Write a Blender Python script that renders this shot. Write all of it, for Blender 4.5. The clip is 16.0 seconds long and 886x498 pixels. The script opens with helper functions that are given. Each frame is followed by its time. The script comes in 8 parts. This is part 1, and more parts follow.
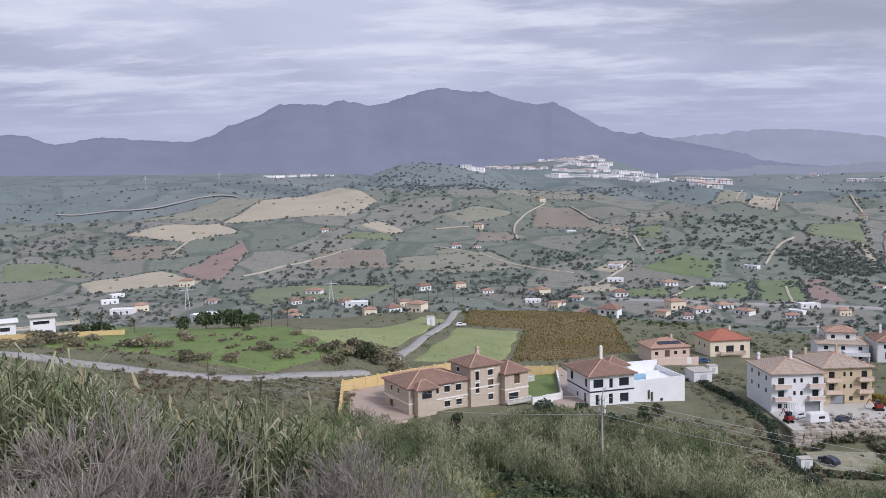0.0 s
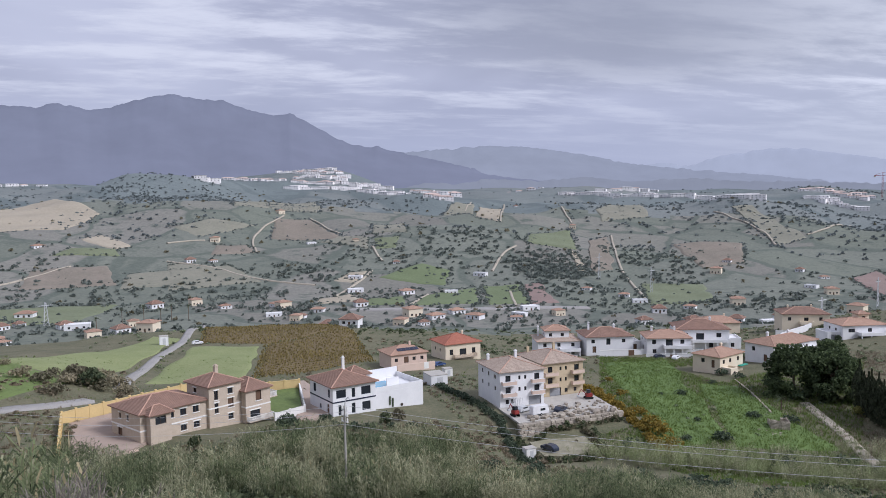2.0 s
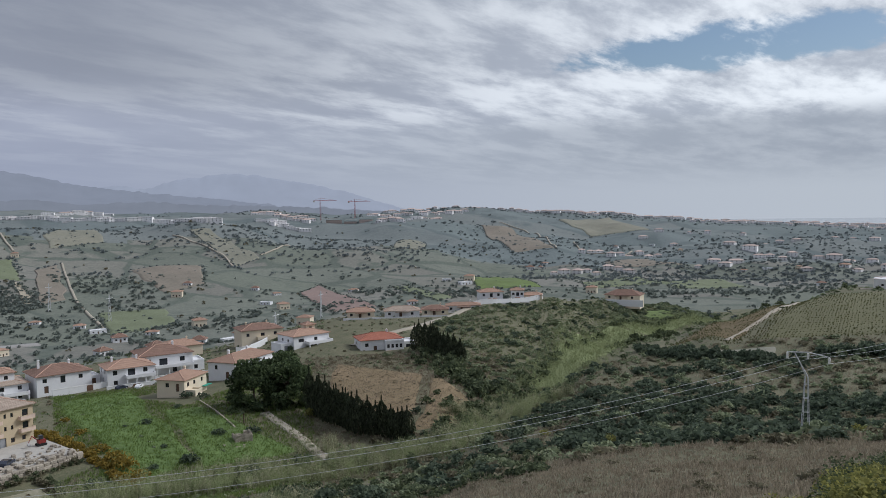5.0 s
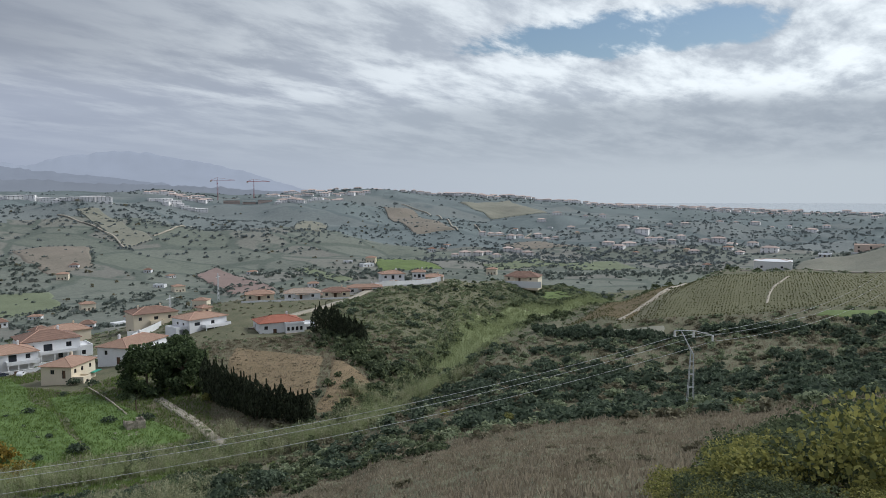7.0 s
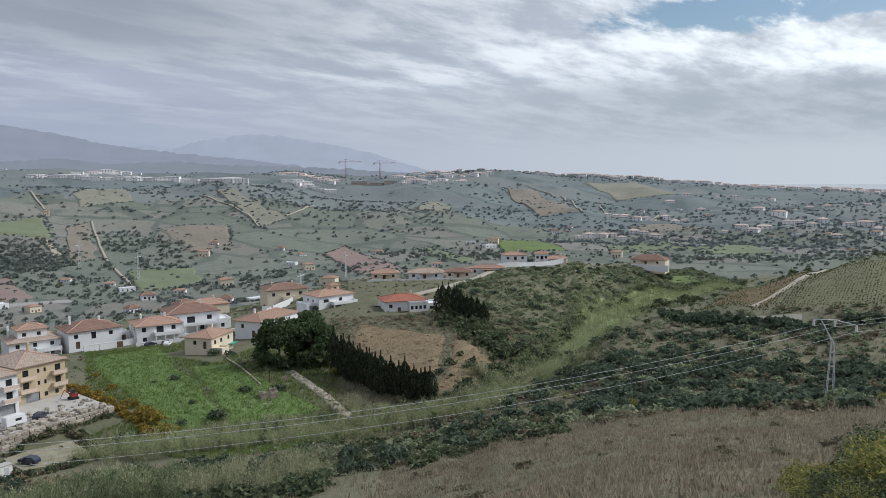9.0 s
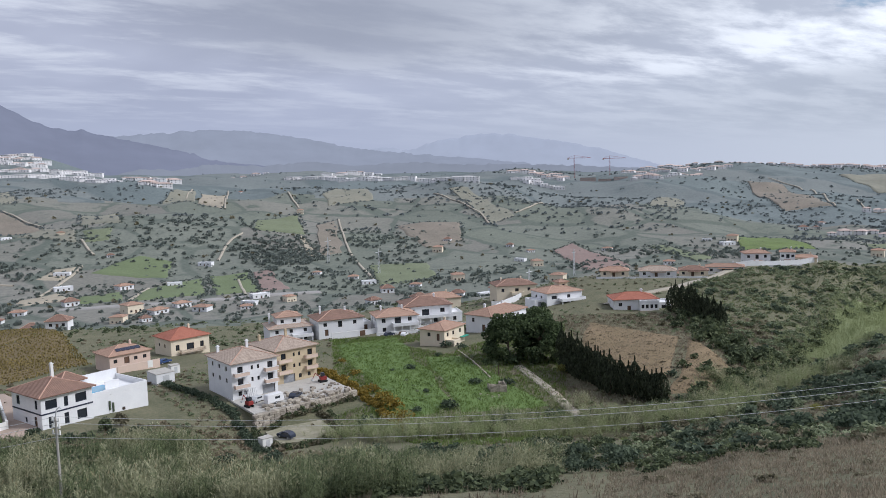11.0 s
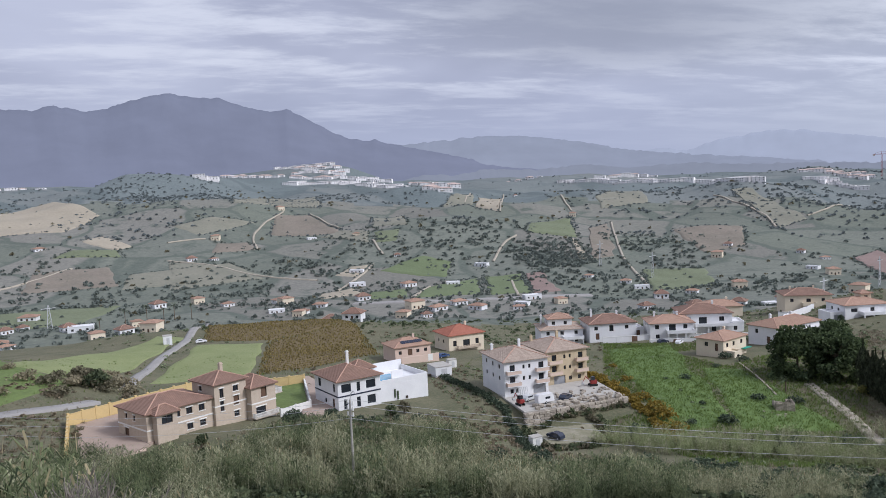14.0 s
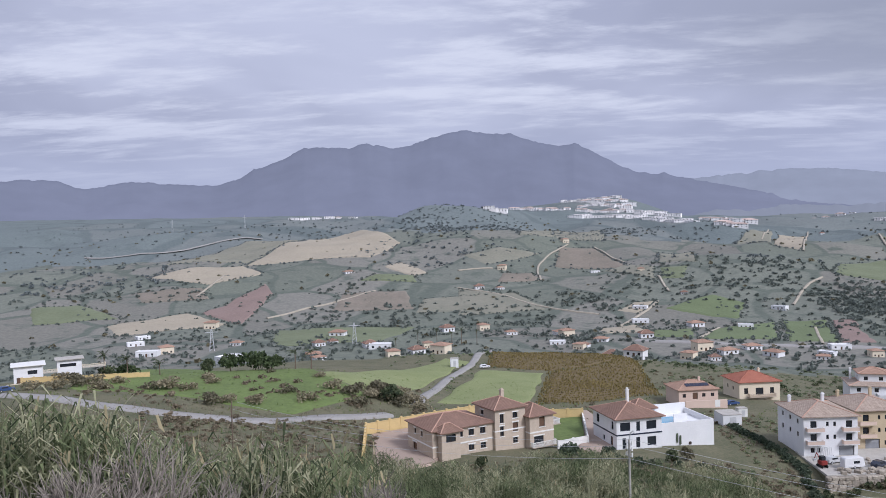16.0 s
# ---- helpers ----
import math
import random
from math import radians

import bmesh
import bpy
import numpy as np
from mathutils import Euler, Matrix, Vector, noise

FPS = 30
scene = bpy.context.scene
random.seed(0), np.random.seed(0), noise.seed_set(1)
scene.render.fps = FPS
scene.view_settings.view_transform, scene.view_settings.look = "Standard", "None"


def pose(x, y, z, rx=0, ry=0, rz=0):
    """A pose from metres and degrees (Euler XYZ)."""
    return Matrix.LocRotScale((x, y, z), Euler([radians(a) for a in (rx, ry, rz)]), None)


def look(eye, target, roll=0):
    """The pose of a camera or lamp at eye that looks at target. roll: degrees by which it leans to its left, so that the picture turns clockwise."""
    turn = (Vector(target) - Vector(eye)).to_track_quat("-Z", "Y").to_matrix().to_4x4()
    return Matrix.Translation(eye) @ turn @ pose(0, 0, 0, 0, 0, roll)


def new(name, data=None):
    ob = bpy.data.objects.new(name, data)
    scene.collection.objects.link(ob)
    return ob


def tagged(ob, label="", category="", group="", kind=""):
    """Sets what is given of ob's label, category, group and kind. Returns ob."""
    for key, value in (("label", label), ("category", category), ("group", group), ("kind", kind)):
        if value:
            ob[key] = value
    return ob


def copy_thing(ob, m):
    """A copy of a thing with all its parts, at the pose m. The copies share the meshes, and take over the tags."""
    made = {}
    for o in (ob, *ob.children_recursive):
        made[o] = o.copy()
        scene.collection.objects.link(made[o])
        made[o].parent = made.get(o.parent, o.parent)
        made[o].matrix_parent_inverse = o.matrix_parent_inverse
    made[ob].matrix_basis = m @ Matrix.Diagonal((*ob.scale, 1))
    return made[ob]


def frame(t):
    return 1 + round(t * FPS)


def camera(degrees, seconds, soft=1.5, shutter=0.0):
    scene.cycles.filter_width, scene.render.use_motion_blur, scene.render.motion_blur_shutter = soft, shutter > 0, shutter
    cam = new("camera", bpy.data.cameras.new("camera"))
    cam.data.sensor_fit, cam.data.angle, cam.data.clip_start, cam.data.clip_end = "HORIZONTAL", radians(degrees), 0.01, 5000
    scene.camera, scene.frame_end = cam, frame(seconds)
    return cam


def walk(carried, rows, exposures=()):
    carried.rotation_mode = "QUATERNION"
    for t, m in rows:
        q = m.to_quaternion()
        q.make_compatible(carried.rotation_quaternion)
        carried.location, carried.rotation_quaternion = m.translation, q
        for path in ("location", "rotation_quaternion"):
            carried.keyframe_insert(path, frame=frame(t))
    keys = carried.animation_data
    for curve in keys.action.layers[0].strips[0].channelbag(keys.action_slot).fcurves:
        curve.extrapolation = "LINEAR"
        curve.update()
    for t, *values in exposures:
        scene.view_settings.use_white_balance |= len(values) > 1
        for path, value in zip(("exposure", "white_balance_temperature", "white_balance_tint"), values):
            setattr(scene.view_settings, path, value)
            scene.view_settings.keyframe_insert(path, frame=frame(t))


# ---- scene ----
# The camera: held at arm's length and turned on the spot; the sea lies at z = 0
cam = camera(58.6, 16.0, soft=0.9)
EYE, ARM = 100.0, 0.35
# seconds, turn, tilt, lean
ROWS = [
    (0.0, -0.00, -4.57, 1.27),
    (0.5, -4.81, -4.42, 1.20),
    (1.0, -8.60, -4.18, 1.33),
    (1.5, -13.07, -4.23, 1.27),
    (2.0, -18.73, -4.08, 1.02),
    (2.5, -25.96, -3.87, 0.61),
    (3.0, -32.14, -3.67, 0.46),
    (3.5, -38.50, -3.55, 1.28),
    (4.0, -45.84, -3.77, 1.80),
    (4.5, -52.12, -3.57, 1.44),
    (5.0, -56.59, -3.05, 1.00),
    (5.2, -57.83, -2.86, 0.75),
    (7.3, -63.95, -4.60, 0.37),
    (7.5, -64.02, -4.62, 0.39),
    (8.0, -64.10, -4.73, 0.43),
    (8.5, -61.47, -5.25, 0.74),
    (9.0, -54.78, -5.75, 0.49),
    (9.5, -47.97, -6.34, 0.49),
    (9.7, -45.97, -6.36, 0.64),
    (12.0, -32.97, -4.81, 2.49),
    (12.5, -28.82, -4.47, 2.63),
    (13.0, -24.06, -4.46, 2.66),
    (13.5, -20.47, -4.70, 2.76),
    (14.0, -18.66, -4.69, 2.69),
    (14.5, -15.60, -3.85, 2.62),
    (15.0, -9.55, -2.72, 2.28),
    (15.5, -2.66, -1.99, 1.61),
    (16.0, 1.61, -1.53, 1.62),
]


# seconds, stops, kelvin, tint
EXPOSURES = [(0.0, -0.06, 5900, 16), (2.0, -0.1, 5850, 16), (2.5, -0.26, 5870, 14), (3.5, -0.35, 5900, 12), (4.5, -0.42, 6000, 10), (5.0, -0.45, 6000, 9), (7.5, -0.33, 6050, 6), (8.5, -0.33, 6050, 6), (9.0, -0.2, 6050, 7), (9.5, 0.0, 6000, 8), (10.5, -0.05, 5950, 10), (12.0, -0.16, 5900, 13), (13.0, -0.15, 5900, 13), (16.0, -0.1, 5800, 16)]


def stand(turn, tilt, lean):
    a = radians(turn)
    return pose(-ARM * math.sin(a), ARM * math.cos(a) - ARM, EYE, 0, 0, turn) @ pose(0, 0, 0, 90 + tilt) @ pose(0, 0, 0, 0, 0, -lean)


walk(cam, [(t, stand(turn, tilt, lean)) for t, turn, tilt, lean in ROWS], EXPOSURES)

# ---- sky and sun ----
SUN_BEARING, SUN_HEIGHT = 132.0, 42.0
world = bpy.data.worlds.new("sky")
scene.world = world
world.use_nodes = True
wn, wl = world.node_tree.nodes, world.node_tree.links
wn.clear()


def wnode(kind, **values):
    n = wn.new(kind)
    for key, value in values.items():
        n.inputs[key.replace("_", " ")].default_value = value
    return n


sky = wn.new("ShaderNodeTexSky")
sky.sky_type, sky.sun_disc = "NISHITA", False
sky.sun_elevation, sky.sun_rotation = radians(SUN_HEIGHT), radians(SUN_BEARING)
coord = wn.new("ShaderNodeTexCoord")
split = wn.new("ShaderNodeSeparateXYZ")
wl.new(coord.outputs["Generated"], split.inputs[0])


def wmath(op, a, b=0.0, clamp=False):
    n = wn.new("ShaderNodeMath")
    n.operation, n.use_clamp = op, clamp
    for i, value in enumerate((a, b)):
        if isinstance(value, (int, float)):
            n.inputs[i].default_value = value
        else:
            wl.new(value, n.inputs[i])
    return n.outputs[0]


def wmix(factor, a, b):
    n = wn.new("ShaderNodeMix")
    n.data_type = "RGBA"
    wl.new(factor, n.inputs["Factor"]) if not isinstance(factor, float) else None
    for key, value in (("A", a), ("B", b)):
        socket = [s for s in n.inputs if s.name == key and s.type == "RGBA"][0]
        if isinstance(value, tuple):
            socket.default_value = (*value, 1)
        else:
            wl.new(value, socket)
    return [s for s in n.outputs if s.type == "RGBA"][0]


def wstep(value, low, high):
    n = wn.new("ShaderNodeMapRange")
    n.interpolation_type = "SMOOTHSTEP"
    n.inputs["From Min"].default_value, n.inputs["From Max"].default_value = low, high
    wl.new(value, n.inputs["Value"])
    return n.outputs["Result"]


# the cloud deck: the sky's direction laid onto a flat layer, so that the clouds draw out towards the horizon
up = wmath("MAXIMUM", split.outputs["Z"], 0.0)
lift = wmath("ADD", up, 0.10)
flat = wn.new("ShaderNodeCombineXYZ")
wl.new(wmath("DIVIDE", split.outputs["X"], lift), flat.inputs["X"])
wl.new(wmath("DIVIDE", split.outputs["Y"], lift), flat.inputs["Y"])


def clouds(scale, detail, distortion, stretch=(1, 1, 1), turn=0.0, rough=0.55):
    m = wn.new("ShaderNodeMapping")
    m.inputs["Scale"].default_value, m.inputs["Rotation"].default_value = stretch, (0, 0, turn)
    wl.new(flat.outputs[0], m.inputs["Vector"])
    n = wnode("ShaderNodeTexNoise", Scale=scale, Detail=detail, Distortion=distortion, Roughness=rough)
    wl.new(m.outputs[0], n.inputs["Vector"])
    return n.outputs["Fac"]


banks = clouds(0.5, 4, 0.2, (1, 0.6, 1), 0.9)
streaks = clouds(1.9, 10, 0.12, (0.62, 1.35, 1), 0.75, 0.62)
# brightness towards the sea, where the sun stands behind the cloud
seaward = wmath("ADD", wmath("MULTIPLY", split.outputs["X"], 0.75), wmath("MULTIPLY", split.outputs["Y"], -0.25))
glow = wstep(seaward, 0.1, 0.85)
grey = wmix(wstep(banks, 0.35, 0.68), (0.41, 0.43, 0.52), (0.60, 0.62, 0.71))
bright = wmix(wstep(streaks, 0.44, 0.66), grey, (0.73, 0.745, 0.80))
sunlit = wmix(wstep(streaks, 0.36, 0.62), (0.64, 0.675, 0.735), (1.27, 1.285, 1.29))
bank_x = wmath("DIVIDE", wmath("SUBTRACT", wmath("DIVIDE", split.outputs["X"], lift), 2.1), 1.5)
bank_y = wmath("DIVIDE", wmath("SUBTRACT", wmath("DIVIDE", split.outputs["Y"], lift), 2.35), 1.6)
dark_bank = wstep(wmath("ADD", wmath("MULTIPLY", bank_x, bank_x), wmath("MULTIPLY", bank_y, bank_y)), 1.3, 0.0)
bright = wmix(wmath("MULTIPLY", dark_bank, 0.88), bright, (0.35, 0.37, 0.43))
lit = wmix(glow, bright, sunlit)
gap_x = wmath("DIVIDE", wmath("SUBTRACT", wmath("DIVIDE", split.outputs["X"], lift), 3.4), 0.36)
gap_y = wmath("DIVIDE", wmath("SUBTRACT", wmath("DIVIDE", split.outputs["Y"], lift), 0.85), 0.62)
gap = wstep(wmath("ADD", wmath("ADD", wmath("MULTIPLY", gap_x, gap_x), wmath("MULTIPLY", gap_y, gap_y)), wmath("MULTIPLY", wmath("SUBTRACT", streaks, 0.5), 5.0)), 1.1, 0.3)
blue = wn.new("ShaderNodeVectorMath")
blue.operation = "SCALE"
blue.inputs["Scale"].default_value = 0.10
wl.new(sky.outputs[0], blue.inputs[0])
open_sky = wmix(gap, lit, blue.outputs[0])
haze = wmix(glow, (0.46, 0.49, 0.60), (0.69, 0.72, 0.755))
# a slate-grey layer hangs over the sea, with a sharp upper edge
slate = wmix(wstep(streaks, 0.35, 0.68), (0.46, 0.495, 0.555), (0.60, 0.63, 0.68))
low_air = wmix(wmath("MULTIPLY", wstep(split.outputs["Z"], 0.012, 0.062), glow), haze, slate)
rise_soft, rise_sharp = wstep(split.outputs["Z"], 0.02, 0.17), wstep(split.outputs["Z"], 0.088, 0.118)
rise = wmath("ADD", wmath("MULTIPLY", rise_soft, wmath("SUBTRACT", 1.0, glow)), wmath("MULTIPLY", rise_sharp, glow))
covered = wmix(rise, low_air, open_sky)
back = wnode("ShaderNodeBackground", Strength=1.0)
wl.new(covered, back.inputs["Color"])
wl.new(back.outputs[0], wn.new("ShaderNodeOutputWorld").inputs["Surface"])

sun = new("sun", bpy.data.lights.new("sun", "SUN"))
sun.data.energy, sun.data.angle, sun.data.color = 3.0, radians(16), (1.0, 0.96, 0.91)
sb, sh = radians(SUN_BEARING), radians(SUN_HEIGHT)
sun.matrix_world = look((0, 0, 0), (-math.sin(sb) * math.cos(sh), -math.cos(sb) * math.cos(sh), -math.sin(sh)))

# ---- materials ----
MATS = {}


def material(name, light, dark, size=1.0, fine=0.1, rough=0.9, bump=0.3, metal=0.0, spread=0.0, ribs=None, island=False, spec=0.3, leaf=0.0):
    """A surface of two colours mixed by noise at two sizes (metres), with fine relief. spread: how much objects differ in
    brightness; ribs: (metres, axis) of a ribbed relief; island: each loose piece takes a shade of its own."""
    m = bpy.data.materials.new(name)
    m.use_nodes = True
    n, l = m.node_tree.nodes, m.node_tree.links
    b = n["Principled BSDF"]
    b.inputs["Roughness"].default_value, b.inputs["Metallic"].default_value = rough, metal
    b.inputs["Specular IOR Level"].default_value = spec
    tc = n.new("ShaderNodeTexCoord")
    big, small = n.new("ShaderNodeTexNoise"), n.new("ShaderNodeTexNoise")
    for tex, s in ((big, size), (small, fine)):
        tex.inputs["Scale"].default_value, tex.inputs["Detail"].default_value, tex.inputs["Roughness"].default_value = 1 / s, 5, 0.6
        l.new(tc.outputs["Object"], tex.inputs["Vector"])
    add = n.new("ShaderNodeMath")
    add.operation = "MULTIPLY_ADD"
    add.inputs[1].default_value = 0.55
    l.new(small.outputs["Fac"], add.inputs[0])
    part_big = n.new("ShaderNodeMath")
    part_big.operation = "MULTIPLY"
    part_big.inputs[1].default_value = 0.6
    l.new(big.outputs["Fac"], part_big.inputs[0])
    l.new(part_big.outputs[0], add.inputs[2])
    fac = add.outputs[0]
    if island:
        geo, isl = n.new("ShaderNodeNewGeometry"), n.new("ShaderNodeMath")
        isl.operation = "MULTIPLY_ADD"
        isl.inputs[1].default_value = 0.5
        l.new(geo.outputs["Random Per Island"], isl.inputs[0])
        half = n.new("ShaderNodeMath")
        half.operation = "MULTIPLY_ADD"
        half.inputs[1].default_value, half.inputs[2].default_value = 1.0, -0.25
        l.new(fac, half.inputs[0])
        l.new(half.outputs[0], isl.inputs[2])
        fac = isl.outputs[0]
    ramp = n.new("ShaderNodeMapRange")
    ramp.inputs["From Min"].default_value, ramp.inputs["From Max"].default_value = 0.36, 0.78
    l.new(fac, ramp.inputs["Value"])
    mix = n.new("ShaderNodeMix")
    mix.data_type = "RGBA"
    l.new(ramp.outputs["Result"], mix.inputs["Factor"])
    mix.inputs[6].default_value, mix.inputs[7].default_value = (*dark, 1), (*light, 1)
    colour = mix.outputs[2]
    if spread:
        info, hsv, rng = n.new("ShaderNodeObjectInfo"), n.new("ShaderNodeHueSaturation"), n.new("ShaderNodeMapRange")
        rng.inputs["To Min"].default_value, rng.inputs["To Max"].default_value = 1 - spread, 1 + spread
        l.new(info.outputs["Random"], rng.inputs["Value"])
        l.new(rng.outputs["Result"], hsv.inputs["Value"])
        l.new(colour, hsv.inputs["Color"])
        colour = hsv.outputs["Color"]
    l.new(colour, b.inputs["Base Color"])
    relief = n.new("ShaderNodeBump")
    relief.inputs["Strength"].default_value, relief.inputs["Distance"].default_value = bump, fine * 0.5
    l.new(small.outputs["Fac"], relief.inputs["Height"])
    if ribs:
        wave = n.new("ShaderNodeTexWave")
        wave.bands_direction = ribs[1]
        wave.inputs["Scale"].default_value, wave.inputs["Distortion"].default_value = 0.314 / ribs[0], 0.6
        l.new(tc.outputs["Object"], wave.inputs["Vector"])
        rib = n.new("ShaderNodeBump")
        rib.inputs["Strength"].default_value, rib.inputs["Distance"].default_value = 0.8, ribs[0] * 0.25
        l.new(wave.outputs["Fac"], rib.inputs["Height"])
        l.new(relief.outputs[0], rib.inputs["Normal"])
        l.new(rib.outputs[0], b.inputs["Normal"])
    else:
        l.new(relief.outputs[0], b.inputs["Normal"])
    if leaf:
        # light shines through leaves
        thin, both, out = n.new("ShaderNodeBsdfTranslucent"), n.new("ShaderNodeMixShader"), n["Material Output"]
        both.inputs["Fac"].default_value = leaf
        l.new(colour, thin.inputs["Color"])
        l.new(b.outputs[0], both.inputs[1])
        l.new(thin.outputs[0], both.inputs[2])
        l.new(both.outputs[0], out.inputs["Surface"])
    MATS[name] = m
    return m


# ground
material("hillside", (0.19, 0.172, 0.11), (0.075, 0.086, 0.045), 9, 0.7, bump=0.6)


def mosaic(name, colours, cell, edge):
    """Farmland: fields of different colours, each with its own soil, and darker scrub along their edges."""
    m = bpy.data.materials.new(name)
    m.use_nodes = True
    n, l = m.node_tree.nodes, m.node_tree.links
    b = n["Principled BSDF"]
    b.inputs["Roughness"].default_value, b.inputs["Specular IOR Level"].default_value = 0.95, 0.2
    tc, warp, add = n.new("ShaderNodeTexCoord"), n.new("ShaderNodeTexNoise"), n.new("ShaderNodeVectorMath")
    warp.inputs["Scale"].default_value, warp.inputs["Detail"].default_value = 1 / (cell * 1.6), 3
    l.new(tc.outputs["Object"], warp.inputs["Vector"])
    add.operation = "MULTIPLY_ADD"
    add.inputs[1].default_value = (cell * 0.9,) * 3
    l.new(warp.outputs["Color"], add.inputs[0])
    l.new(tc.outputs["Object"], add.inputs[2])
    flat = n.new("ShaderNodeMapping")
    flat.inputs["Scale"].default_value, flat.inputs["Rotation"].default_value = (1, 0.7, 0), (0, 0, 0.5)
    l.new(add.outputs[0], flat.inputs["Vector"])
    cells, edges = n.new("ShaderNodeTexVoronoi"), n.new("ShaderNodeTexVoronoi")
    edges.feature = "DISTANCE_TO_EDGE"
    for v in (cells, edges):
        v.inputs["Scale"].default_value, v.inputs["Randomness"].default_value = 1 / cell, 0.85
        l.new(flat.outputs[0], v.inputs["Vector"])
    ramp = n.new("ShaderNodeValToRGB")
    ramp.color_ramp.interpolation = "CONSTANT"
    while len(ramp.color_ramp.elements) < len(colours):
        ramp.color_ramp.elements.new(0.5)
    for k, (e, c) in enumerate(zip(ramp.color_ramp.elements, colours)):
        e.position, e.color = k / len(colours), (*c, 1)
    one = n.new("ShaderNodeSeparateColor")
    l.new(cells.outputs["Color"], one.inputs[0])
    l.new(one.outputs[0], ramp.inputs[0])
    scrub, fine = n.new("ShaderNodeTexNoise"), n.new("ShaderNodeTexNoise")
    for t, s in ((scrub, cell * 0.35), (fine, 3.0)):
        t.inputs["Scale"].default_value, t.inputs["Detail"].default_value, t.inputs["Roughness"].default_value = 1 / s, 7, 0.65
        l.new(tc.outputs["Object"], t.inputs["Vector"])

    def mixer(kind, fac, a, bb):
        x = n.new("ShaderNodeMix")
        x.data_type, x.blend_type = "RGBA", kind
        for socket, value in ((x.inputs["Factor"], fac), (x.inputs[6], a), (x.inputs[7], bb)):
            if isinstance(value, float):
                socket.default_value = value
            elif isinstance(value, tuple):
                socket.default_value = (*value, 1)
            else:
                l.new(value, socket)
        return x.outputs[2]

    def step(value, lo, hi):
        r = n.new("ShaderNodeMapRange")
        r.inputs["From Min"].default_value, r.inputs["From Max"].default_value = lo, hi
        l.new(value, r.inputs["Value"])
        return r.outputs["Result"]

    wild = mixer("MIX", step(scrub.outputs["Fac"], 0.54, 0.64), ramp.outputs["Color"], edge)
    hedged = mixer("MIX", step(edges.outputs["Distance"], 0.05, 0.025), wild, edge)
    worn = mixer("MULTIPLY", 0.55, hedged, mixer("MIX", step(fine.outputs["Fac"], 0.3, 0.7), (0.55, 0.58, 0.6), (1.25, 1.22, 1.2)))
    l.new(worn, b.inputs["Base Color"])
    bump = n.new("ShaderNodeBump")
    bump.inputs["Strength"].default_value, bump.inputs["Distance"].default_value = 0.6, 1.5
    l.new(scrub.outputs["Fac"], bump.inputs["Height"])
    l.new(bump.outputs[0], b.inputs["Normal"])
    MATS[name] = m


# haze is mixed into both palettes: greyed farmland, paler and bluer scrub beyond
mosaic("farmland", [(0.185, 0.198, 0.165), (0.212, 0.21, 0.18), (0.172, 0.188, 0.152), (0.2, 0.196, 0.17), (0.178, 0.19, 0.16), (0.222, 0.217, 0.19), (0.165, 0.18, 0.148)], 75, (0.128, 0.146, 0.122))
mosaic("far_scrub_haze", [(0.172, 0.2, 0.198), (0.19, 0.208, 0.2), (0.162, 0.192, 0.19), (0.182, 0.203, 0.197), (0.168, 0.197, 0.193)], 230, (0.135, 0.161, 0.16))
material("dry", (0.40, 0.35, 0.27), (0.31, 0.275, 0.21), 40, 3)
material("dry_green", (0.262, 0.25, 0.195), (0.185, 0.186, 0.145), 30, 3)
material("dry_brown", (0.26, 0.19, 0.115), (0.15, 0.115, 0.06), 10, 0.8, bump=0.6)
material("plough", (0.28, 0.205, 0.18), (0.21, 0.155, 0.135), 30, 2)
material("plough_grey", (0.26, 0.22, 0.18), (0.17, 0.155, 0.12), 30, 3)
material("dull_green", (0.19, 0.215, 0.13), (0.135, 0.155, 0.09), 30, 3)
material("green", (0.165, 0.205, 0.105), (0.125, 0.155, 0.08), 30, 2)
material("bright_green", (0.165, 0.225, 0.07), (0.095, 0.125, 0.045), 14, 1.2)
material("plot_green", (0.15, 0.225, 0.065), (0.075, 0.115, 0.036), 9, 0.9, bump=0.6)
material("mown_grass", (0.26, 0.285, 0.135), (0.18, 0.215, 0.085), 11, 0.8, bump=0.5)
material("reed_green", (0.31, 0.345, 0.165), (0.185, 0.22, 0.10), 9, 1.0)
material("vine_soil", (0.17, 0.13, 0.065), (0.125, 0.095, 0.05), 15, 1)
material("vine_dark", (0.155, 0.15, 0.08), (0.11, 0.108, 0.056), 15, 1)
material("asphalt", (0.36, 0.345, 0.33), (0.26, 0.25, 0.235), 6, 0.3)
material("track", (0.44, 0.395, 0.32), (0.31, 0.275, 0.22), 8, 0.5)
material("gravel", (0.36, 0.33, 0.26), (0.17, 0.165, 0.09), 3.5, 0.4)
material("paving", (0.42, 0.33, 0.27), (0.33, 0.26, 0.215), 3, 0.4)
material("rubble", (0.46, 0.41, 0.34), (0.24, 0.205, 0.165), 2, 0.3, bump=0.8, spread=0.25)
# buildings
material("white_wall", (0.80, 0.80, 0.80), (0.68, 0.68, 0.69), 2.5, 0.25, bump=0.1)
material("cream_wall", (0.76, 0.67, 0.53), (0.66, 0.575, 0.44), 2.5, 0.25, bump=0.1)
material("beige_wall", (0.57, 0.47, 0.32), (0.48, 0.39, 0.265), 2.5, 0.25, bump=0.1)
material("pink_wall", (0.69, 0.54, 0.45), (0.59, 0.46, 0.38), 2.5, 0.25, bump=0.1)
material("stone_wall", (0.57, 0.48, 0.385), (0.43, 0.355, 0.28), 1.2, 0.22, bump=0.5)
material("yellow_wall", (0.66, 0.50, 0.24), (0.55, 0.41, 0.20), 3, 0.3, bump=0.15)
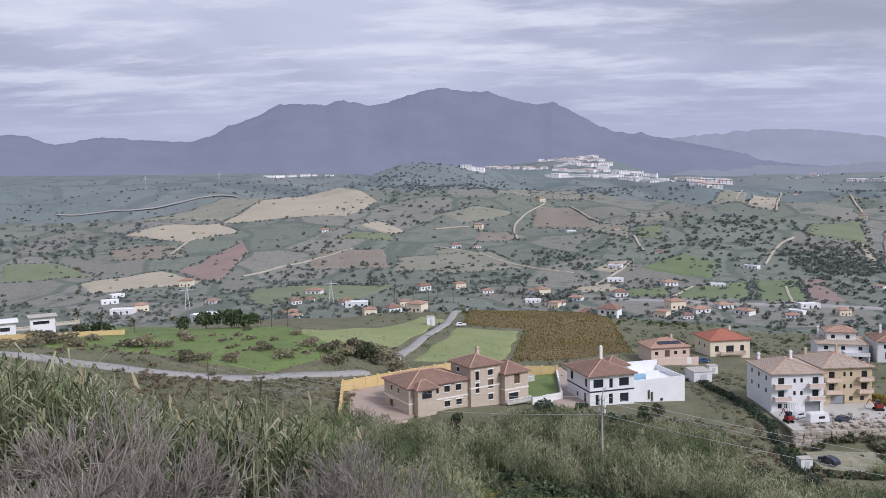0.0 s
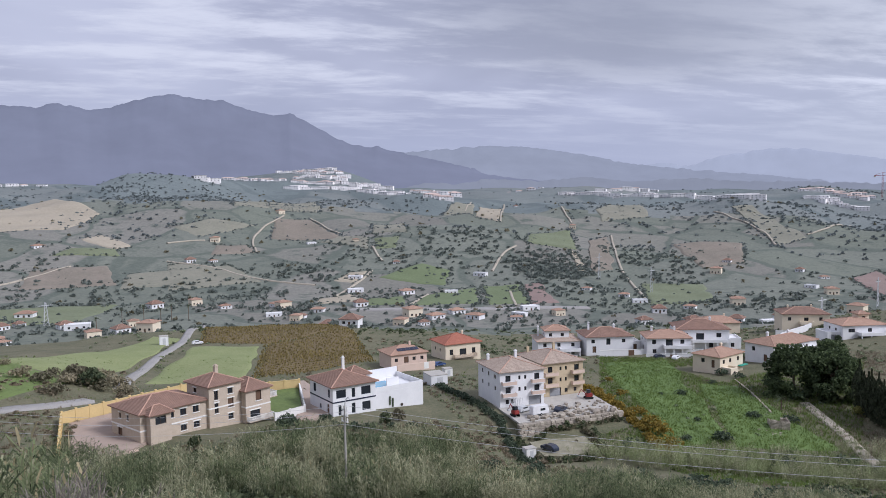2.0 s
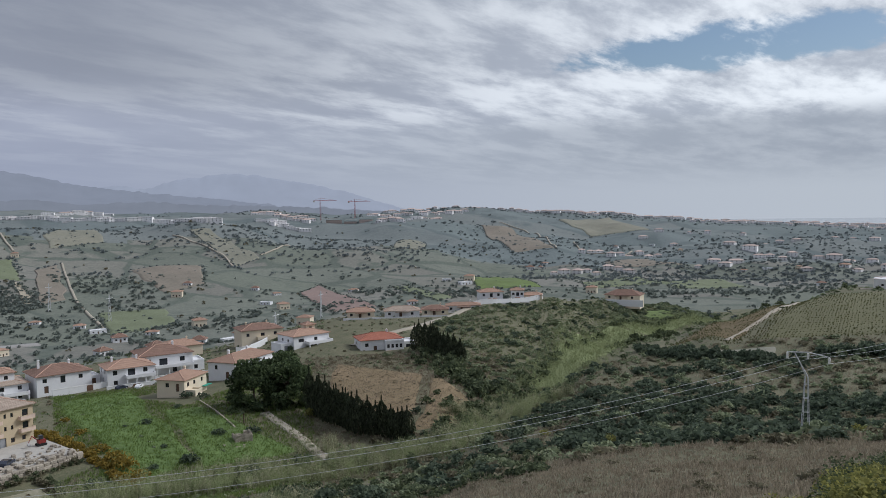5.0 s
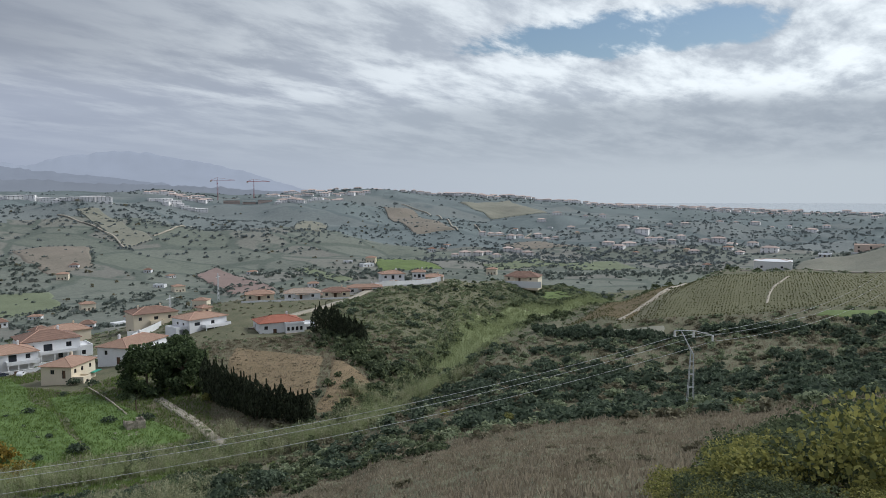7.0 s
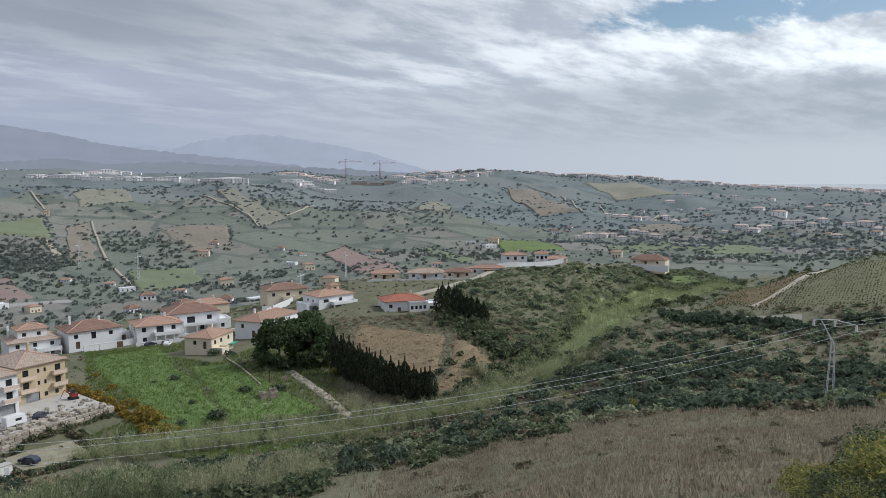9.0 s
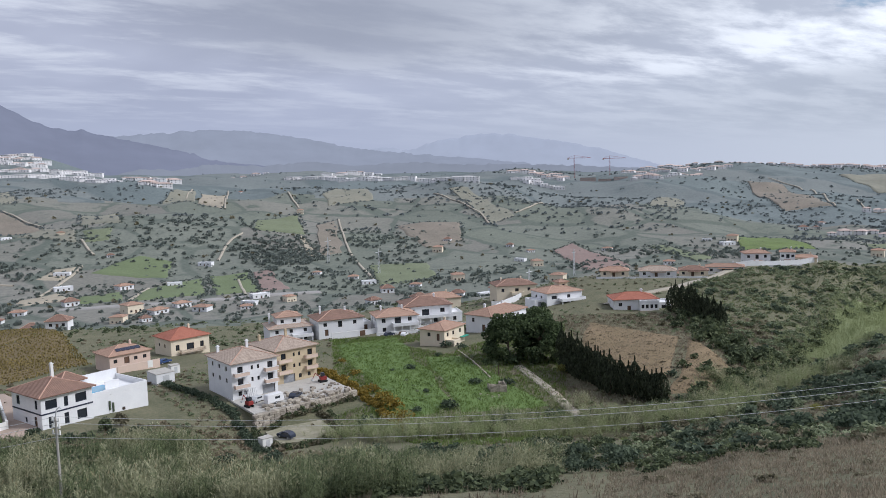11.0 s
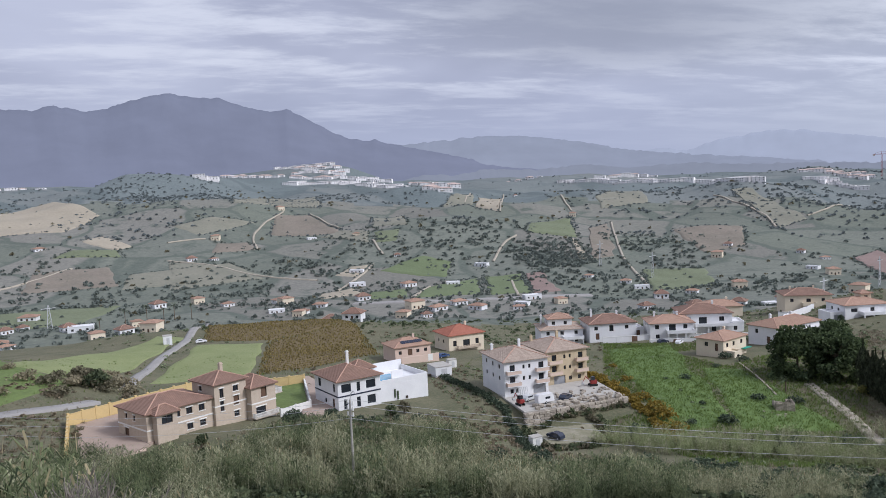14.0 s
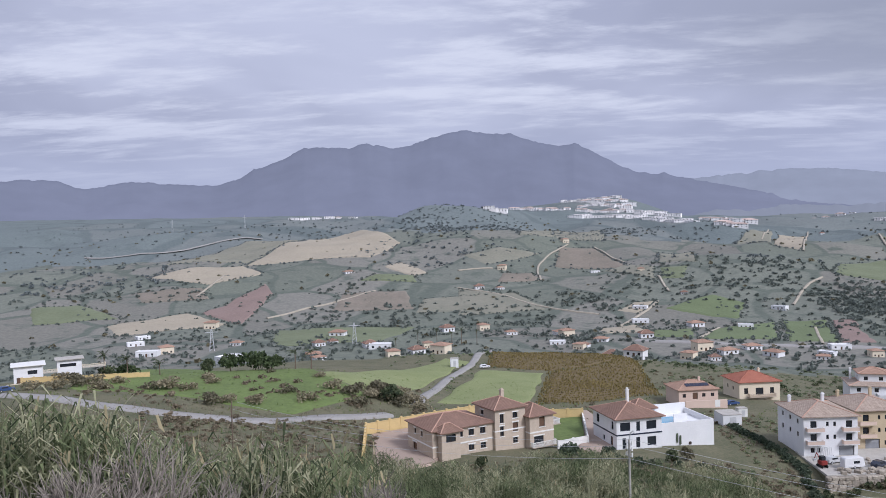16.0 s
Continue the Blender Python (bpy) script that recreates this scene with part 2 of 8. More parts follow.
material("roof_brown", (0.29, 0.18, 0.135), (0.175, 0.11, 0.085), 2.0, 0.3, ribs=(0.3, "X"))
material("roof_mottled", (0.50, 0.40, 0.32), (0.27, 0.21, 0.17), 1.0, 0.35, ribs=(0.3, "X"))
material("roof_red", (0.42, 0.165, 0.11), (0.30, 0.115, 0.078), 2.0, 0.3, ribs=(0.3, "X"))
material("roof_orange", (0.42, 0.275, 0.20), (0.30, 0.19, 0.14), 1.5, 0.3, ribs=(0.3, "X"), spread=0.12)
material("ridge_tile", (0.52, 0.33, 0.25), (0.40, 0.25, 0.19), 1, 0.2)
material("trim_white", (0.80, 0.79, 0.76), (0.70, 0.69, 0.66), 1.5, 0.2, rough=0.7)
material("frame_dark", (0.075, 0.055, 0.045), (0.045, 0.035, 0.03), 0.5, 0.1, rough=0.5)
material("frame_blue", (0.035, 0.04, 0.07), (0.02, 0.025, 0.045), 0.5, 0.1, rough=0.5)
material("garage_metal", (0.33, 0.34, 0.36), (0.25, 0.26, 0.28), 1, 0.1, rough=0.5, ribs=(0.2, "Z"))
material("wood_brown", (0.16, 0.095, 0.06), (0.10, 0.06, 0.04), 0.6, 0.08, rough=0.6)
material("glass", (0.03, 0.035, 0.045), (0.02, 0.024, 0.03), 1, 0.3, rough=0.08, bump=0.0, spec=0.6)
material("pool_water", (0.10, 0.34, 0.50), (0.07, 0.26, 0.42), 1, 0.3, rough=0.05, bump=0.05, spec=0.6)
material("solar_cell", (0.03, 0.035, 0.06), (0.02, 0.024, 0.045), 1, 0.2, rough=0.2, spec=0.6)
material("steel", (0.62, 0.63, 0.64), (0.45, 0.455, 0.46), 1, 0.1, rough=0.5, metal=0.0)
material("concrete", (0.50, 0.475, 0.43), (0.36, 0.34, 0.31), 1.5, 0.2)
material("town_white", (0.86, 0.84, 0.83), (0.74, 0.71, 0.70), 6, 1.5, spread=0.14)
material("town_tile", (0.56, 0.45, 0.40), (0.44, 0.34, 0.30), 4, 1, spread=0.2)
material("car_white", (0.80, 0.80, 0.81), (0.72, 0.72, 0.73), 1, 0.2, rough=0.25, bump=0.0, spec=0.6)
material("car_dark", (0.04, 0.05, 0.075), (0.025, 0.03, 0.05), 1, 0.2, rough=0.25, bump=0.0, spec=0.6)
material("car_blue", (0.05, 0.09, 0.22), (0.035, 0.07, 0.17), 1, 0.2, rough=0.25, bump=0.0, spec=0.6)
material("tyre", (0.03, 0.03, 0.03), (0.02, 0.02, 0.02), 1, 0.1)
material("red_paint", (0.32, 0.05, 0.045), (0.20, 0.035, 0.03), 0.5, 0.1, rough=0.5)
material("teal_sheet", (0.05, 0.36, 0.26), (0.03, 0.26, 0.19), 1, 0.2, rough=0.6)
# plants
material("cane_leaf", (0.5, 0.49, 0.315), (0.15, 0.162, 0.085), 5, 0.8, island=True, bump=0, leaf=0.42)
material("cane_dark", (0.23, 0.27, 0.135), (0.042, 0.058, 0.028), 4, 0.8, island=True, bump=0, leaf=0.42)
material("dry_leaf", (0.42, 0.37, 0.25), (0.20, 0.18, 0.115), 6, 0.8, island=True, bump=0, leaf=0.42)
material("cypress_leaf", (0.085, 0.10, 0.058), (0.026, 0.034, 0.02), 5, 0.8, island=True, bump=0, leaf=0.3)
material("weed_leaf", (0.33, 0.275, 0.19), (0.14, 0.12, 0.08), 6, 0.8, island=True, bump=0, leaf=0.42)
material("cane_straw", (0.52, 0.44, 0.27), (0.33, 0.29, 0.165), 4, 0.8, island=True, bump=0, leaf=0.42)
material("bush_leaf", (0.17, 0.2, 0.105), (0.046, 0.064, 0.036), 7, 0.8, island=True, bump=0, leaf=0.42)
material("scrub_leaf", (0.345, 0.385, 0.235), (0.12, 0.152, 0.088), 7, 0.8, island=True, bump=0, leaf=0.42)
material("dark_leaf", (0.145, 0.182, 0.12), (0.042, 0.062, 0.042), 7, 0.8, island=True, bump=0, leaf=0.42)
material("pine_leaf", (0.14, 0.185, 0.085), (0.035, 0.054, 0.026), 5, 0.8, island=True, bump=0, leaf=0.42)
material("yellow_leaf", (0.37, 0.35, 0.11), (0.115, 0.13, 0.045), 3, 0.5, island=True, bump=0, leaf=0.42)
material("autumn_leaf", (0.36, 0.25, 0.05), (0.18, 0.145, 0.035), 3, 0.5, island=True, bump=0, leaf=0.42)
material("olive_leaf", (0.28, 0.255, 0.17), (0.12, 0.112, 0.072), 5, 0.8, island=True, bump=0, leaf=0.42)
material("vine_leaf", (0.33, 0.262, 0.105), (0.2, 0.165, 0.066), 12, 0.8, island=True, bump=0, leaf=0.42)
material("vine_green", (0.185, 0.18, 0.085), (0.105, 0.11, 0.05), 12, 0.8, island=True, bump=0, leaf=0.42)
material("dry_grass", (0.37, 0.315, 0.235), (0.2, 0.168, 0.12), 6, 0.8, island=True, bump=0, leaf=0.42)
material("green_grass", (0.215, 0.29, 0.085), (0.10, 0.145, 0.04), 5, 0.8, island=True, bump=0, leaf=0.42)
material("bare_twig", (0.33, 0.29, 0.25), (0.16, 0.14, 0.12), 2, 0.3, island=True, bump=0)
# far foliage: haze is painted in as paler, bluer leaf colours
material("distant_leaf_haze", (0.235, 0.262, 0.258), (0.175, 0.202, 0.203), 60, 6, island=True, bump=0, leaf=0.42)
material("far_leaf_haze", (0.225, 0.252, 0.22), (0.15, 0.175, 0.158), 60, 6, island=True, bump=0, leaf=0.42)
material("bark", (0.20, 0.15, 0.11), (0.11, 0.085, 0.065), 0.6, 0.1, bump=0.6)


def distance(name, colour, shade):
    """Far mountains: a plain backdrop, haze painted into its blue colour and faint glow."""
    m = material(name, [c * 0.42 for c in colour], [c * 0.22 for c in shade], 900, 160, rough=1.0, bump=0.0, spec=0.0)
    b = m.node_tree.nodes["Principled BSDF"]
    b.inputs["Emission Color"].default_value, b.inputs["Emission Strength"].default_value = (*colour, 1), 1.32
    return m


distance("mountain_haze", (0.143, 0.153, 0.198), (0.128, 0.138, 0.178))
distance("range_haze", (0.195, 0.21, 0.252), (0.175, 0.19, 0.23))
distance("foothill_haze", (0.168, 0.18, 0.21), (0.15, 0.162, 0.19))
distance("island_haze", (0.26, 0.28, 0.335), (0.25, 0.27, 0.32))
sea_m = material("sea", (0.36, 0.39, 0.41), (0.31, 0.34, 0.37), 300, 12, rough=0.12, bump=0.02, spec=0.6)

# ---- helpers for meshes ----


def mesh_object(name, verts, faces, mat, parent=None, label="", smooth=False):
    """One mesh from arrays: verts (n, 3), faces (m, 3 or 4)."""
    verts, faces = np.asarray(verts, np.float32), np.asarray(faces, np.int32)
    me = bpy.data.meshes.new(name)
    me.vertices.add(len(verts))
    me.vertices.foreach_set("co", verts.ravel())
    k = faces.shape[1]
    me.loops.add(faces.size)
    me.loops.foreach_set("vertex_index", faces.ravel())
    me.polygons.add(len(faces))
    me.polygons.foreach_set("loop_start", np.arange(0, faces.size, k, dtype=np.int32))
    me.polygons.foreach_set("loop_total", np.full(len(faces), k, np.int32))
    if smooth:
        me.polygons.foreach_set("use_smooth", np.ones(len(faces), bool))
    me.materials.append(MATS[mat])
    me.update(calc_edges=True)
    ob = new(name, me)
    if parent:
        ob.parent = parent
    if label:
        ob["label"] = label
    return ob


def part(name, bm, mat, parent=None, label=""):
    """Links a bmesh as one mesh object, under a thing or a part."""
    me = bpy.data.meshes.new(name)
    bmesh.ops.recalc_face_normals(bm, faces=bm.faces)
    bm.to_mesh(me)
    bm.free()
    me.materials.append(MATS[mat])
    ob = new(name, me)
    if parent:
        ob.parent = parent
    if label:
        ob["label"] = label
    return ob


def thing(name, m, label, category, group="", kind=""):
    ob = new(name)
    ob.matrix_world = m
    return tagged(ob, label, category, group, kind)


def add_box(bm, x0, y0, z0, x1, y1, z1, turn=None):
    ps = [(x, y, z) for z in (z0, z1) for y in (y0, y1) for x in (x0, x1)]
    if turn is not None:
        ps = [turn @ Vector(p) for p in ps]
    v = [bm.verts.new(p) for p in ps]
    for f in ((0, 2, 3, 1), (4, 5, 7, 6), (0, 1, 5, 4), (2, 6, 7, 3), (0, 4, 6, 2), (1, 3, 7, 5)):
        bm.faces.new([v[i] for i in f])
    return v


def box(x0, y0, z0, x1, y1, z1, bevel=0.0):
    bm = bmesh.new()
    add_box(bm, x0, y0, z0, x1, y1, z1)
    if bevel:
        bmesh.ops.bevel(bm, geom=bm.edges[:], offset=bevel, segments=2, affect="EDGES")
    return bm


def add_tube(bm, a, b, r0, r1, n=7):
    """A tapered round bar from a to b."""
    a, b = Vector(a), Vector(b)
    q = (b - a).to_track_quat("Z", "Y")
    rings = []
    for p, r in ((a, r0), (b, r1)):
        rings.append([bm.verts.new(p + q @ Vector((r * math.cos(2 * math.pi * k / n), r * math.sin(2 * math.pi * k / n), 0))) for k in range(n)])
    for k in range(n):
        bm.faces.new((rings[0][k], rings[0][(k + 1) % n], rings[1][(k + 1) % n], rings[1][k]))
    bm.faces.new(rings[0][::-1])
    bm.faces.new(rings[1])


def tube(*legs, n=7):
    bm = bmesh.new()
    for a, b, r0, r1 in legs:
        add_tube(bm, a, b, r0, r1, n)
    return bm


# ---- ground ----
# Ground heights: slope profiles (distance, height) by bearing, clockwise from north (+y), in degrees
PROFILES = {
    -180: (0, 98.2, 60, 112, 300, 130, 1200, 150, 5000, 150),
    -75: (0, 98.2, 50, 93, 150, 82, 300, 70, 700, 40, 1300, 100, 2500, 160, 5000, 120),
    -32: (0, 98.2, 14, 92.5, 40, 85, 90, 73, 150, 62.5, 260, 58, 330, 46, 480, 25, 650, 24, 800, 42, 1100, 66, 1600, 100, 2400, 150, 3200, 165, 5000, 100),
    -12: (0, 98.2, 14, 92, 40, 81, 100, 65, 155, 54, 190, 52.5, 260, 55, 330, 44, 470, 25, 650, 25, 760, 40, 1000, 78, 1150, 92, 1500, 98, 2100, 135, 3000, 160, 5000, 100),
    0: (0, 98.2, 14, 92, 40, 79, 100, 62, 150, 51, 240, 46, 370, 41, 450, 24, 620, 23, 740, 38, 950, 72, 1150, 95, 1300, 92, 1750, 132, 2600, 130, 5000, 90),
    10: (0, 98.2, 14, 92, 40, 79, 100, 61, 170, 50, 250, 44, 370, 40, 450, 23, 620, 22, 760, 40, 950, 66, 1250, 84, 1500, 104, 1760, 130, 1850, 150, 1960, 170, 2600, 95, 5000, 80),
    16: (0, 98.2, 14, 92, 40, 79, 100, 61, 165, 49, 250, 44, 350, 37, 450, 23, 640, 22, 760, 38, 950, 60, 1250, 80, 1500, 96, 1750, 104, 1900, 112, 2600, 80, 5000, 70),
    24: (0, 98.2, 14, 92, 40, 78, 100, 60, 138, 50, 158, 43.6, 175, 42.8, 182, 46.4, 210, 46, 270, 42, 350, 30, 450, 22, 640, 21, 760, 35, 950, 56, 1150, 70, 1500, 92, 2000, 108, 2600, 70, 5000, 60),
    38: (0, 98.2, 14, 92, 40, 78, 100, 60, 140, 49, 165, 42.8, 180, 43.2, 230, 44, 330, 38, 430, 28, 520, 20, 680, 20, 850, 36, 1100, 62, 1500, 85, 2000, 95, 2600, 60, 5000, 40),
    50: (0, 98.2, 14, 92.3, 40, 79, 100, 61, 170, 41, 230, 44, 300, 44.5, 345, 46.5, 390, 47.5, 470, 26, 600, 18, 800, 20, 1000, 38, 1400, 72, 1900, 90, 2600, 30, 3400, -6, 5000, -6),
    56: (0, 98.2, 14, 92.6, 50, 78, 100, 62.5, 150, 47, 185, 41.5, 240, 44.5, 310, 44.5, 375, 47.5, 400, 47, 480, 24, 600, 18, 850, 19, 1000, 32, 1400, 66, 1900, 95, 2500, 30, 3100, -6, 5000, -6),
    60: (0, 98.2, 14, 92.8, 50, 79, 100, 65, 150, 51.5, 200, 42, 225, 39.8, 280, 42, 395, 50.5, 420, 49, 540, 20, 680, 17, 900, 19, 1300, 46, 1700, 76, 2000, 93, 2500, 30, 3000, -6, 5000, -6),
    64: (0, 98.2, 14, 93, 50, 80, 98, 66.8, 150, 54, 200, 45.5, 268, 37.5, 330, 41.5, 430, 49.7, 455, 48, 560, 20, 680, 17, 950, 20, 1300, 42, 1700, 70, 2050, 86, 2500, 30, 2900, -6, 5000, -6),
    68: (0, 98.2, 14, 93.2, 50, 81, 93, 69.2, 150, 56, 250, 46.5, 330, 37.5, 385, 31.5, 430, 38, 480, 42.5, 510, 40, 600, 20, 720, 16, 950, 18, 1400, 38, 1900, 66, 2150, 76, 2500, 20, 2850, -6, 5000, -6),
    72: (0, 98.2, 14, 93.3, 50, 82, 92, 70.5, 150, 56.5, 200, 51, 260, 47, 330, 43, 390, 35, 450, 28.5, 500, 32.5, 540, 33.5, 610, 21, 720, 16, 1000, 17, 1500, 34, 2000, 54, 2200, 62, 2500, 15, 2800, -6, 5000, -6),
    76: (0, 98.2, 14, 93.5, 50, 82.6, 90, 72, 150, 57.5, 200, 52, 260, 49.5, 310, 50, 360, 48.3, 430, 35, 520, 24, 620, 19, 750, 16, 1000, 16, 1500, 30, 2050, 46, 2250, 52, 2500, 12, 2750, -6, 5000, -6),
    80: (0, 98.2, 14, 93.6, 50, 83, 89, 73.4, 150, 59, 200, 53, 260, 51, 290, 53, 350, 55.6, 385, 54.3, 450, 42, 560, 24, 700, 17, 1000, 16, 1500, 28, 2100, 40, 2280, 44, 2500, 10, 2720, -6, 5000, -6),
    84: (0, 98.2, 14, 93.8, 50, 83.8, 88, 75.2, 150, 61, 200, 55, 250, 54, 290, 55.2, 350, 59.6, 400, 59.5, 440, 57, 520, 40, 650, 23, 1000, 16, 1500, 25, 2100, 35, 2300, 37, 2500, 8, 2720, -6, 5000, -6),
    90: (0, 98.2, 14, 94, 50, 85, 90, 77, 140, 66, 200, 58, 250, 56.5, 290, 58.7, 350, 61.6, 410, 60.7, 480, 44, 560, 31, 640, 37, 700, 45.5, 760, 42, 900, 18, 1500, 20, 2100, 29, 2320, 31, 2500, 6, 2750, -6, 5000, -6),
    97: (0, 98.2, 14, 94.4, 50, 86, 110, 76, 180, 64, 250, 59, 300, 61, 410, 62, 480, 52, 600, 54, 700, 67, 800, 60, 1000, 20, 1500, 18, 2300, 26, 2500, 5, 2750, -6, 5000, -6),
    110: (0, 98.2, 14, 95, 60, 86, 120, 76, 260, 62, 450, 58, 700, 30, 1500, 14, 2500, 5, 2700, -6, 5000, -6),
    180: (0, 98.2, 60, 112, 300, 130, 1200, 120, 2500, 40, 3000, -6, 5000, -6),
}
BEARINGS = sorted(PROFILES)
# single hills: x, y, height, radius
HILLS = [(-39, 1480, 20, 150), (40, 1000, 9, 90), (255, 800, 13, 110), (150, 1050, 8, 120), (-330, 1250, 14, 160), (520, 1000, 14, 150), (760, 760, 12, 150)]


def waves(x, y, size, seed=0.0):
    """Smooth rolling relief of about -1 to 1, from crossed sine waves."""
    a = np.zeros_like(x, dtype=float)
    for k in range(5):
        w, turn = (1.7 ** (k % 3)) / size * 2 * math.pi, 1.1 + 2.4 * k + seed
        a = a + np.sin((x * math.cos(turn) + y * math.sin(turn)) * w + 1.3 * k + seed * 7) / (1 + 0.6 * (k % 3))
    return a / 3


def slope(bearing, r):
    p = PROFILES[bearing]
    # each knot is rounded over a few hundredths of its distance
    return (np.interp(r * 0.975, p[::2], p[1::2]) + np.interp(r, p[::2], p[1::2]) + np.interp(r * 1.025, p[::2], p[1::2])) / 3


def height(x, y):
    """The ground's height at x, y (numbers or arrays)."""
    x, y = np.asarray(x, float), np.asarray(y, float)
    r, b = np.hypot(x, y), np.degrees(np.arctan2(x, y))
    z = np.zeros_like(r)
    for b0, b1 in zip(BEARINGS, BEARINGS[1:]):
        f = np.clip((b - b0) / (b1 - b0), 0, 1)
        f = f * f * (3 - 2 * f)
        inside = (b >= b0) & ((b < b1) | (b1 == 180))
        z = np.where(inside, slope(b0, r) * (1 - f) + slope(b1, r) * f, z)
    rough = np.clip((r - 30) / 60, 0, 1)
    far = np.clip((r - 650) / 500, 0, 1) * np.clip((2300 - r) / 700, 0.25, 1) * np.clip((z + 4) / 20, 0, 1)
    for hx, hy, hh, hr in HILLS:
        z = z + hh * np.exp(-((x - hx) ** 2 + (y - hy) ** 2) / (hr * hr))
    # the terrace below the stone wall
    z = z - 1.6 * np.exp(-(((x - 84) / 13) ** 4 + ((y - 154) / 8.5) ** 4))
    # the levelled forecourt of the sandstone villa
    pad = np.exp(-(((x + 13) / 12.5) ** 4 + ((y - 175) / 19) ** 4))
    z = z * (1 - pad) + 49.7 * pad
    return z + (1 - pad) * rough * waves(x, y, 60) * 0.7 + far * (waves(x, y, 420, 1.0) * 13 + waves(x, y, 170, 2.0) * 5.5)


def polar(b, r):
    """A place by its bearing in degrees and its distance."""
    return (r * math.sin(radians(b)), r * math.cos(radians(b)))


def ground_sheet():
    bearings = np.radians(np.concatenate([np.arange(-50, 112, 0.4), np.arange(112, 310, 6.0)]))
    rings = np.concatenate([[0.001, 1, 2.4, 4, 6, 8.5, 11], np.geomspace(14, 4950, 320)])
    b, r = np.meshgrid(bearings, rings, indexing="ij")
    x, y = r * np.sin(b), r * np.cos(b)
    z = height(x, y)
    verts = np.stack([x, y, z], -1).reshape(-1, 3)
    nb, nr = len(bearings), len(rings)
    i, k = np.meshgrid(np.arange(nb), np.arange(nr - 1), indexing="ij")
    j = (i + 1) % nb
    faces = np.stack([i * nr + k, i * nr + k + 1, j * nr + k + 1, j * nr + k], -1).reshape(-1, 4)
    ob = mesh_object("ground", verts, faces, "hillside", smooth=True)
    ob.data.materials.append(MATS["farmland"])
    ob.data.materials.append(MATS["far_scrub_haze"])
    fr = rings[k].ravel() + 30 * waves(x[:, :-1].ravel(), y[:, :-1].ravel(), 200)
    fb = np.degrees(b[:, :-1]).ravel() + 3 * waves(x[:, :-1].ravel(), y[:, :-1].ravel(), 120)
    # past about 1050 m the ground takes the scrub colours tinted for haze
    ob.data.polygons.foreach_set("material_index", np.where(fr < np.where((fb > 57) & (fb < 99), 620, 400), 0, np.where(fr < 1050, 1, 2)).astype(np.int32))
    tagged(ob, "rough hillside ground falling to a farmed valley", "ground", kind="structure")


ground_sheet()

bm = bmesh.new()
for a in range(24):
    p = [(4950 * math.sin(radians(35 + 6 * (a + d))), 4950 * math.cos(radians(35 + 6 * (a + d)))) for d in (0, 1)]
    q = [(u * 0.42, w * 0.42) for u, w in p]
    bm.faces.new([bm.verts.new((u, w, 0)) for u, w in (q[0], p[0], p[1], q[1])])
tagged(part("water", bm, "sea"), "pale grey calm sea under haze", "sea", kind="structure")


def mountain(name, crest, crest_r, foot_r, mat, label, seed, relief=0.2):
    """A range from its skyline: (bearing, height in degrees) pairs, with spurs that run down to its foot."""
    cb, ce = np.array(crest[::2], float), np.array(crest[1::2], float)
    b = np.arange(cb[0], cb[-1] + 0.01, 0.16)
    e = np.interp(b, cb, ce)
    top = EYE + crest_r * np.tan(np.radians(e))
    crag = np.array([noise.fractal(Vector((p * 1.3, seed * 5, 0)), 0.8, 2.2, 6) for p in b]) * crest_r * 0.0022
    rows = 22
    s = np.linspace(0, 1, rows)
    bb, ss = np.meshgrid(b, s, indexing="ij")
    spur = np.array([noise.ridged_multi_fractal(Vector((p * 0.14 + 0.9 * q, q * 3.2 - p * 0.08, seed * 9)), 1.0, 2.1, 5, 1.0, 2.0) - 1.2 for p, q in zip(bb.ravel(), ss.ravel())]).reshape(bb.shape) * 0.22
    fall = np.clip(1 - ss + spur * relief * np.sin(ss * math.pi), 0, 1) ** 1.2
    r = crest_r + (foot_r - crest_r) * ss + spur * 900 * relief * ss * (1 - ss)
    z = fall * top[:, None] + (1 - fall) * 20 + crag[:, None] * np.exp(-ss * 9)
    front = np.stack([r * np.sin(np.radians(bb)), r * np.cos(np.radians(bb)), z], -1)
    rb = crest_r * 1.05
    back = np.stack([rb * np.sin(np.radians(b)), rb * np.cos(np.radians(b)), np.zeros_like(b)], -1)
    verts = np.concatenate([back[:, None], front], 1)
    n = rows + 1
    i, k = np.meshgrid(np.arange(len(b) - 1), np.arange(n - 1), indexing="ij")
    faces = np.stack([i * n + k, (i + 1) * n + k, (i + 1) * n + k + 1, i * n + k + 1], -1).reshape(-1, 4)
    ob = mesh_object(name, verts.reshape(-1, 3), faces, mat, smooth=True)
    tagged(ob, label, "mountain", kind="structure")


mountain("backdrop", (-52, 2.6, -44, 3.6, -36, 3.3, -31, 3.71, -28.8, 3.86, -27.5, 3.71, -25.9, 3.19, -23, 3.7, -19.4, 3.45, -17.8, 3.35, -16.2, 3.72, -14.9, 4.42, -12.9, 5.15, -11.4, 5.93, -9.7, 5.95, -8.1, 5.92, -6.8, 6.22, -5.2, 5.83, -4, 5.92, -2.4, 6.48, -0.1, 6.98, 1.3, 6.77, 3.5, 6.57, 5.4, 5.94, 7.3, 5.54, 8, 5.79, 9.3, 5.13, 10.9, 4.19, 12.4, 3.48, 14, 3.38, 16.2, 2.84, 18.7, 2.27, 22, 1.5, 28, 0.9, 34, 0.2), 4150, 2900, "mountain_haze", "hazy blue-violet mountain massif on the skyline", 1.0)
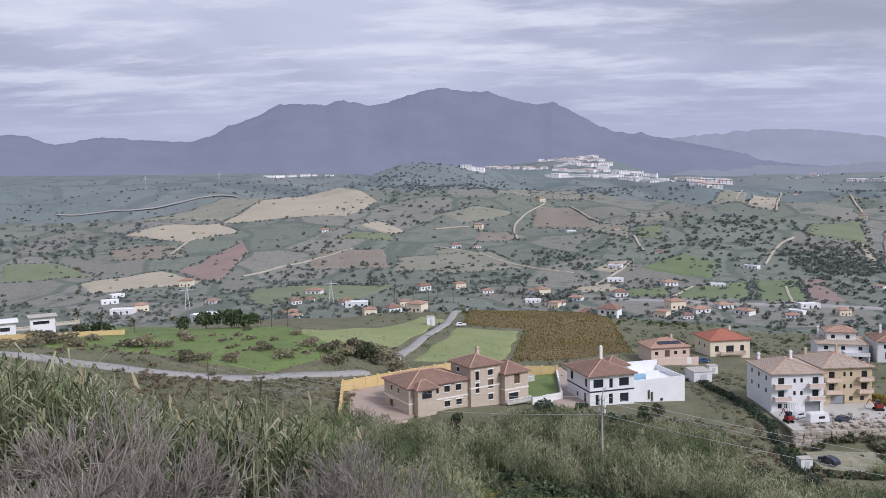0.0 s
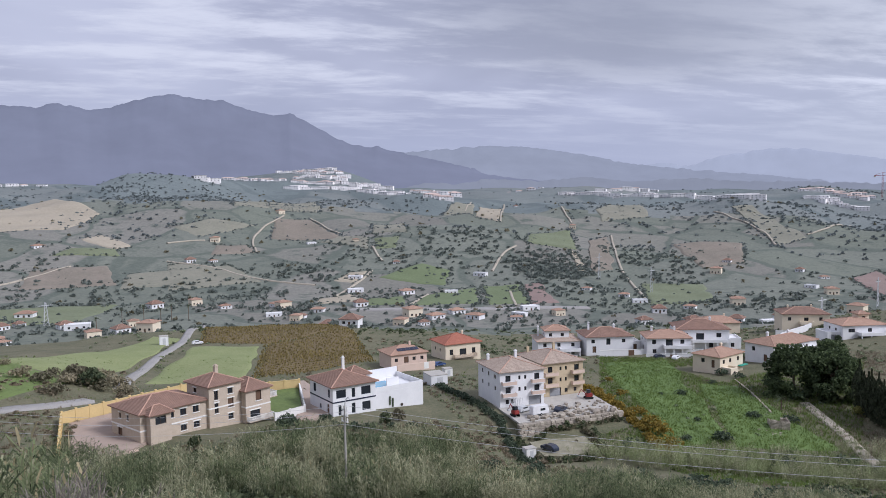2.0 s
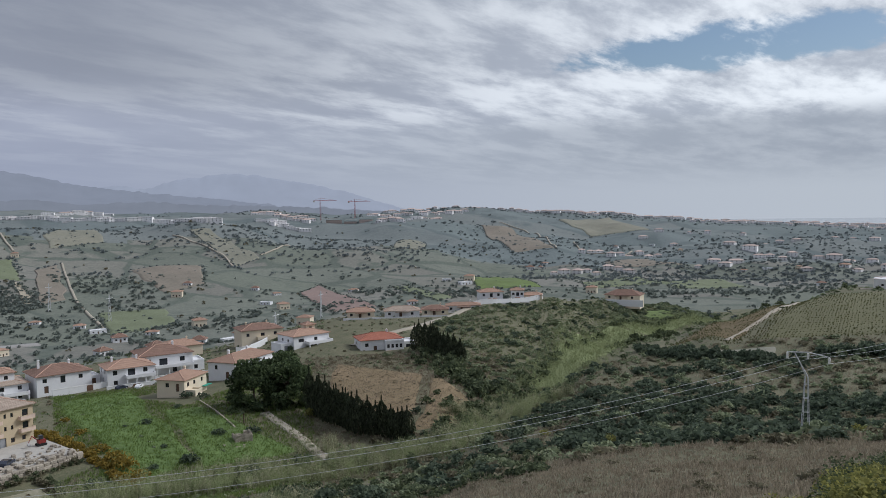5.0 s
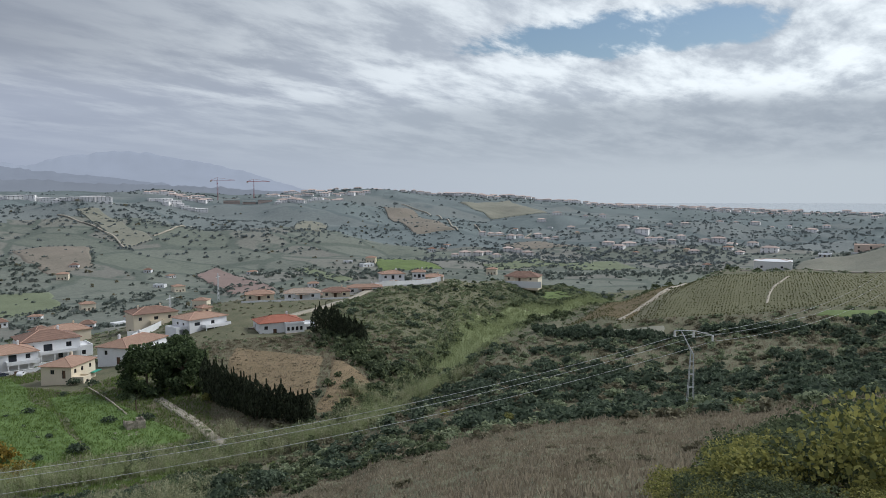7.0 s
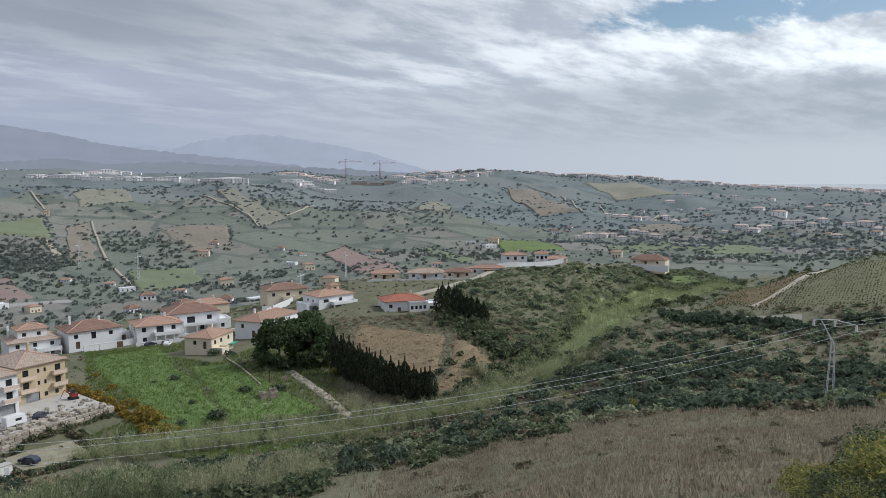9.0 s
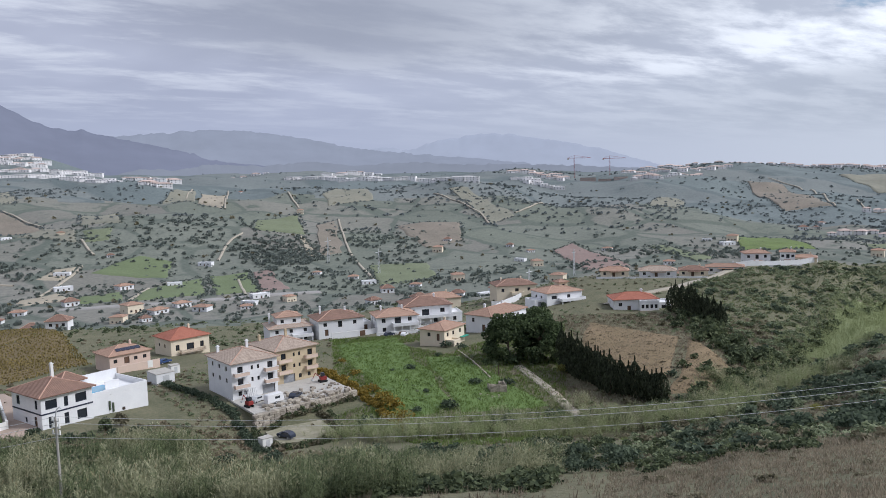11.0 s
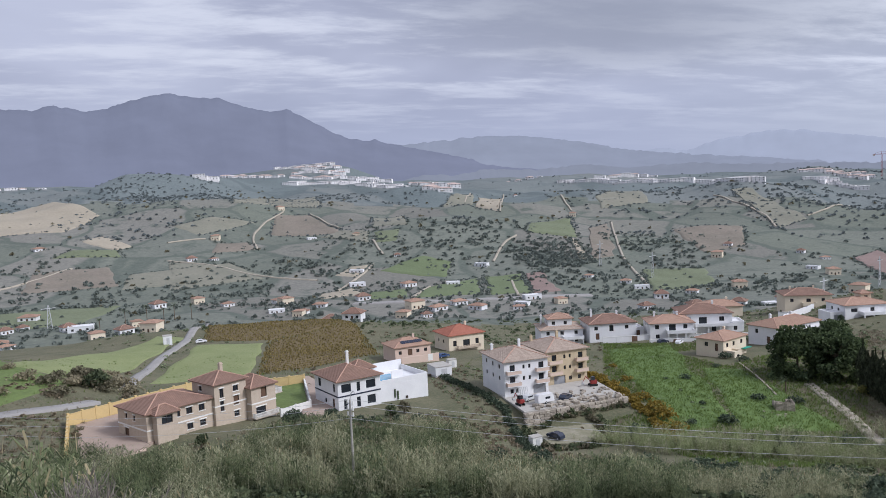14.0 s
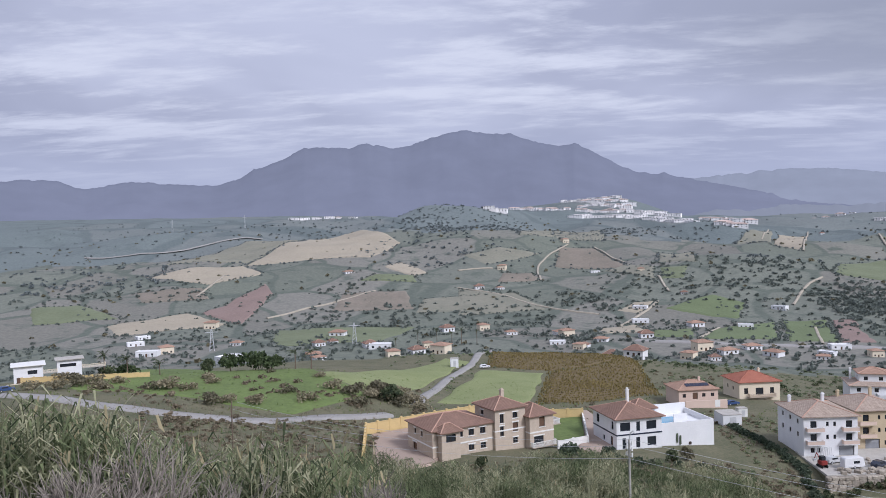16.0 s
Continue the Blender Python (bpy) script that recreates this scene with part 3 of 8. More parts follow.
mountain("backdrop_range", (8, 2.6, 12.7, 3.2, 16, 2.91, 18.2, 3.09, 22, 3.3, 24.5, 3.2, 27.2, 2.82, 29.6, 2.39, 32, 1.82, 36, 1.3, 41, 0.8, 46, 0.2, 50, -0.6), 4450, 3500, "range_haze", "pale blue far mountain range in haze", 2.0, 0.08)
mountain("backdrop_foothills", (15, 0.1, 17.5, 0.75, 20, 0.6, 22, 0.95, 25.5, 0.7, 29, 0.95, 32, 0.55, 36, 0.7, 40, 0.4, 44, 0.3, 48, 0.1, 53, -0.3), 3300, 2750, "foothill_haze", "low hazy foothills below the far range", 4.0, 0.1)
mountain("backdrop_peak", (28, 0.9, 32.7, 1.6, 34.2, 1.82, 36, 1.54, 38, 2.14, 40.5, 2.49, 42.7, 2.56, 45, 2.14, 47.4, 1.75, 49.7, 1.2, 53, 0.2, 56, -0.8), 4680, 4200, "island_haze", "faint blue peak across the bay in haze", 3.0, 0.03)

# ---- fields and roads, laid on the ground ----
FIELDS = []


def inside(x, y, quad):
    hit = np.ones(np.shape(x), bool)
    area = sum(a[0] * b[1] - b[0] * a[1] for a, b in zip(quad, quad[1:] + quad[:1]))
    for a, b in zip(quad, quad[1:] + quad[:1]):
        hit &= ((b[0] - a[0]) * (y - a[1]) - (b[1] - a[1]) * (x - a[0])) * (1 if area > 0 else -1) > 0
    return hit


def patch(name, corners, mat, lift):
    c = np.array(corners, float)
    size = max(np.hypot(*(c[1] - c[0])), np.hypot(*(c[3] - c[0])))
    n = int(np.clip(size / 4, 10, 46))
    u, w = np.meshgrid(np.linspace(0, 1, n), np.linspace(0, 1, n), indexing="ij")
    rim = np.minimum.reduce([u, 1 - u, w, 1 - w])
    p = c[0] * ((1 - u) * (1 - w))[..., None] + c[1] * (u * (1 - w))[..., None] + c[2] * (u * w)[..., None] + c[3] * ((1 - u) * w)[..., None]
    wob = 0.018 * size
    p[..., 0] += wob * waves(p[..., 0], p[..., 1], size * 0.5, 0.3)
    p[..., 1] += wob * waves(p[..., 0], p[..., 1], size * 0.5, 1.7)
    r = np.hypot(p[..., 0], p[..., 1])
    z = height(p[..., 0], p[..., 1]) + np.where(rim < 0.01, -0.8, lift + 0.0011 * np.maximum(r - 150, 0))
    i, k = np.meshgrid(np.arange(n - 1), np.arange(n - 1), indexing="ij")
    faces = np.stack([i * n + k, i * n + k + 1, (i + 1) * n + k + 1, (i + 1) * n + k], -1).reshape(-1, 4)
    return mesh_object(name, np.dstack([p, z]).reshape(-1, 3), faces, mat, smooth=True)


def field(name, corners, mat, label):
    FIELDS.append((name, corners))
    tagged(patch(name, corners, mat, 0.12), label, "field", kind="structure")


def r_mean(x, y):
    return float(np.hypot(x, y).mean())


def road(name, line, width, mat, label):
    """A ribbon along a line, smoothed, with a low crown and verges that dip into the ground."""
    p = np.array(line, float)
    for _ in range(3):
        q = np.repeat(p, 2, 0)
        q[1:-1:2] = 0.75 * p[:-1] + 0.25 * p[1:]
        q[2:-1:2] = 0.25 * p[:-1] + 0.75 * p[1:]
        p = q
    s = np.r_[0, np.cumsum(np.hypot(*np.diff(p, axis=0).T))]
    keep = np.r_[True, np.diff(s) > 0.01]
    p, s = p[keep], s[keep]
    t = np.linspace(0, s[-1], int(max(s[-1] / 4, 8)))
    x, y = np.interp(t, s, p[:, 0]), np.interp(t, s, p[:, 1])
    dx, dy = np.gradient(x), np.gradient(y)
    l = np.hypot(dx, dy)
    nx, ny = -dy / l, dx / l
    width = width * (1.0 if r_mean(x, y) < 400 or mat == "asphalt" else 0.45)
    offs = np.array([-0.56, -0.5, -0.2, 0.2, 0.5, 0.56]) * width
    X, Y = x[:, None] + nx[:, None] * offs, y[:, None] + ny[:, None] * offs
    r = np.hypot(x, y)
    base = np.maximum(height(x, y), (height(X[:, 1], Y[:, 1]) + height(X[:, 4], Y[:, 4])) / 2)
    Z = base[:, None] + (0.16 + (0.0019 if mat == "asphalt" else 0.0015) * np.maximum(r - 150, 0))[:, None] + np.array([-1.2, 0, 0.05, 0.05, 0, -1.2])
    n = len(offs)
    i, k = np.meshgrid(np.arange(len(t) - 1), np.arange(n - 1), indexing="ij")
    faces = np.stack([i * n + k, i * n + k + 1, (i + 1) * n + k + 1, (i + 1) * n + k], -1).reshape(-1, 4)
    tagged(mesh_object(name, np.dstack([X, Y, Z]).reshape(-1, 3), faces, mat, smooth=True), label, "road", kind="structure")


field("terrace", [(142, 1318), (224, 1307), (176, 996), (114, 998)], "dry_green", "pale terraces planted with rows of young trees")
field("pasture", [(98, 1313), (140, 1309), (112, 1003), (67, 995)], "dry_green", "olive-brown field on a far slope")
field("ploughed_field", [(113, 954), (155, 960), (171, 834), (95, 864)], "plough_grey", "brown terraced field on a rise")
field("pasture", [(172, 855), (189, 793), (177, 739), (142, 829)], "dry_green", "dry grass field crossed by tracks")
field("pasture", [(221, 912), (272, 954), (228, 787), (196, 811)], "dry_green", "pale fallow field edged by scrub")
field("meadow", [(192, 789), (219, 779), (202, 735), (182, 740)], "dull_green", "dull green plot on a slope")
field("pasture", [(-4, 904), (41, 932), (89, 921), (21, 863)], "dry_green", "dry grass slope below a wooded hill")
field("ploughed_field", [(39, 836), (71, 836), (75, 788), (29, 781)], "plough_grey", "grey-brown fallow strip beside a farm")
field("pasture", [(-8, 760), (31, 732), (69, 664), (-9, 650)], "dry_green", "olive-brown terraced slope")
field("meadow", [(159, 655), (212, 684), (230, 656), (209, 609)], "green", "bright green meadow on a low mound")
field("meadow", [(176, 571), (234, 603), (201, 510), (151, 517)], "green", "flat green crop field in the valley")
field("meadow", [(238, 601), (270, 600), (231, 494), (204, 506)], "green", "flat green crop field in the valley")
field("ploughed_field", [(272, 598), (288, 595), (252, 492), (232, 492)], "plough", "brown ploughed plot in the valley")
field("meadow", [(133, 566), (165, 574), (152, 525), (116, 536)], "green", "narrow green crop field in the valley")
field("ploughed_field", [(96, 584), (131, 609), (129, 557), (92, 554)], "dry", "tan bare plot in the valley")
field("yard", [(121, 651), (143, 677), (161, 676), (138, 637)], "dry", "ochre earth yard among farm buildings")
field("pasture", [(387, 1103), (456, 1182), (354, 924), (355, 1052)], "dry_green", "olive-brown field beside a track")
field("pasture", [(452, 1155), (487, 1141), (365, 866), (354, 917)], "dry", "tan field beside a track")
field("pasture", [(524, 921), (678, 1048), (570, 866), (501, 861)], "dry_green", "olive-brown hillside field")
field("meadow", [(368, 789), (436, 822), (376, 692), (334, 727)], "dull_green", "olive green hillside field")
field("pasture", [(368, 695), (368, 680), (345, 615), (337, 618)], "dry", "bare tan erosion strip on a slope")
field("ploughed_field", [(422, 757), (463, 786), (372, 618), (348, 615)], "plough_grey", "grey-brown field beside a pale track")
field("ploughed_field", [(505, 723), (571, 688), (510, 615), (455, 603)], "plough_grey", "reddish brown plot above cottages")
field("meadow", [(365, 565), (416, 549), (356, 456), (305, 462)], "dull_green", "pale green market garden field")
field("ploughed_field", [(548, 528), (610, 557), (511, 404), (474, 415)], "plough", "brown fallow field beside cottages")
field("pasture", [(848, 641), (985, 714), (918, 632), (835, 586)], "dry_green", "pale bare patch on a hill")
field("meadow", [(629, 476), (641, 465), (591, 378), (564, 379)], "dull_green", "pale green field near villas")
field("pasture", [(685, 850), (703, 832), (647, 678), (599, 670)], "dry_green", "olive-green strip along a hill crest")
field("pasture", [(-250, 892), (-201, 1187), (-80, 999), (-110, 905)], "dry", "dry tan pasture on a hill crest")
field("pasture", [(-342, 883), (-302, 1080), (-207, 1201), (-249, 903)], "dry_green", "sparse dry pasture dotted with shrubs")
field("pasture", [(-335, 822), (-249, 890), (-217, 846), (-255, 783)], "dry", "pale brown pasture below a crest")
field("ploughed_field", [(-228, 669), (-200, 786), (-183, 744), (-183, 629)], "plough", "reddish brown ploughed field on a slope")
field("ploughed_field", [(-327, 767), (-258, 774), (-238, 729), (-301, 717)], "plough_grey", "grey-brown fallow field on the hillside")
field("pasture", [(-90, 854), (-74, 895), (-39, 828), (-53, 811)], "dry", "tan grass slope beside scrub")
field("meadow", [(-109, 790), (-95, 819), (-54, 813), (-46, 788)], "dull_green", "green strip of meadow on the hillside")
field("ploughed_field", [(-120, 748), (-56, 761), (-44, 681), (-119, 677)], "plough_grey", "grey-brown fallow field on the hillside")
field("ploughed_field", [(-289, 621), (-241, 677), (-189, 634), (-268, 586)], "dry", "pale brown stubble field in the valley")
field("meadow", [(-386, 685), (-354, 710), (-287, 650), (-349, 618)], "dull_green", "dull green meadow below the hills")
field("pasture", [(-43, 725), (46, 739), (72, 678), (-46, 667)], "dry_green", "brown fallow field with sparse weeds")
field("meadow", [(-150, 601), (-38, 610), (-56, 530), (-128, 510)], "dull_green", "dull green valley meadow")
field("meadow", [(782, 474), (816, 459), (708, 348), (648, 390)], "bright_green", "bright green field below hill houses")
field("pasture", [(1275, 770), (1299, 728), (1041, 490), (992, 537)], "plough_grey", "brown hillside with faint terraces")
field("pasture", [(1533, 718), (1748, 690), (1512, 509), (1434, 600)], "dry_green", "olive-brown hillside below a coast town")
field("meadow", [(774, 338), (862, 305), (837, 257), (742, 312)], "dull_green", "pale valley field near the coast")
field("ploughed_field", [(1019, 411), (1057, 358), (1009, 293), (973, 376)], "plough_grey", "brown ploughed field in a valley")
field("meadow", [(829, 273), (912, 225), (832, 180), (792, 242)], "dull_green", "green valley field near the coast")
field("meadow", [(-51, 246), (-22, 228), (-0, 341), (-9, 353)], "mown_grass", "mown bright green meadow beside a lane")
field("meadow", [(-12, 233), (19, 240), (31, 308), (4, 313)], "mown_grass", "pale green mown field behind a villa")
field("vineyard", [(20, 239), (62, 255), (74, 347), (31, 308)], "vine_soil", "vineyard in golden autumn leaf")
field("vineyard", [(7, 319), (31, 309), (74, 349), (20, 488)], "vine_soil", "vineyard in golden autumn leaf")
field("meadow", [(-109, 212), (-47, 204), (-24, 228), (-192, 445)], "bright_green", "bright green grassland dotted with shrubs")
field("meadow", [(96, 139), (117, 144), (161, 234), (132, 232)], "plot_green", "green rough grass plot below houses")
field("meadow", [(113, 139), (135, 127), (151, 185), (142, 194)], "plot_green", "grassy plot with a ruin and bushes")
GULLY_FLOOR = [(57, 190), (60, 223), (64, 268), (66.8, 340), (68, 385), (70, 420), (72, 450), (75.3, 520)]
for (b0, r0), (b1, r1), w0, w1 in zip(GULLY_FLOOR[2:], GULLY_FLOOR[3:], (6, 11, 13, 10, 6), (11, 13, 10, 6, 4)):
    (x0, y0), (x1, y1) = polar(b0, r0), polar(b1, r1)
    dx, dy = -(y1 - y0) / math.hypot(x1 - x0, y1 - y0), (x1 - x0) / math.hypot(x1 - x0, y1 - y0)
    field("reed_meadow", [(x0 - dx * w0, y0 - dy * w0), (x1 - dx * w1, y1 - dy * w1), (x1 + dx * w1, y1 + dy * w1), (x0 + dx * w0, y0 + dy * w0)], "reed_green", "pale green reed bed in the gully")
field("hill_vineyard", [polar(77.5, 290), polar(97, 302), polar(97, 408), polar(81, 384)], "vine_dark", "dark green vineyard on a rounded hill")
field("hill_vineyard", [polar(72.4, 325), polar(77.3, 290), polar(80.8, 384), polar(75.6, 362)], "vine_soil", "rust-brown vineyard edge on a hill")
field("meadow", [polar(88.6, 281), polar(95, 279), polar(95, 297), polar(89.2, 288)], "bright_green", "bright green grass strip below a vineyard")
field("pasture", [polar(86.5, 600), polar(96, 590), polar(96, 690), polar(88, 690)], "dry_green", "dry brown hillside beyond the vineyard")
field("pasture", [polar(74.2, 268), polar(80, 262), polar(80, 280), polar(75, 286)], "dry_green", "pale grass strip below the vineyard")
field("meadow", [polar(70.6, 478), polar(73.2, 486), polar(73, 520), polar(71, 505)], "bright_green", "green garden slope beside a villa")
field("pasture", [polar(47.6, 226), polar(54, 197), polar(55.6, 262), polar(48.4, 290)], "dry_brown", "dry brown grass slope below a house")
field("pasture", [polar(54.1, 197), polar(60.2, 208), polar(58.4, 238), polar(55.7, 262)], "dry_brown", "dry brown grass slope above the gully")
road("lane", [(-124, 204), (-95, 191), (-73, 188), (-51, 195), (-34, 200), (-22, 211)], 5.0, "asphalt", "pale asphalt lane along the hillside")
road("farm_lane", [(-16, 225), (-10, 278), (3, 331), (15, 483)], 3.2, "asphalt", "narrow farm lane between fields")
road("valley_road", [(110, 518), (149, 498), (182, 490), (219, 479), (262, 468)], 8.0, "asphalt", "long straight valley road")
road("valley_road", [(-501, 1027), (-431, 1035), (-372, 1081), (-292, 1129)], 7.0, "asphalt", "pale road winding through far hills")
road("dirt_track", [(-8, 836), (11, 847), (29, 850)], 4.2, "track", "pale dirt track on a hillside")
road("dirt_track", [(-8, 762), (33, 731), (51, 699), (69, 669), (107, 641)], 4.2, "track", "pale dirt track on a hillside")
road("dirt_track", [(75, 790), (76, 854), (88, 903), (125, 965)], 4.2, "track", "pale dirt track on a hillside")
road("dirt_track", [(156, 958), (163, 911), (171, 857)], 4.2, "track", "pale dirt track on a hillside")
road("dirt_track", [(183, 756), (179, 722), (179, 701)], 4.2, "track", "pale dirt track on a hillside")
road("dirt_track", [(115, 598), (134, 627), (150, 654), (162, 673)], 4.2, "track", "pale dirt track on a hillside")
road("dirt_track", [(264, 645), (294, 695), (319, 716)], 4.2, "track", "pale dirt track on a hillside")
road("dirt_track", [(469, 787), (414, 686), (377, 615), (358, 568), (324, 497)], 4.2, "track", "pale dirt track on a hillside")
road("dirt_track", [(489, 947), (472, 899), (455, 855)], 4.2, "track", "pale dirt track on a hillside")
road("dirt_track", [(512, 1194), (366, 865)], 4.2, "track", "pale dirt track on a hillside")
road("dirt_track", [(398, 1071), (448, 1178)], 4.2, "track", "pale dirt track on a hillside")
road("dirt_track", [(656, 848), (646, 789), (626, 718), (598, 672)], 4.2, "track", "pale dirt track on a hillside")
road("dirt_track", [(655, 689), (692, 698), (778, 749)], 4.2, "track", "pale dirt track on a hillside")
road("dirt_track", [(152, 522), (164, 543), (182, 575)], 4.2, "track", "pale dirt track on a hillside")
road("dirt_track", [(219, 492), (246, 564)], 4.2, "track", "pale dirt track on a hillside")
road("dirt_track", [(-167, 653), (-145, 683), (-116, 717), (-88, 757)], 4.2, "track", "pale dirt track on a hillside")
road("dirt_track", [(-256, 738), (-254, 779), (-256, 827)], 4.2, "track", "pale dirt track on a hillside")
road("dirt_track", [(1339, 751), (1337, 677), (1041, 490)], 4.2, "track", "pale dirt track on a hillside")
road("dirt_track", [(1144, 509), (1044, 421), (1187, 430)], 4.2, "track", "pale dirt track on a hillside")
road("dirt_track", [polar(76.4, 300), polar(78.2, 320), polar(79.4, 345), polar(80.9, 384)], 1.8, "track", "pale track up a vineyard hill")
road("dirt_track", [polar(84.5, 404), polar(87, 412), polar(91, 408), polar(96, 404)], 4.0, "track", "pale track beside a shed")
road("dirt_track", [polar(86.2, 310), polar(86.4, 335), polar(87.5, 365)], 0.9, "track", "worn path through the vineyard")
road("hill_lane", [polar(50, 316), polar(52, 336), polar(56, 362), polar(58.4, 392)], 3.6, "track", "pale concrete lane climbing to ridge houses")
road("concrete_lane", [(153, 161), (149, 151), (144, 139), (138, 129), (135, 120)], 2.6, "track", "pale concrete lane through rough grass")

# ---- houses ----


def facade(bm, side, w, d, z0, z1, openings):
    """One wall of a block w wide and d deep, with openings (u, v, width, height) cut through it and reveals 0.25 deep."""
    length = w if side in "fb" else d

    def put(u, z, depth=0.0):
        if side == "f":
            return (u, depth, z)
        if side == "b":
            return (w - u, d - depth, z)
        if side == "r":
            return (w - depth, u, z)
        return (depth, d - u, z)

    us = sorted({0, length, *[o[0] for o in openings], *[o[0] + o[2] for o in openings]})
    vs = sorted({z0, z1, *[o[1] for o in openings], *[o[1] + o[3] for o in openings]})
    for u0, u1 in zip(us, us[1:]):
        for v0, v1 in zip(vs, vs[1:]):
            cu, cv = (u0 + u1) / 2, (v0 + v1) / 2
            if not any(o[0] < cu < o[0] + o[2] and o[1] < cv < o[1] + o[3] for o in openings):
                bm.faces.new([bm.verts.new(put(*q)) for q in ((u0, v0), (u1, v0), (u1, v1), (u0, v1))])
    for o in openings:
        c = [(o[0], o[1]), (o[0] + o[2], o[1]), (o[0] + o[2], o[1] + o[3]), (o[0], o[1] + o[3])]
        for p, q in zip(c, c[1:] + c[:1]):
            bm.faces.new([bm.verts.new(v) for v in (put(*p), put(*q), put(*q, 0.25), put(*p, 0.25))])
    return put


def side_box(put, u0, z0, u1, z1, d0, d1):
    """A box on a wall: from depth d0 (negative stands proud) to d1."""
    a, b = put(u0, z0, d0), put(u1, z1, d1)
    return box(min(a[0], b[0]), min(a[1], b[1]), z0, max(a[0], b[0]), max(a[1], b[1]), z1)


def window(put, o, parent, frame_mat, kind):
    u, v, w, h = o[:4]
    bm = bmesh.new()
    t = 0.09
    bars = [(u, v, u + t, v + h), (u + w - t, v, u + w, v + h), (u + t, v, u + w - t, v + t), (u + t, v + h - t, u + w - t, v + h)]
    if kind == "window" and w > 0.8:
        bars.append((u + w / 2 - 0.04, v + t, u + w / 2 + 0.04, v + h - t))
    for u0, z0, u1, z1 in bars:
        a, b = put(u0, z0, 0.12), put(u1, z1, 0.22)
        add_box(bm, min(a[0], b[0]), min(a[1], b[1]), z0, max(a[0], b[0]), max(a[1], b[1]), z1)
    win = part(kind, bm, frame_mat, parent)
    leaf = {"window": ("pane", "glass"), "door": ("door_leaf", "wood_brown"), "garage": ("door_leaf", "garage_metal"), "opening": ("pane", "glass")}[kind]
    part(leaf[0], side_box(put, u + 0.02, v + 0.02, u + w - 0.02, v + h - 0.02, 0.20, 0.26), leaf[1], win)
    return win


def hip_roof(x0, y0, x1, y1, z, rise, over=0.5, thick=0.18):
    x0, y0, x1, y1 = x0 - over, y0 - over, x1 + over, y1 + over
    w, d = x1 - x0, y1 - y0
    m = min(w, d) / 2
    if w >= d:
        a, b = (x0 + m, (y0 + y1) / 2, z + rise), (x1 - m + 0.01, (y0 + y1) / 2, z + rise)
    else:
        a, b = ((x0 + x1) / 2, y0 + m, z + rise), ((x0 + x1) / 2, y1 - m + 0.01, z + rise)
    bm = bmesh.new()
    lo = [bm.verts.new((x, y, z - thick)) for x, y in ((x0, y0), (x1, y0), (x1, y1), (x0, y1))]
    hi = [bm.verts.new((x, y, z)) for x, y in ((x0, y0), (x1, y0), (x1, y1), (x0, y1))]
    A, B = bm.verts.new(a), bm.verts.new(b)
    bm.faces.new(lo[::-1])
    for k in range(4):
        bm.faces.new((lo[k], lo[(k + 1) % 4], hi[(k + 1) % 4], hi[k]))
    if w >= d:
        bm.faces.new((hi[0], hi[1], B, A)), bm.faces.new((hi[1], hi[2], B)), bm.faces.new((hi[2], hi[3], A, B)), bm.faces.new((hi[3], hi[0], A))
    else:
        bm.faces.new((hi[0], hi[1], A)), bm.faces.new((hi[1], hi[2], B, A)), bm.faces.new((hi[2], hi[3], B)), bm.faces.new((hi[3], hi[0], A, B))
    caps = bmesh.new()
    ends = ((x0, y0, z), (x1, y0, z), (x1, y1, z), (x0, y1, z))
    near = (A.co, B.co, B.co, A.co) if w >= d else (A.co, A.co, B.co, B.co)
    for e, n in zip(ends, near):
        add_tube(caps, e, n, 0.13, 0.13, 6)
    add_tube(caps, A.co, B.co, 0.14, 0.14, 6)
    return bm, caps


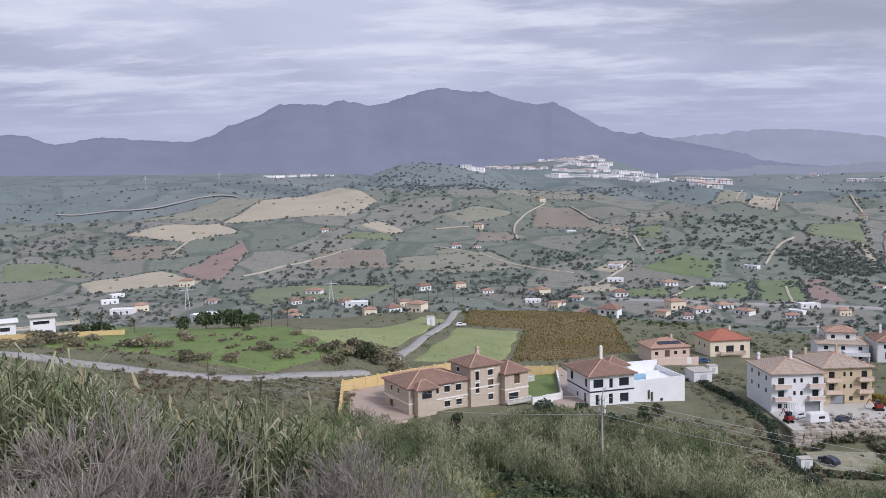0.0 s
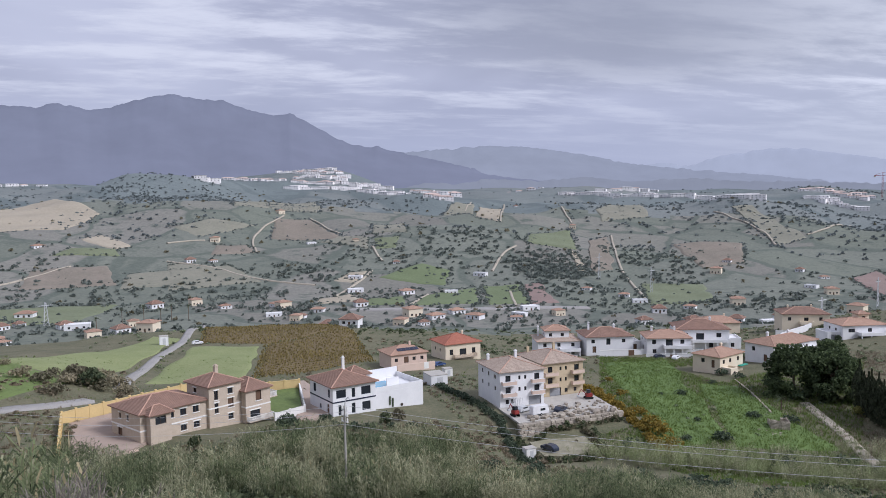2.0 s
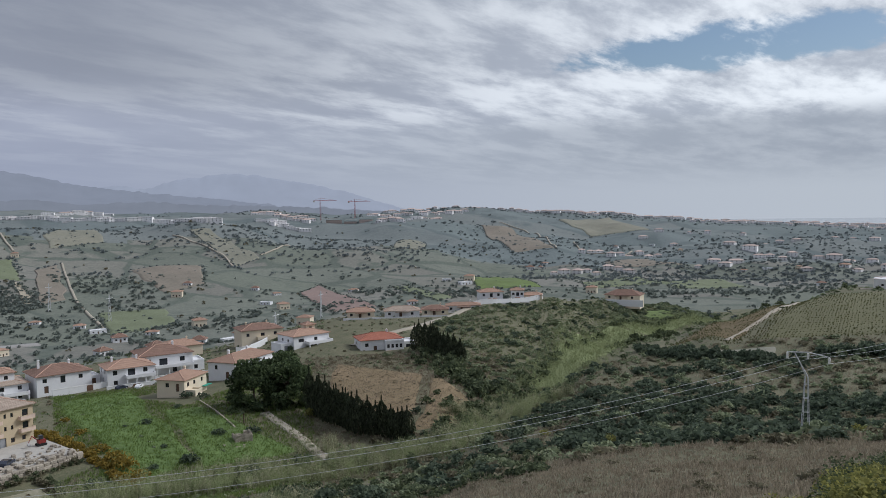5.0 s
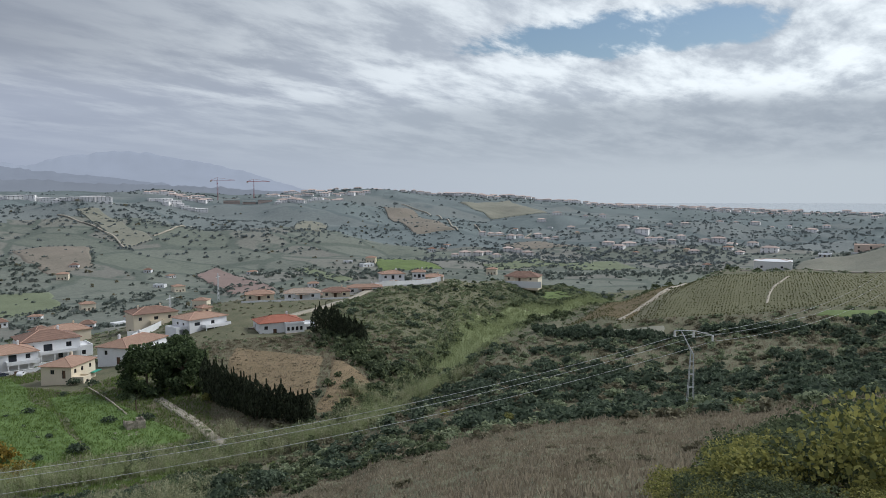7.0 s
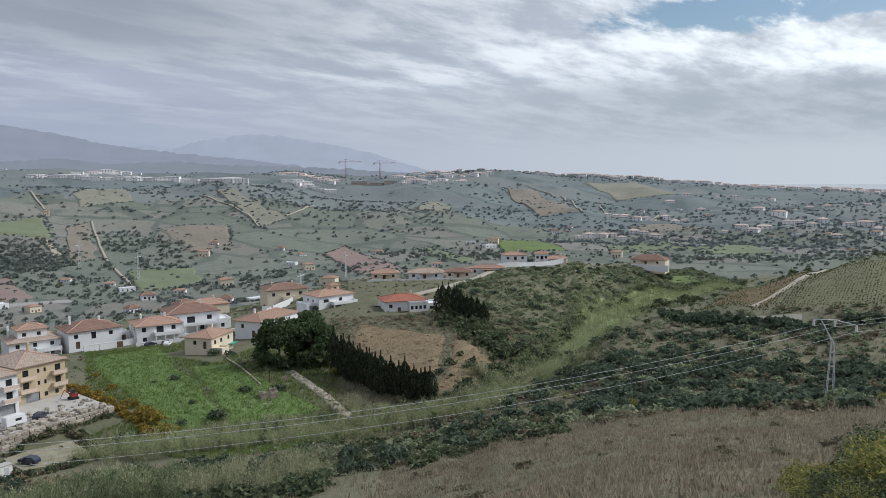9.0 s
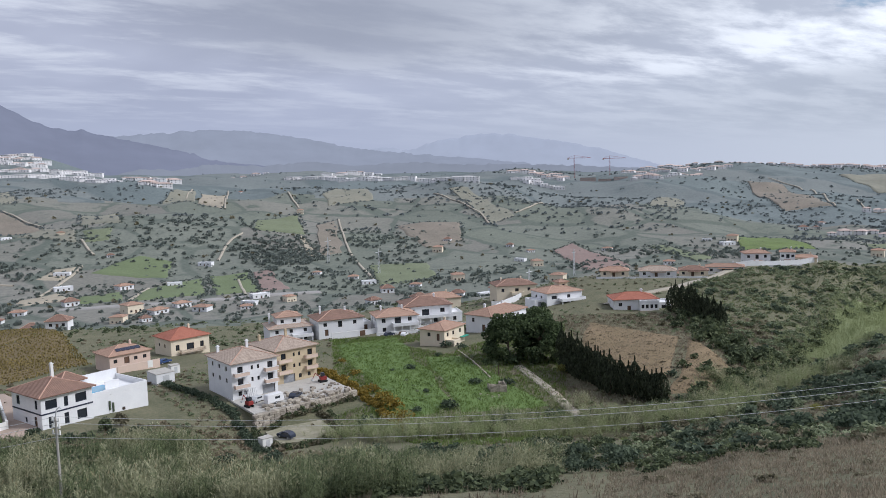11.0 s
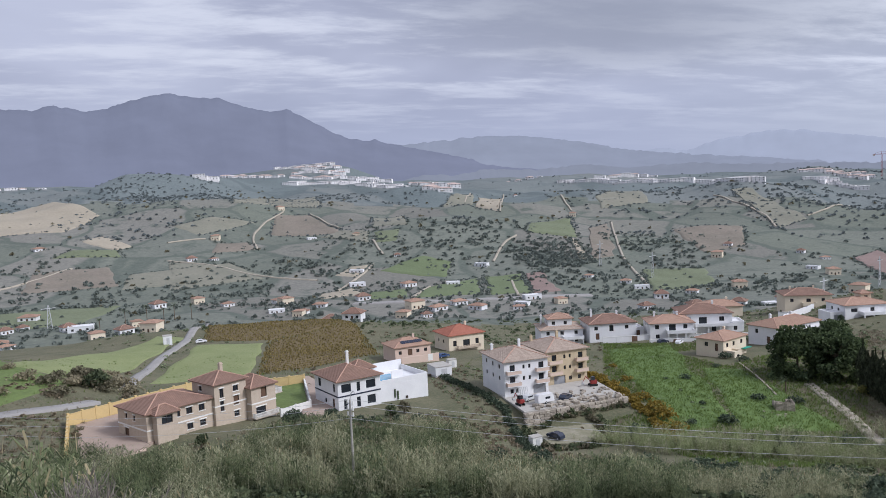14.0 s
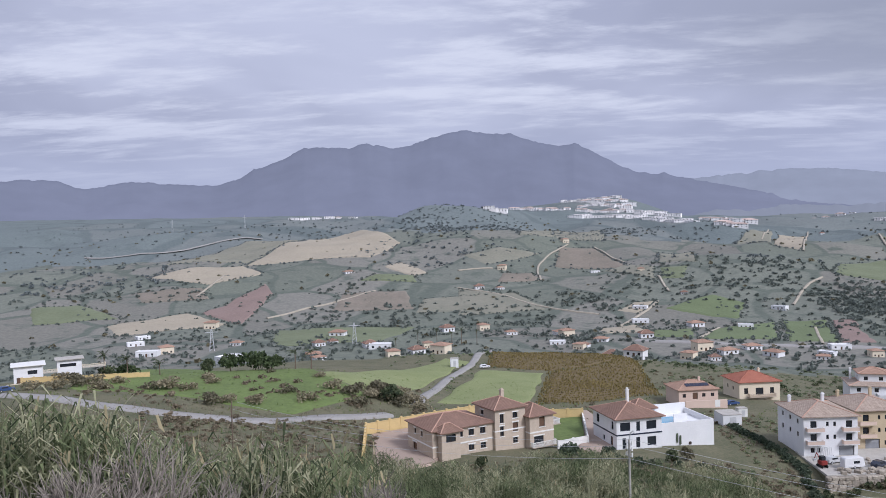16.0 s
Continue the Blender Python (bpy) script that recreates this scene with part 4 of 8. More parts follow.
def block(house, x, y, w, d, z0, z1, wall, roof=None, rise=1.8, openings=(), frame_mat="frame_dark", trim="", surrounds=False, over=0.5, foot=5.0):
    """One block of a house: walls down to a foot in the ground, openings (side, u, v, width, height, kind), and a roof.
    roof None: a flat roof with a parapet."""
    bm = bmesh.new()
    puts = {}
    for side in "flbr":
        ops = [o[1:5] for o in openings if o[0] == side]
        puts[side] = facade(bm, side, w, d, z0, z1, ops)
    if foot and z0 == 0:
        for c in (((0, 0), (w, 0)), ((w, 0), (w, d)), ((w, d), (0, d)), ((0, d), (0, 0))):
            bm.faces.new([bm.verts.new(p) for p in ((*c[0], -foot), (*c[1], -foot), (*c[1], 0), (*c[0], 0))])
    bm.faces.new([bm.verts.new(p) for p in ((0, 0, z1 - 0.02), (w, 0, z1 - 0.02), (w, d, z1 - 0.02), (0, d, z1 - 0.02))])
    if z0 > 0:
        bm.faces.new([bm.verts.new(p) for p in ((0, 0, z0), (w, 0, z0), (w, d, z0), (0, d, z0))])
    walls = part("wall", bm, wall, house)
    walls.location = (x, y, 0)
    for o in openings:
        window(puts[o[0]], o[1:5], walls, frame_mat, o[5] if len(o) > 5 else "window")
        if surrounds:
            u, v, ww, hh = o[1:5]
            for title, a0, b0, a1, b1 in (("window_sill", u - 0.15, v - 0.15, u + ww + 0.15, v), ("lintel", u - 0.2, v + hh, u + ww + 0.2, v + hh + 0.22)):
                part(title, side_box(puts[o[0]], a0, b0, a1, b1, -0.12, 0.05), "trim_white", walls)
    if roof:
        bm, caps = hip_roof(0, 0, w, d, z1 + 0.15, rise, over)
        r = part("roof", bm, roof, house)
        r.location = (x, y, 0)
        part("ridge_cap", caps, "ridge_tile" if roof != "roof_red" else "roof_red", r)
    else:
        bm = bmesh.new()
        for a in ((-0.05, -0.05, w + 0.05, 0.2), (-0.05, d - 0.2, w + 0.05, d + 0.05), (-0.05, 0.2, 0.2, d - 0.2), (w - 0.2, 0.2, w + 0.05, d - 0.2)):
            add_box(bm, a[0], a[1], z1 - 0.01, a[2], a[3], z1 + 0.5)
        part("parapet", bm, wall, house).location = (x, y, 0)
    if trim:
        bm = bmesh.new()
        zt = z0 + (z1 - z0) * 0.5
        for a in ((-0.06, -0.06, w + 0.06, 0.0), (-0.06, d, w + 0.06, d + 0.06), (-0.06, 0, 0, d), (w, 0, w + 0.06, d)):
            add_box(bm, a[0], a[1], zt - 0.14, a[2], a[3], zt + 0.14)
        part("string_course", bm, trim, house).location = (x, y, 0)
    return walls


def chimney(house, x, y, z, h=1.4, mat="trim_white", w=0.6):
    bm = box(x, y, z - 1.2, x + w, y + w, z + h)
    add_box(bm, x - 0.1, y - 0.1, z + h, x + w + 0.1, y + w + 0.1, z + h + 0.12)
    add_box(bm, x + 0.08, y + 0.08, z + h + 0.12, x + w - 0.08, y + w - 0.08, z + h + 0.4)
    part("chimney", bm, mat, house)


def balcony(house, x0, x1, y, z, mat, rail="trim_white", out=1.1, solid=False):
    slab = part("balcony", box(x0, y - out, z - 0.16, x1, y - 0.01, z), mat, house)
    if solid:
        part("parapet", box(x0, y - out, z + 0.004, x1, y - out + 0.14, z + 0.86), rail, slab)
        for s in (x0, x1 - 0.14):
            part("parapet", box(s, y - out + 0.144, z + 0.004, s + 0.14, y - 0.012, z + 0.86), rail, slab)
        part("coping", box(x0 - 0.05, y - out - 0.05, z + 0.864, x1 + 0.05, y - out + 0.19, z + 0.96), mat, slab)
        return
    bm = bmesh.new()
    add_box(bm, x0, y - out, z + 0.9, x1, y - out + 0.1, z + 1.0)
    for s in (x0, x1 - 0.1):
        add_box(bm, s, y - out + 0.1, z + 0.9, s + 0.1, y - 0.01, z + 1.0)
    k = 0
    while x0 + k * 0.22 < x1 - 0.08:
        add_box(bm, x0 + k * 0.22, y - out + 0.01, z, x0 + k * 0.22 + 0.09, y - out + 0.09, z + 0.9)
        k += 1
    for s in (x0, x1 - 0.1):
        for j in range(1, int(out / 0.22)):
            add_box(bm, s, y - out + j * 0.22, z, s + 0.09, y - out + j * 0.22 + 0.09, z + 0.9)
    part("balustrade", bm, rail, slab)


def site(x, y, turn, z=None):
    return pose(x, y, float(height(x, y)) if z is None else z, 0, 0, turn)


def grid_windows(side, length, floors, count, w=1.1, h=1.2, sill=1.0, storey=2.9):
    gap = length / count
    return [(side, gap * (k + 0.5) - w / 2, storey * f + sill, w, h) for f in floors for k in range(count)]


# the white and the beige apartment houses


def apartment_house(x, y, turn, z, wall, roof, label, rail, garage_u, garage_mat_kind):
    h = thing("apartment_house", site(x, y, turn, z), label, "house")
    ops = []
    for f in (1, 2):
        s = 2.9 * f
        ops += [("f", 1.5, s + 0.1, 1.4, 2.1, "opening"), ("f", 5.0, s + 1.0, 0.6, 1.0), ("f", 6.6, s + 1.0, 0.6, 1.0), ("f", 9.4, s + 0.1, 1.4, 2.1, "opening")]
        ops += [("l", 2.5, s + 1.0, 0.9, 1.1), ("l", 6.5, s + 1.0, 0.9, 1.1), ("l", 10.5, s + 1.0, 0.9, 1.1)]
    ops += [("f", garage_u, 0.05, 3.4, 2.3, "garage"), ("f", 1.5 if garage_u > 4 else 6.5, 0.9, 0.9, 1.1), ("f", 3.0 if garage_u > 4 else 9.2, 0.9, 0.9, 1.1)]
    block(h, 0, 0, 12, 14, 0, 8.9, wall, roof, 2.1, ops, over=0.6)
    # shallow bay between the balconies
    for f in (1, 2):
        for u0, u1 in ((0.4, 4.2), (8.4, 11.9)):
            balcony(h, u0, u1, 0, 2.9 * f, wall, rail, solid=True)
    chimney(h, 8.5, 9.5, 10.4, 1.5, wall)
    chimney(h, 1.6, 11.5, 9.6, 1.5, wall)
    return h


apartment_house(74.3, 177.0, 1, 46.6, "white_wall", "roof_mottled", "white three-storey apartment house with mottled tile roof", "pink_wall", 7.8, "garage")
apartment_house(88.6, 182.5, 3, 46.4, "beige_wall", "roof_mottled", "beige three-storey apartment house with brown garage door", "pink_wall", 2.0, "garage")

# the sandstone villa with its tower
h = thing("villa", site(-8.2, 169.0, 30, 49.2) @ Matrix.Scale(1.1, 4), "large sandstone villa with tiled hip roofs and a tower", "house")
w1 = [("f", u, 4.3, 1.3, 1.3) for u in (5.6, 8.2, 10.9)] + [("f", u, 1.3, 1.3, 1.2) for u in (8.2, 11.0)] + [("l", 3.0, 4.4, 0.7, 1.1), ("l", 6.0, 4.4, 0.7, 1.1), ("l", 2.4, 0.3, 1.6, 2.3, "door"), ("f", 2.2, 4.1, 2.1, 1.5)]
block(h, 0, 0, 14, 11, 0, 6.2, "stone_wall", "roof_brown", 1.9, w1, surrounds=True, trim="trim_white")
block(h, 1.2, -1.6, 4.2, 3.0, 0, 6.0, "stone_wall", "roof_brown", 1.4, [("f", 1.0, 4.1, 2.2, 1.5)])
w2 = [("f", 4.3, 6.6, 1.2, 1.2), ("f", 4.3, 3.8, 1.3, 1.9, "door"), ("f", 4.3, 1.4, 1.2, 1.2), ("f", 1.2, 5.9, 0.9, 1.9), ("f", 1.2, 3.2, 0.9, 2.1), ("l", 2.5, 7.0, 1.0, 1.0)]
block(h, 14.02, -0.8, 7.4, 8.0, 0, 8.7, "stone_wall", "roof_brown", 1.7, w2, surrounds=True, trim="trim_white")
w3 = [("f", 2.4, 4.3, 1.4, 2.1, "door"), ("f", 1.0, 0.6, 2.4, 1.9, "opening"), ("r", 1.5, 4.3, 1.4, 1.6)]
block(h, 21.44, -2.4, 6.0, 7.5, 0, 6.6, "stone_wall", "roof_brown", 1.9, w3, surrounds=True, trim="trim_white")
block(h, 3, 11.02, 9, 4.0, 0, 5.0, "stone_wall", "roof_brown", 1.2)
chimney(h, 18.8, 4.2, 9.7, 1.7, "stone_wall", 0.7)
balcony(h, 27.5, 30.0, 3.2, 4.0, "stone_wall", out=4.6)
balcony(h, 21.4, 27.4, -2.4, 0.5, "stone_wall", out=1.2)

# the white villa with the pool terrace
h = thing("villa", site(33.0, 178.0, 15, 48.4) @ Matrix.Diagonal((1.0, 1.0, 1.14, 1)), "white villa with dark window frames and brown hip roof", "house")
w1 = [("f", 0.9, 3.9, 2.5, 1.7, "opening"), ("f", 4.9, 3.7, 0.9, 1.9, "opening"), ("f", 7.4, 3.9, 2.5, 1.7, "opening"), ("f", 1.4, 0.4, 1.0, 2.1, "opening"), ("f", 4.8, 0.4, 1.0, 2.1, "opening"), ("f", 7.6, 0.6, 2.2, 1.8, "opening"),
      ("l", 2.0, 3.9, 1.4, 1.8), ("l", 5.4, 0.9, 0.9, 1.0), ("l", 9.4, 0.2, 1.2, 2.3, "door"), ("l", 10.0, 3.9, 1.0, 1.7)]
block(h, 0, 0, 11.2, 12.6, 0, 6.3, "white_wall", "roof_brown", 2.0, w1, "frame_blue", trim="frame_blue", over=0.7)
block(h, 7.6, 6.5, 5.6, 5.4, 0, 6.5, "white_wall", "roof_brown", 1.6, over=0.5)
chimney(h, 6.6, 8.0, 9.2, 1.3)
t = part("terrace", box(11.22, 1.0, -7.0, 25.2, 14.0, 3.4), "white_wall", h, "white rendered pool terrace")
bm = bmesh.new()
for a in ((11.3, 1.0, 25.2, 1.3, 4.5), (24.9, 1.3, 25.2, 13.7, 4.5), (11.3, 13.7, 25.2, 14.0, 5.6), (17.2, 5.0, 20.6, 5.25, 5.2)):
    add_box(bm, a[0], a[1], 3.41, a[2], a[3], a[4])
part("parapet", bm, "white_wall", t)
part("pool", box(13.4, 5.6, 3.405, 19.8, 10.6, 3.5), "pool_water", t, "blue swimming pool")
for u in (15.4, 16.2):
    part("wall_plant", box(u, 0.75, 0.6 - (u - 15) * 0.6, u + 0.45, 0.99, 2.5 - (u - 15) * 0.6, 0.08), "dark_leaf", t)
part("vent", box(18.6, 0.85, -0.3, 19.3, 0.99, 0.3, 0.1), "frame_dark", t)


def small_house(name, x, y, turn, z, w, d, hh, wall, roof, label, ops=(), rise=1.8, frame_mat="frame_dark", chim=True, over=0.5):
    h = thing(name, site(x, y, turn, z) @ Matrix.Scale(1.0 if y < 236 and x < 180 or x < 110 else 1.13, 4), label, "house")
    block(h, 0, 0, w, d, 0, hh, wall, roof, rise, ops, frame_mat, over=over)
    if chim:
        chimney(h, w * 0.7, d * 0.55, hh + rise * 0.75, 1.1, wall)
    return h


def veranda(h, x0, x1, out, z, wall, cols=3, railing=True):
    """A flat terrace on columns along the front, with a parapet on top."""
    deck = part("veranda", box(x0, -out, z - 0.22, x1, -0.02, z), wall, h)
    for k in range(cols):
        u = x0 + 0.15 + (x1 - x0 - 0.6) * k / (cols - 1)
        part("column", box(u, -out + 0.1, -2.5, u + 0.32, -out + 0.42, z - 0.225), wall, deck)
    if railing:
        part("parapet", box(x0, -out, z + 0.005, x1, -out + 0.18, z + 0.85), wall, deck)
        for u in (x0, x1 - 0.18):
            part("parapet", box(u, -out + 0.185, z + 0.005, u + 0.18, -0.03, z + 0.85), wall, deck)


def garden_wall(h, x0, x1, y, tall, mat="white_wall", gate=None):
    """A rendered wall in front of a house, with piers, a coping and perhaps a gate."""
    w = part("garden_wall", box(x0, y, -5, x1, y + 0.25, tall), mat, h)
    part("coping", box(x0 - 0.05, y - 0.06, tall + 0.003, x1 + 0.05, y + 0.31, tall + 0.1), "trim_white", w)
    n = max(2, int((x1 - x0) / 4))
    for k in range(n + 1):
        u = x0 + (x1 - x0 - 0.4) * k / n
        part("pier", box(u, y - 0.08, -5, u + 0.4, y - 0.004, tall + 0.3), mat, w)
    if gate is not None:
        part("gate", box(gate, y - 0.05, 0, gate + 2.2, y - 0.006, tall - 0.1), "wood_brown", w)


# the row of houses behind
h = small_house("house", 63.5, 240.0, 8, 44.0, 12.5, 10, 4.6, "pink_wall", "roof_orange", "pale pink house with solar panels on its roof", [("f", 1.2, 2.4, 1.1, 1.1), ("f", 4.4, 1.8, 1.6, 2.0, "door"), ("f", 7.4, 2.4, 1.1, 1.1), ("f", 10.2, 2.4, 1.1, 1.1)], 2.0)
slope_up = Matrix.Rotation(math.atan2(2.0, 5.5), 4, "X")
for k in range(5):
    bm = bmesh.new()
    add_box(bm, -0.7, 0, 0.10, 0.7, 1.7, 0.16, Matrix.Translation((3.6 + k * 1.5, 1.3, 5.4)) @ slope_up)
    part("solar_panel", bm, "solar_cell", h)
part("forecourt_wall", box(0.5, -4.0, -3.0, 13.5, -3.7, 2.2), "pink_wall", h, "salmon front wall with a white gate")
part("gate", box(9.6, -4.06, 0.1, 11.2, -4.01, 2.2), "trim_white", h)
h = small_house("house", 86.5, 254.0, 6, 42.3, 13.5, 12, 5.4, "cream_wall", "roof_red", "cream house with a bright red tile roof", [("f", 1.6, 1.7, 1.3, 1.9), ("f", 5.4, 1.2, 2.6, 2.4, "opening"), ("f", 10.2, 1.7, 1.3, 1.9), ("l", 3, 2.4, 0.9, 1.2), ("l", 7, 2.4, 0.9, 1.2)], 2.6, over=0.6)
balcony(h, 2.8, 11.5, 0, 0.9, "stone_wall", "stone_wall", 1.6)
h = small_house("house", 126.5, 264.5, -16, 37.9, 14, 12, 5.2, "white_wall", "roof_mottled", "white house with a raised square lantern storey", grid_windows("f", 14, (0, 1), 3, storey=2.5), 1.3)
block(h, 3.0, 3.0, 8.0, 7.0, 0, 8.3, "white_wall", "roof_orange", 1.4, [("f", 1.2, 6.4, 1.1, 1.1), ("f", 5.2, 6.4, 1.1, 1.1), ("l", 3.0, 6.5, 0.9, 0.9)])
veranda(h, 7.0, 13.8, 2.6, 2.4, "white_wall", 3)
garden_wall(h, -3.0, 12.0, -5.5, 1.4, "concrete")
chimney(h, 1.2, 8.4, 6.4, 2.4, "white_wall")
h = small_house("house", 142.5, 256.5, -14, 39.3, 15.5, 12, 5.6, "white_wall", "roof_brown", "white two-storey house with garden wall", [("f", 1.6, 3.6, 1.2, 1.2), ("f", 6.6, 3.0, 1.4, 2.1, "opening"), ("f", 11.8, 3.6, 1.2, 1.2), ("f", 2.0, 0.5, 1.2, 2.1, "door")], 2.2)
garden_wall(h, 3.0, 22.0, -4.0, 1.9, gate=12.4)
chimney(h, 2.4, 7.5, 7.2, 1.9, "white_wall")
block(h, 15.52, 2.0, 3.2, 7.0, 0, 3.0, "white_wall", None, openings=[("f", 0.8, 0.5, 1.2, 2.0, "door")])
h = small_house("house", 161.5, 246.0, -22, 39.5, 14, 11, 5.4, "white_wall", "roof_orange", "white two-storey house with orange tiles", [("f", 1.6, 3.6, 1.3, 1.4), ("f", 6.0, 2.9, 2.2, 2.2, "opening"), ("f", 10.6, 3.6, 1.3, 1.4), ("f", 1.8, 0.6, 1.2, 1.3), ("l", 2.4, 3.6, 1.1, 1.3), ("l", 7.0, 3.6, 1.1, 1.3), ("l", 4.6, 0.2, 1.3, 2.1, "door")], 1.9)
veranda(h, 5.0, 13.8, 2.6, 2.7, "white_wall", 4)
garden_wall(h, -1.5, 13.5, -6.0, 1.5, gate=6.0)
chimney(h, 2.6, 7.0, 6.4, 1.5, "white_wall")
h = small_house("house", 179.0, 252.5, -25, 38.9, 17, 13, 6.8, "white_wall", "roof_brown", "large white house with brown hip roof", [("f", 2.0, 4.2, 1.5, 1.5), ("f", 6.2, 3.3, 2.6, 2.3, "opening"), ("f", 12.8, 4.2, 1.6, 1.5), ("f", 10.4, 0.8, 1.4, 1.6), ("f", 2.6, 0.8, 1.4, 1.6)], 2.4)
veranda(h, 4.6, 16.8, 2.8, 3.1, "white_wall", 4)
block(h, 17.02, 1.5, 4.2, 8.0, 0, 3.2, "white_wall", None, openings=[("f", 0.8, 0.7, 1.2, 1.4)])
garden_wall(h, 2.0, 21.0, -6.5, 1.2)
h = small_house("house", 156.5, 199.0, 20, 42.2, 13, 9.5, 5.8, "cream_wall", "roof_orange", "cream house with brown framed windows", [("f", 1.6, 3.6, 1.2, 1.3), ("f", 5.2, 3.6, 1.2, 1.3), ("f", 9.6, 3.6, 1.2, 1.3), ("l", 3.0, 3.6, 1.2, 1.3), ("l", 6.6, 2.4, 1.1, 2.4, "door")], 1.7)
block(h, 0.6, -3.4, 4.0, 3.38, 0, 2.4, "cream_wall", None, openings=[("f", 1.4, 0.6, 1.2, 1.2)])
part("awning", box(9.5, -1.6, 2.0, 13.6, -0.3, 2.2, 0.04), "teal_sheet", h, "teal tarpaulin shelter")
h = small_house("house", 185.0, 208.0, 12, 41.6, 20, 10, 5.2, "white_wall", "roof_orange", "long white house with orange tile roof", [("f", 2.0, 3.0, 1.1, 1.4), ("f", 6.0, 0.8, 1.1, 1.4), ("f", 10.0, 3.0, 1.1, 1.4), ("f", 14.6, 3.0, 1.1, 1.4), ("f", 11.6, 0.2, 1.3, 2.1, "door"), ("l", 2.4, 3.0, 1.0, 1.3), ("l", 6.4, 0.4, 1.2, 2.1, "door")], 1.8)
block(h, 13.0, -2.8, 5.5, 2.78, 0, 2.6, "white_wall", None, openings=[("f", 1.0, 0.8, 1.2, 1.2), ("f", 3.4, 0.8, 1.2, 1.2)])
chimney(h, 4.4, 5.6, 6.6, 1.4, "white_wall")
h = small_house("house", 246.0, 272.0, -28, 38.0, 17, 12, 6.4, "cream_wall", "roof_brown", "cream two-storey house with arched porch", [("f", 2.0, 4.0, 1.2, 1.3), ("f", 7.6, 0.4, 2.2, 2.3, "opening"), ("f", 7.8, 3.9, 1.6, 1.3), ("f", 13.2, 4.0, 1.2, 1.3)], 2.0)
veranda(h, 6.0, 11.0, 2.2, 3.0, "cream_wall", 3)
garden_wall(h, -4.0, 18.0, -6.5, 1.3)
chimney(h, 3.4, 7.0, 7.4, 1.3, "cream_wall")
h = small_house("house", 225.0, 300.0, -20, 34.0, 16, 11, 4.0, "cream_wall", "roof_orange", "low house with broad brown roof", [("f", 3.0, 1.4, 1.2, 1.2)], 2.0)
h = small_house("house", 230.0, 224.0, -14, 42.4, 15, 11, 5.6, "white_wall", "roof_orange", "white house with lookout tower and orange roof", [("f", 2.0, 3.4, 2.2, 1.2), ("f", 8.6, 3.4, 1.4, 1.2), ("l", 3.0, 3.2, 1.0, 1.2), ("l", 6.6, 3.2, 1.0, 1.2)], 1.7)
block(h, 8.5, 5.0, 3.6, 3.6, 0, 8.4, "cream_wall", "roof_orange", 0.9, [("f", 1.2, 7.0, 1.2, 0.8)])
veranda(h, 4.6, 14.8, 3.0, 2.8, "white_wall", 4)
block(h, -4.2, 1.5, 4.18, 7.0, 0, 3.0, "white_wall", None, openings=[("f", 1.2, 0.6, 1.6, 2.0, "garage")])
garden_wall(h, 9.0, 24.0, -5.0, 1.3)
h = small_house("house", 238.0, 196.0, -38, 43.2, 15, 10, 4.4, "white_wall", "roof_red", "house with red roof and brick end", [("f", 1.6, 2.2, 1.2, 1.2), ("f", 4.6, 0.2, 1.2, 2.1, "door"), ("l", 3.0, 2.2, 1.1, 1.1)], 1.8)
block(h, 8.4, -2.6, 6.4, 2.58, 0, 3.9, "white_wall", None, openings=[("f", 0.4, 1.7, 0.9, 1.3), ("f", 1.9, 1.7, 0.9, 1.3), ("f", 3.4, 1.7, 0.9, 1.3), ("f", 4.9, 1.7, 0.9, 1.3)])
base = part("brick_base", box(8.3, -2.75, -4.5, 14.9, -2.605, 0.9), "pink_wall", h, "bare pinkish brick lower storey")
for u in (9.2, 12.4):
    part("window", box(u, -2.79, -1.4, u + 1.0, -2.752, -0.2), "glass", base)
block(h, 15.02, 0.5, 5.0, 7.5, 0, 2.6, "white_wall", None, openings=[("f", 1.4, 0.6, 1.8, 1.5, "opening")])

# ---- cottages in the valley, the hill town and the coast ----
GULLY = [(90, 152), (98, 140), (114, 132), (127, 125), (140, 116), (152, 108), (176, 108), (199, 105), (215, 99)]
WOODS = [(85, 710, 30, 22), (106, 682, 30, 20), (74, 539, 14, 12), (-37, 1257, 110, 120), (9, 1419, 110, 100), (-42, 949, 90, 80), (211, 743, 90, 80), (248, 725, 90, 80), (295, 753, 60, 40), (-258, 743, 25, 10), (-117, 760, 25, 14), (-341, 787, 60, 30), (-404, 826, 90, 60), (-387, 745, 60, 40), (329, 613, 50, 45), (305, 637, 50, 40), (287, 556, 40, 30), (-40, 648, 60, 30), (-87, 652, 60, 30), (-139, 632, 50, 24), (16, 642, 50, 26), (51, 620, 30, 20), (439, 646, 40, 40), (404, 578, 35, 30), (455, 690, 55, 60), (330, 655, 45, 110), (318, 628, 32, 60), (90, 1240, 150, 140), (-10, 1150, 140, 130), (-180, 1330, 200, 160), (240, 1180, 130, 120), (620, 900, 160, 150), (760, 860, 150, 140), (820, 720, 150, 130)]
WOODS_EAST = [(709, 650, 130, 120), (844, 632, 120, 90), (767, 785, 100, 60), (1150, 671, 90, 40), (994, 455, 80, 50), (878, 297, 60, 50), (939, 263, 60, 50), (983, 197, 80, 60), (882, 122, 60, 40), (1304, 142, 120, 60), (1159, 309, 150, 60), (410, 470, 30, 24), (354, 446, 22, 16), (622, 382, 24, 22), (493, 428, 35, 26), (745, 304, 40, 24), (996, 98, 120, 70), (1342, 10, 150, 60), (1405, 232, 150, 50)]
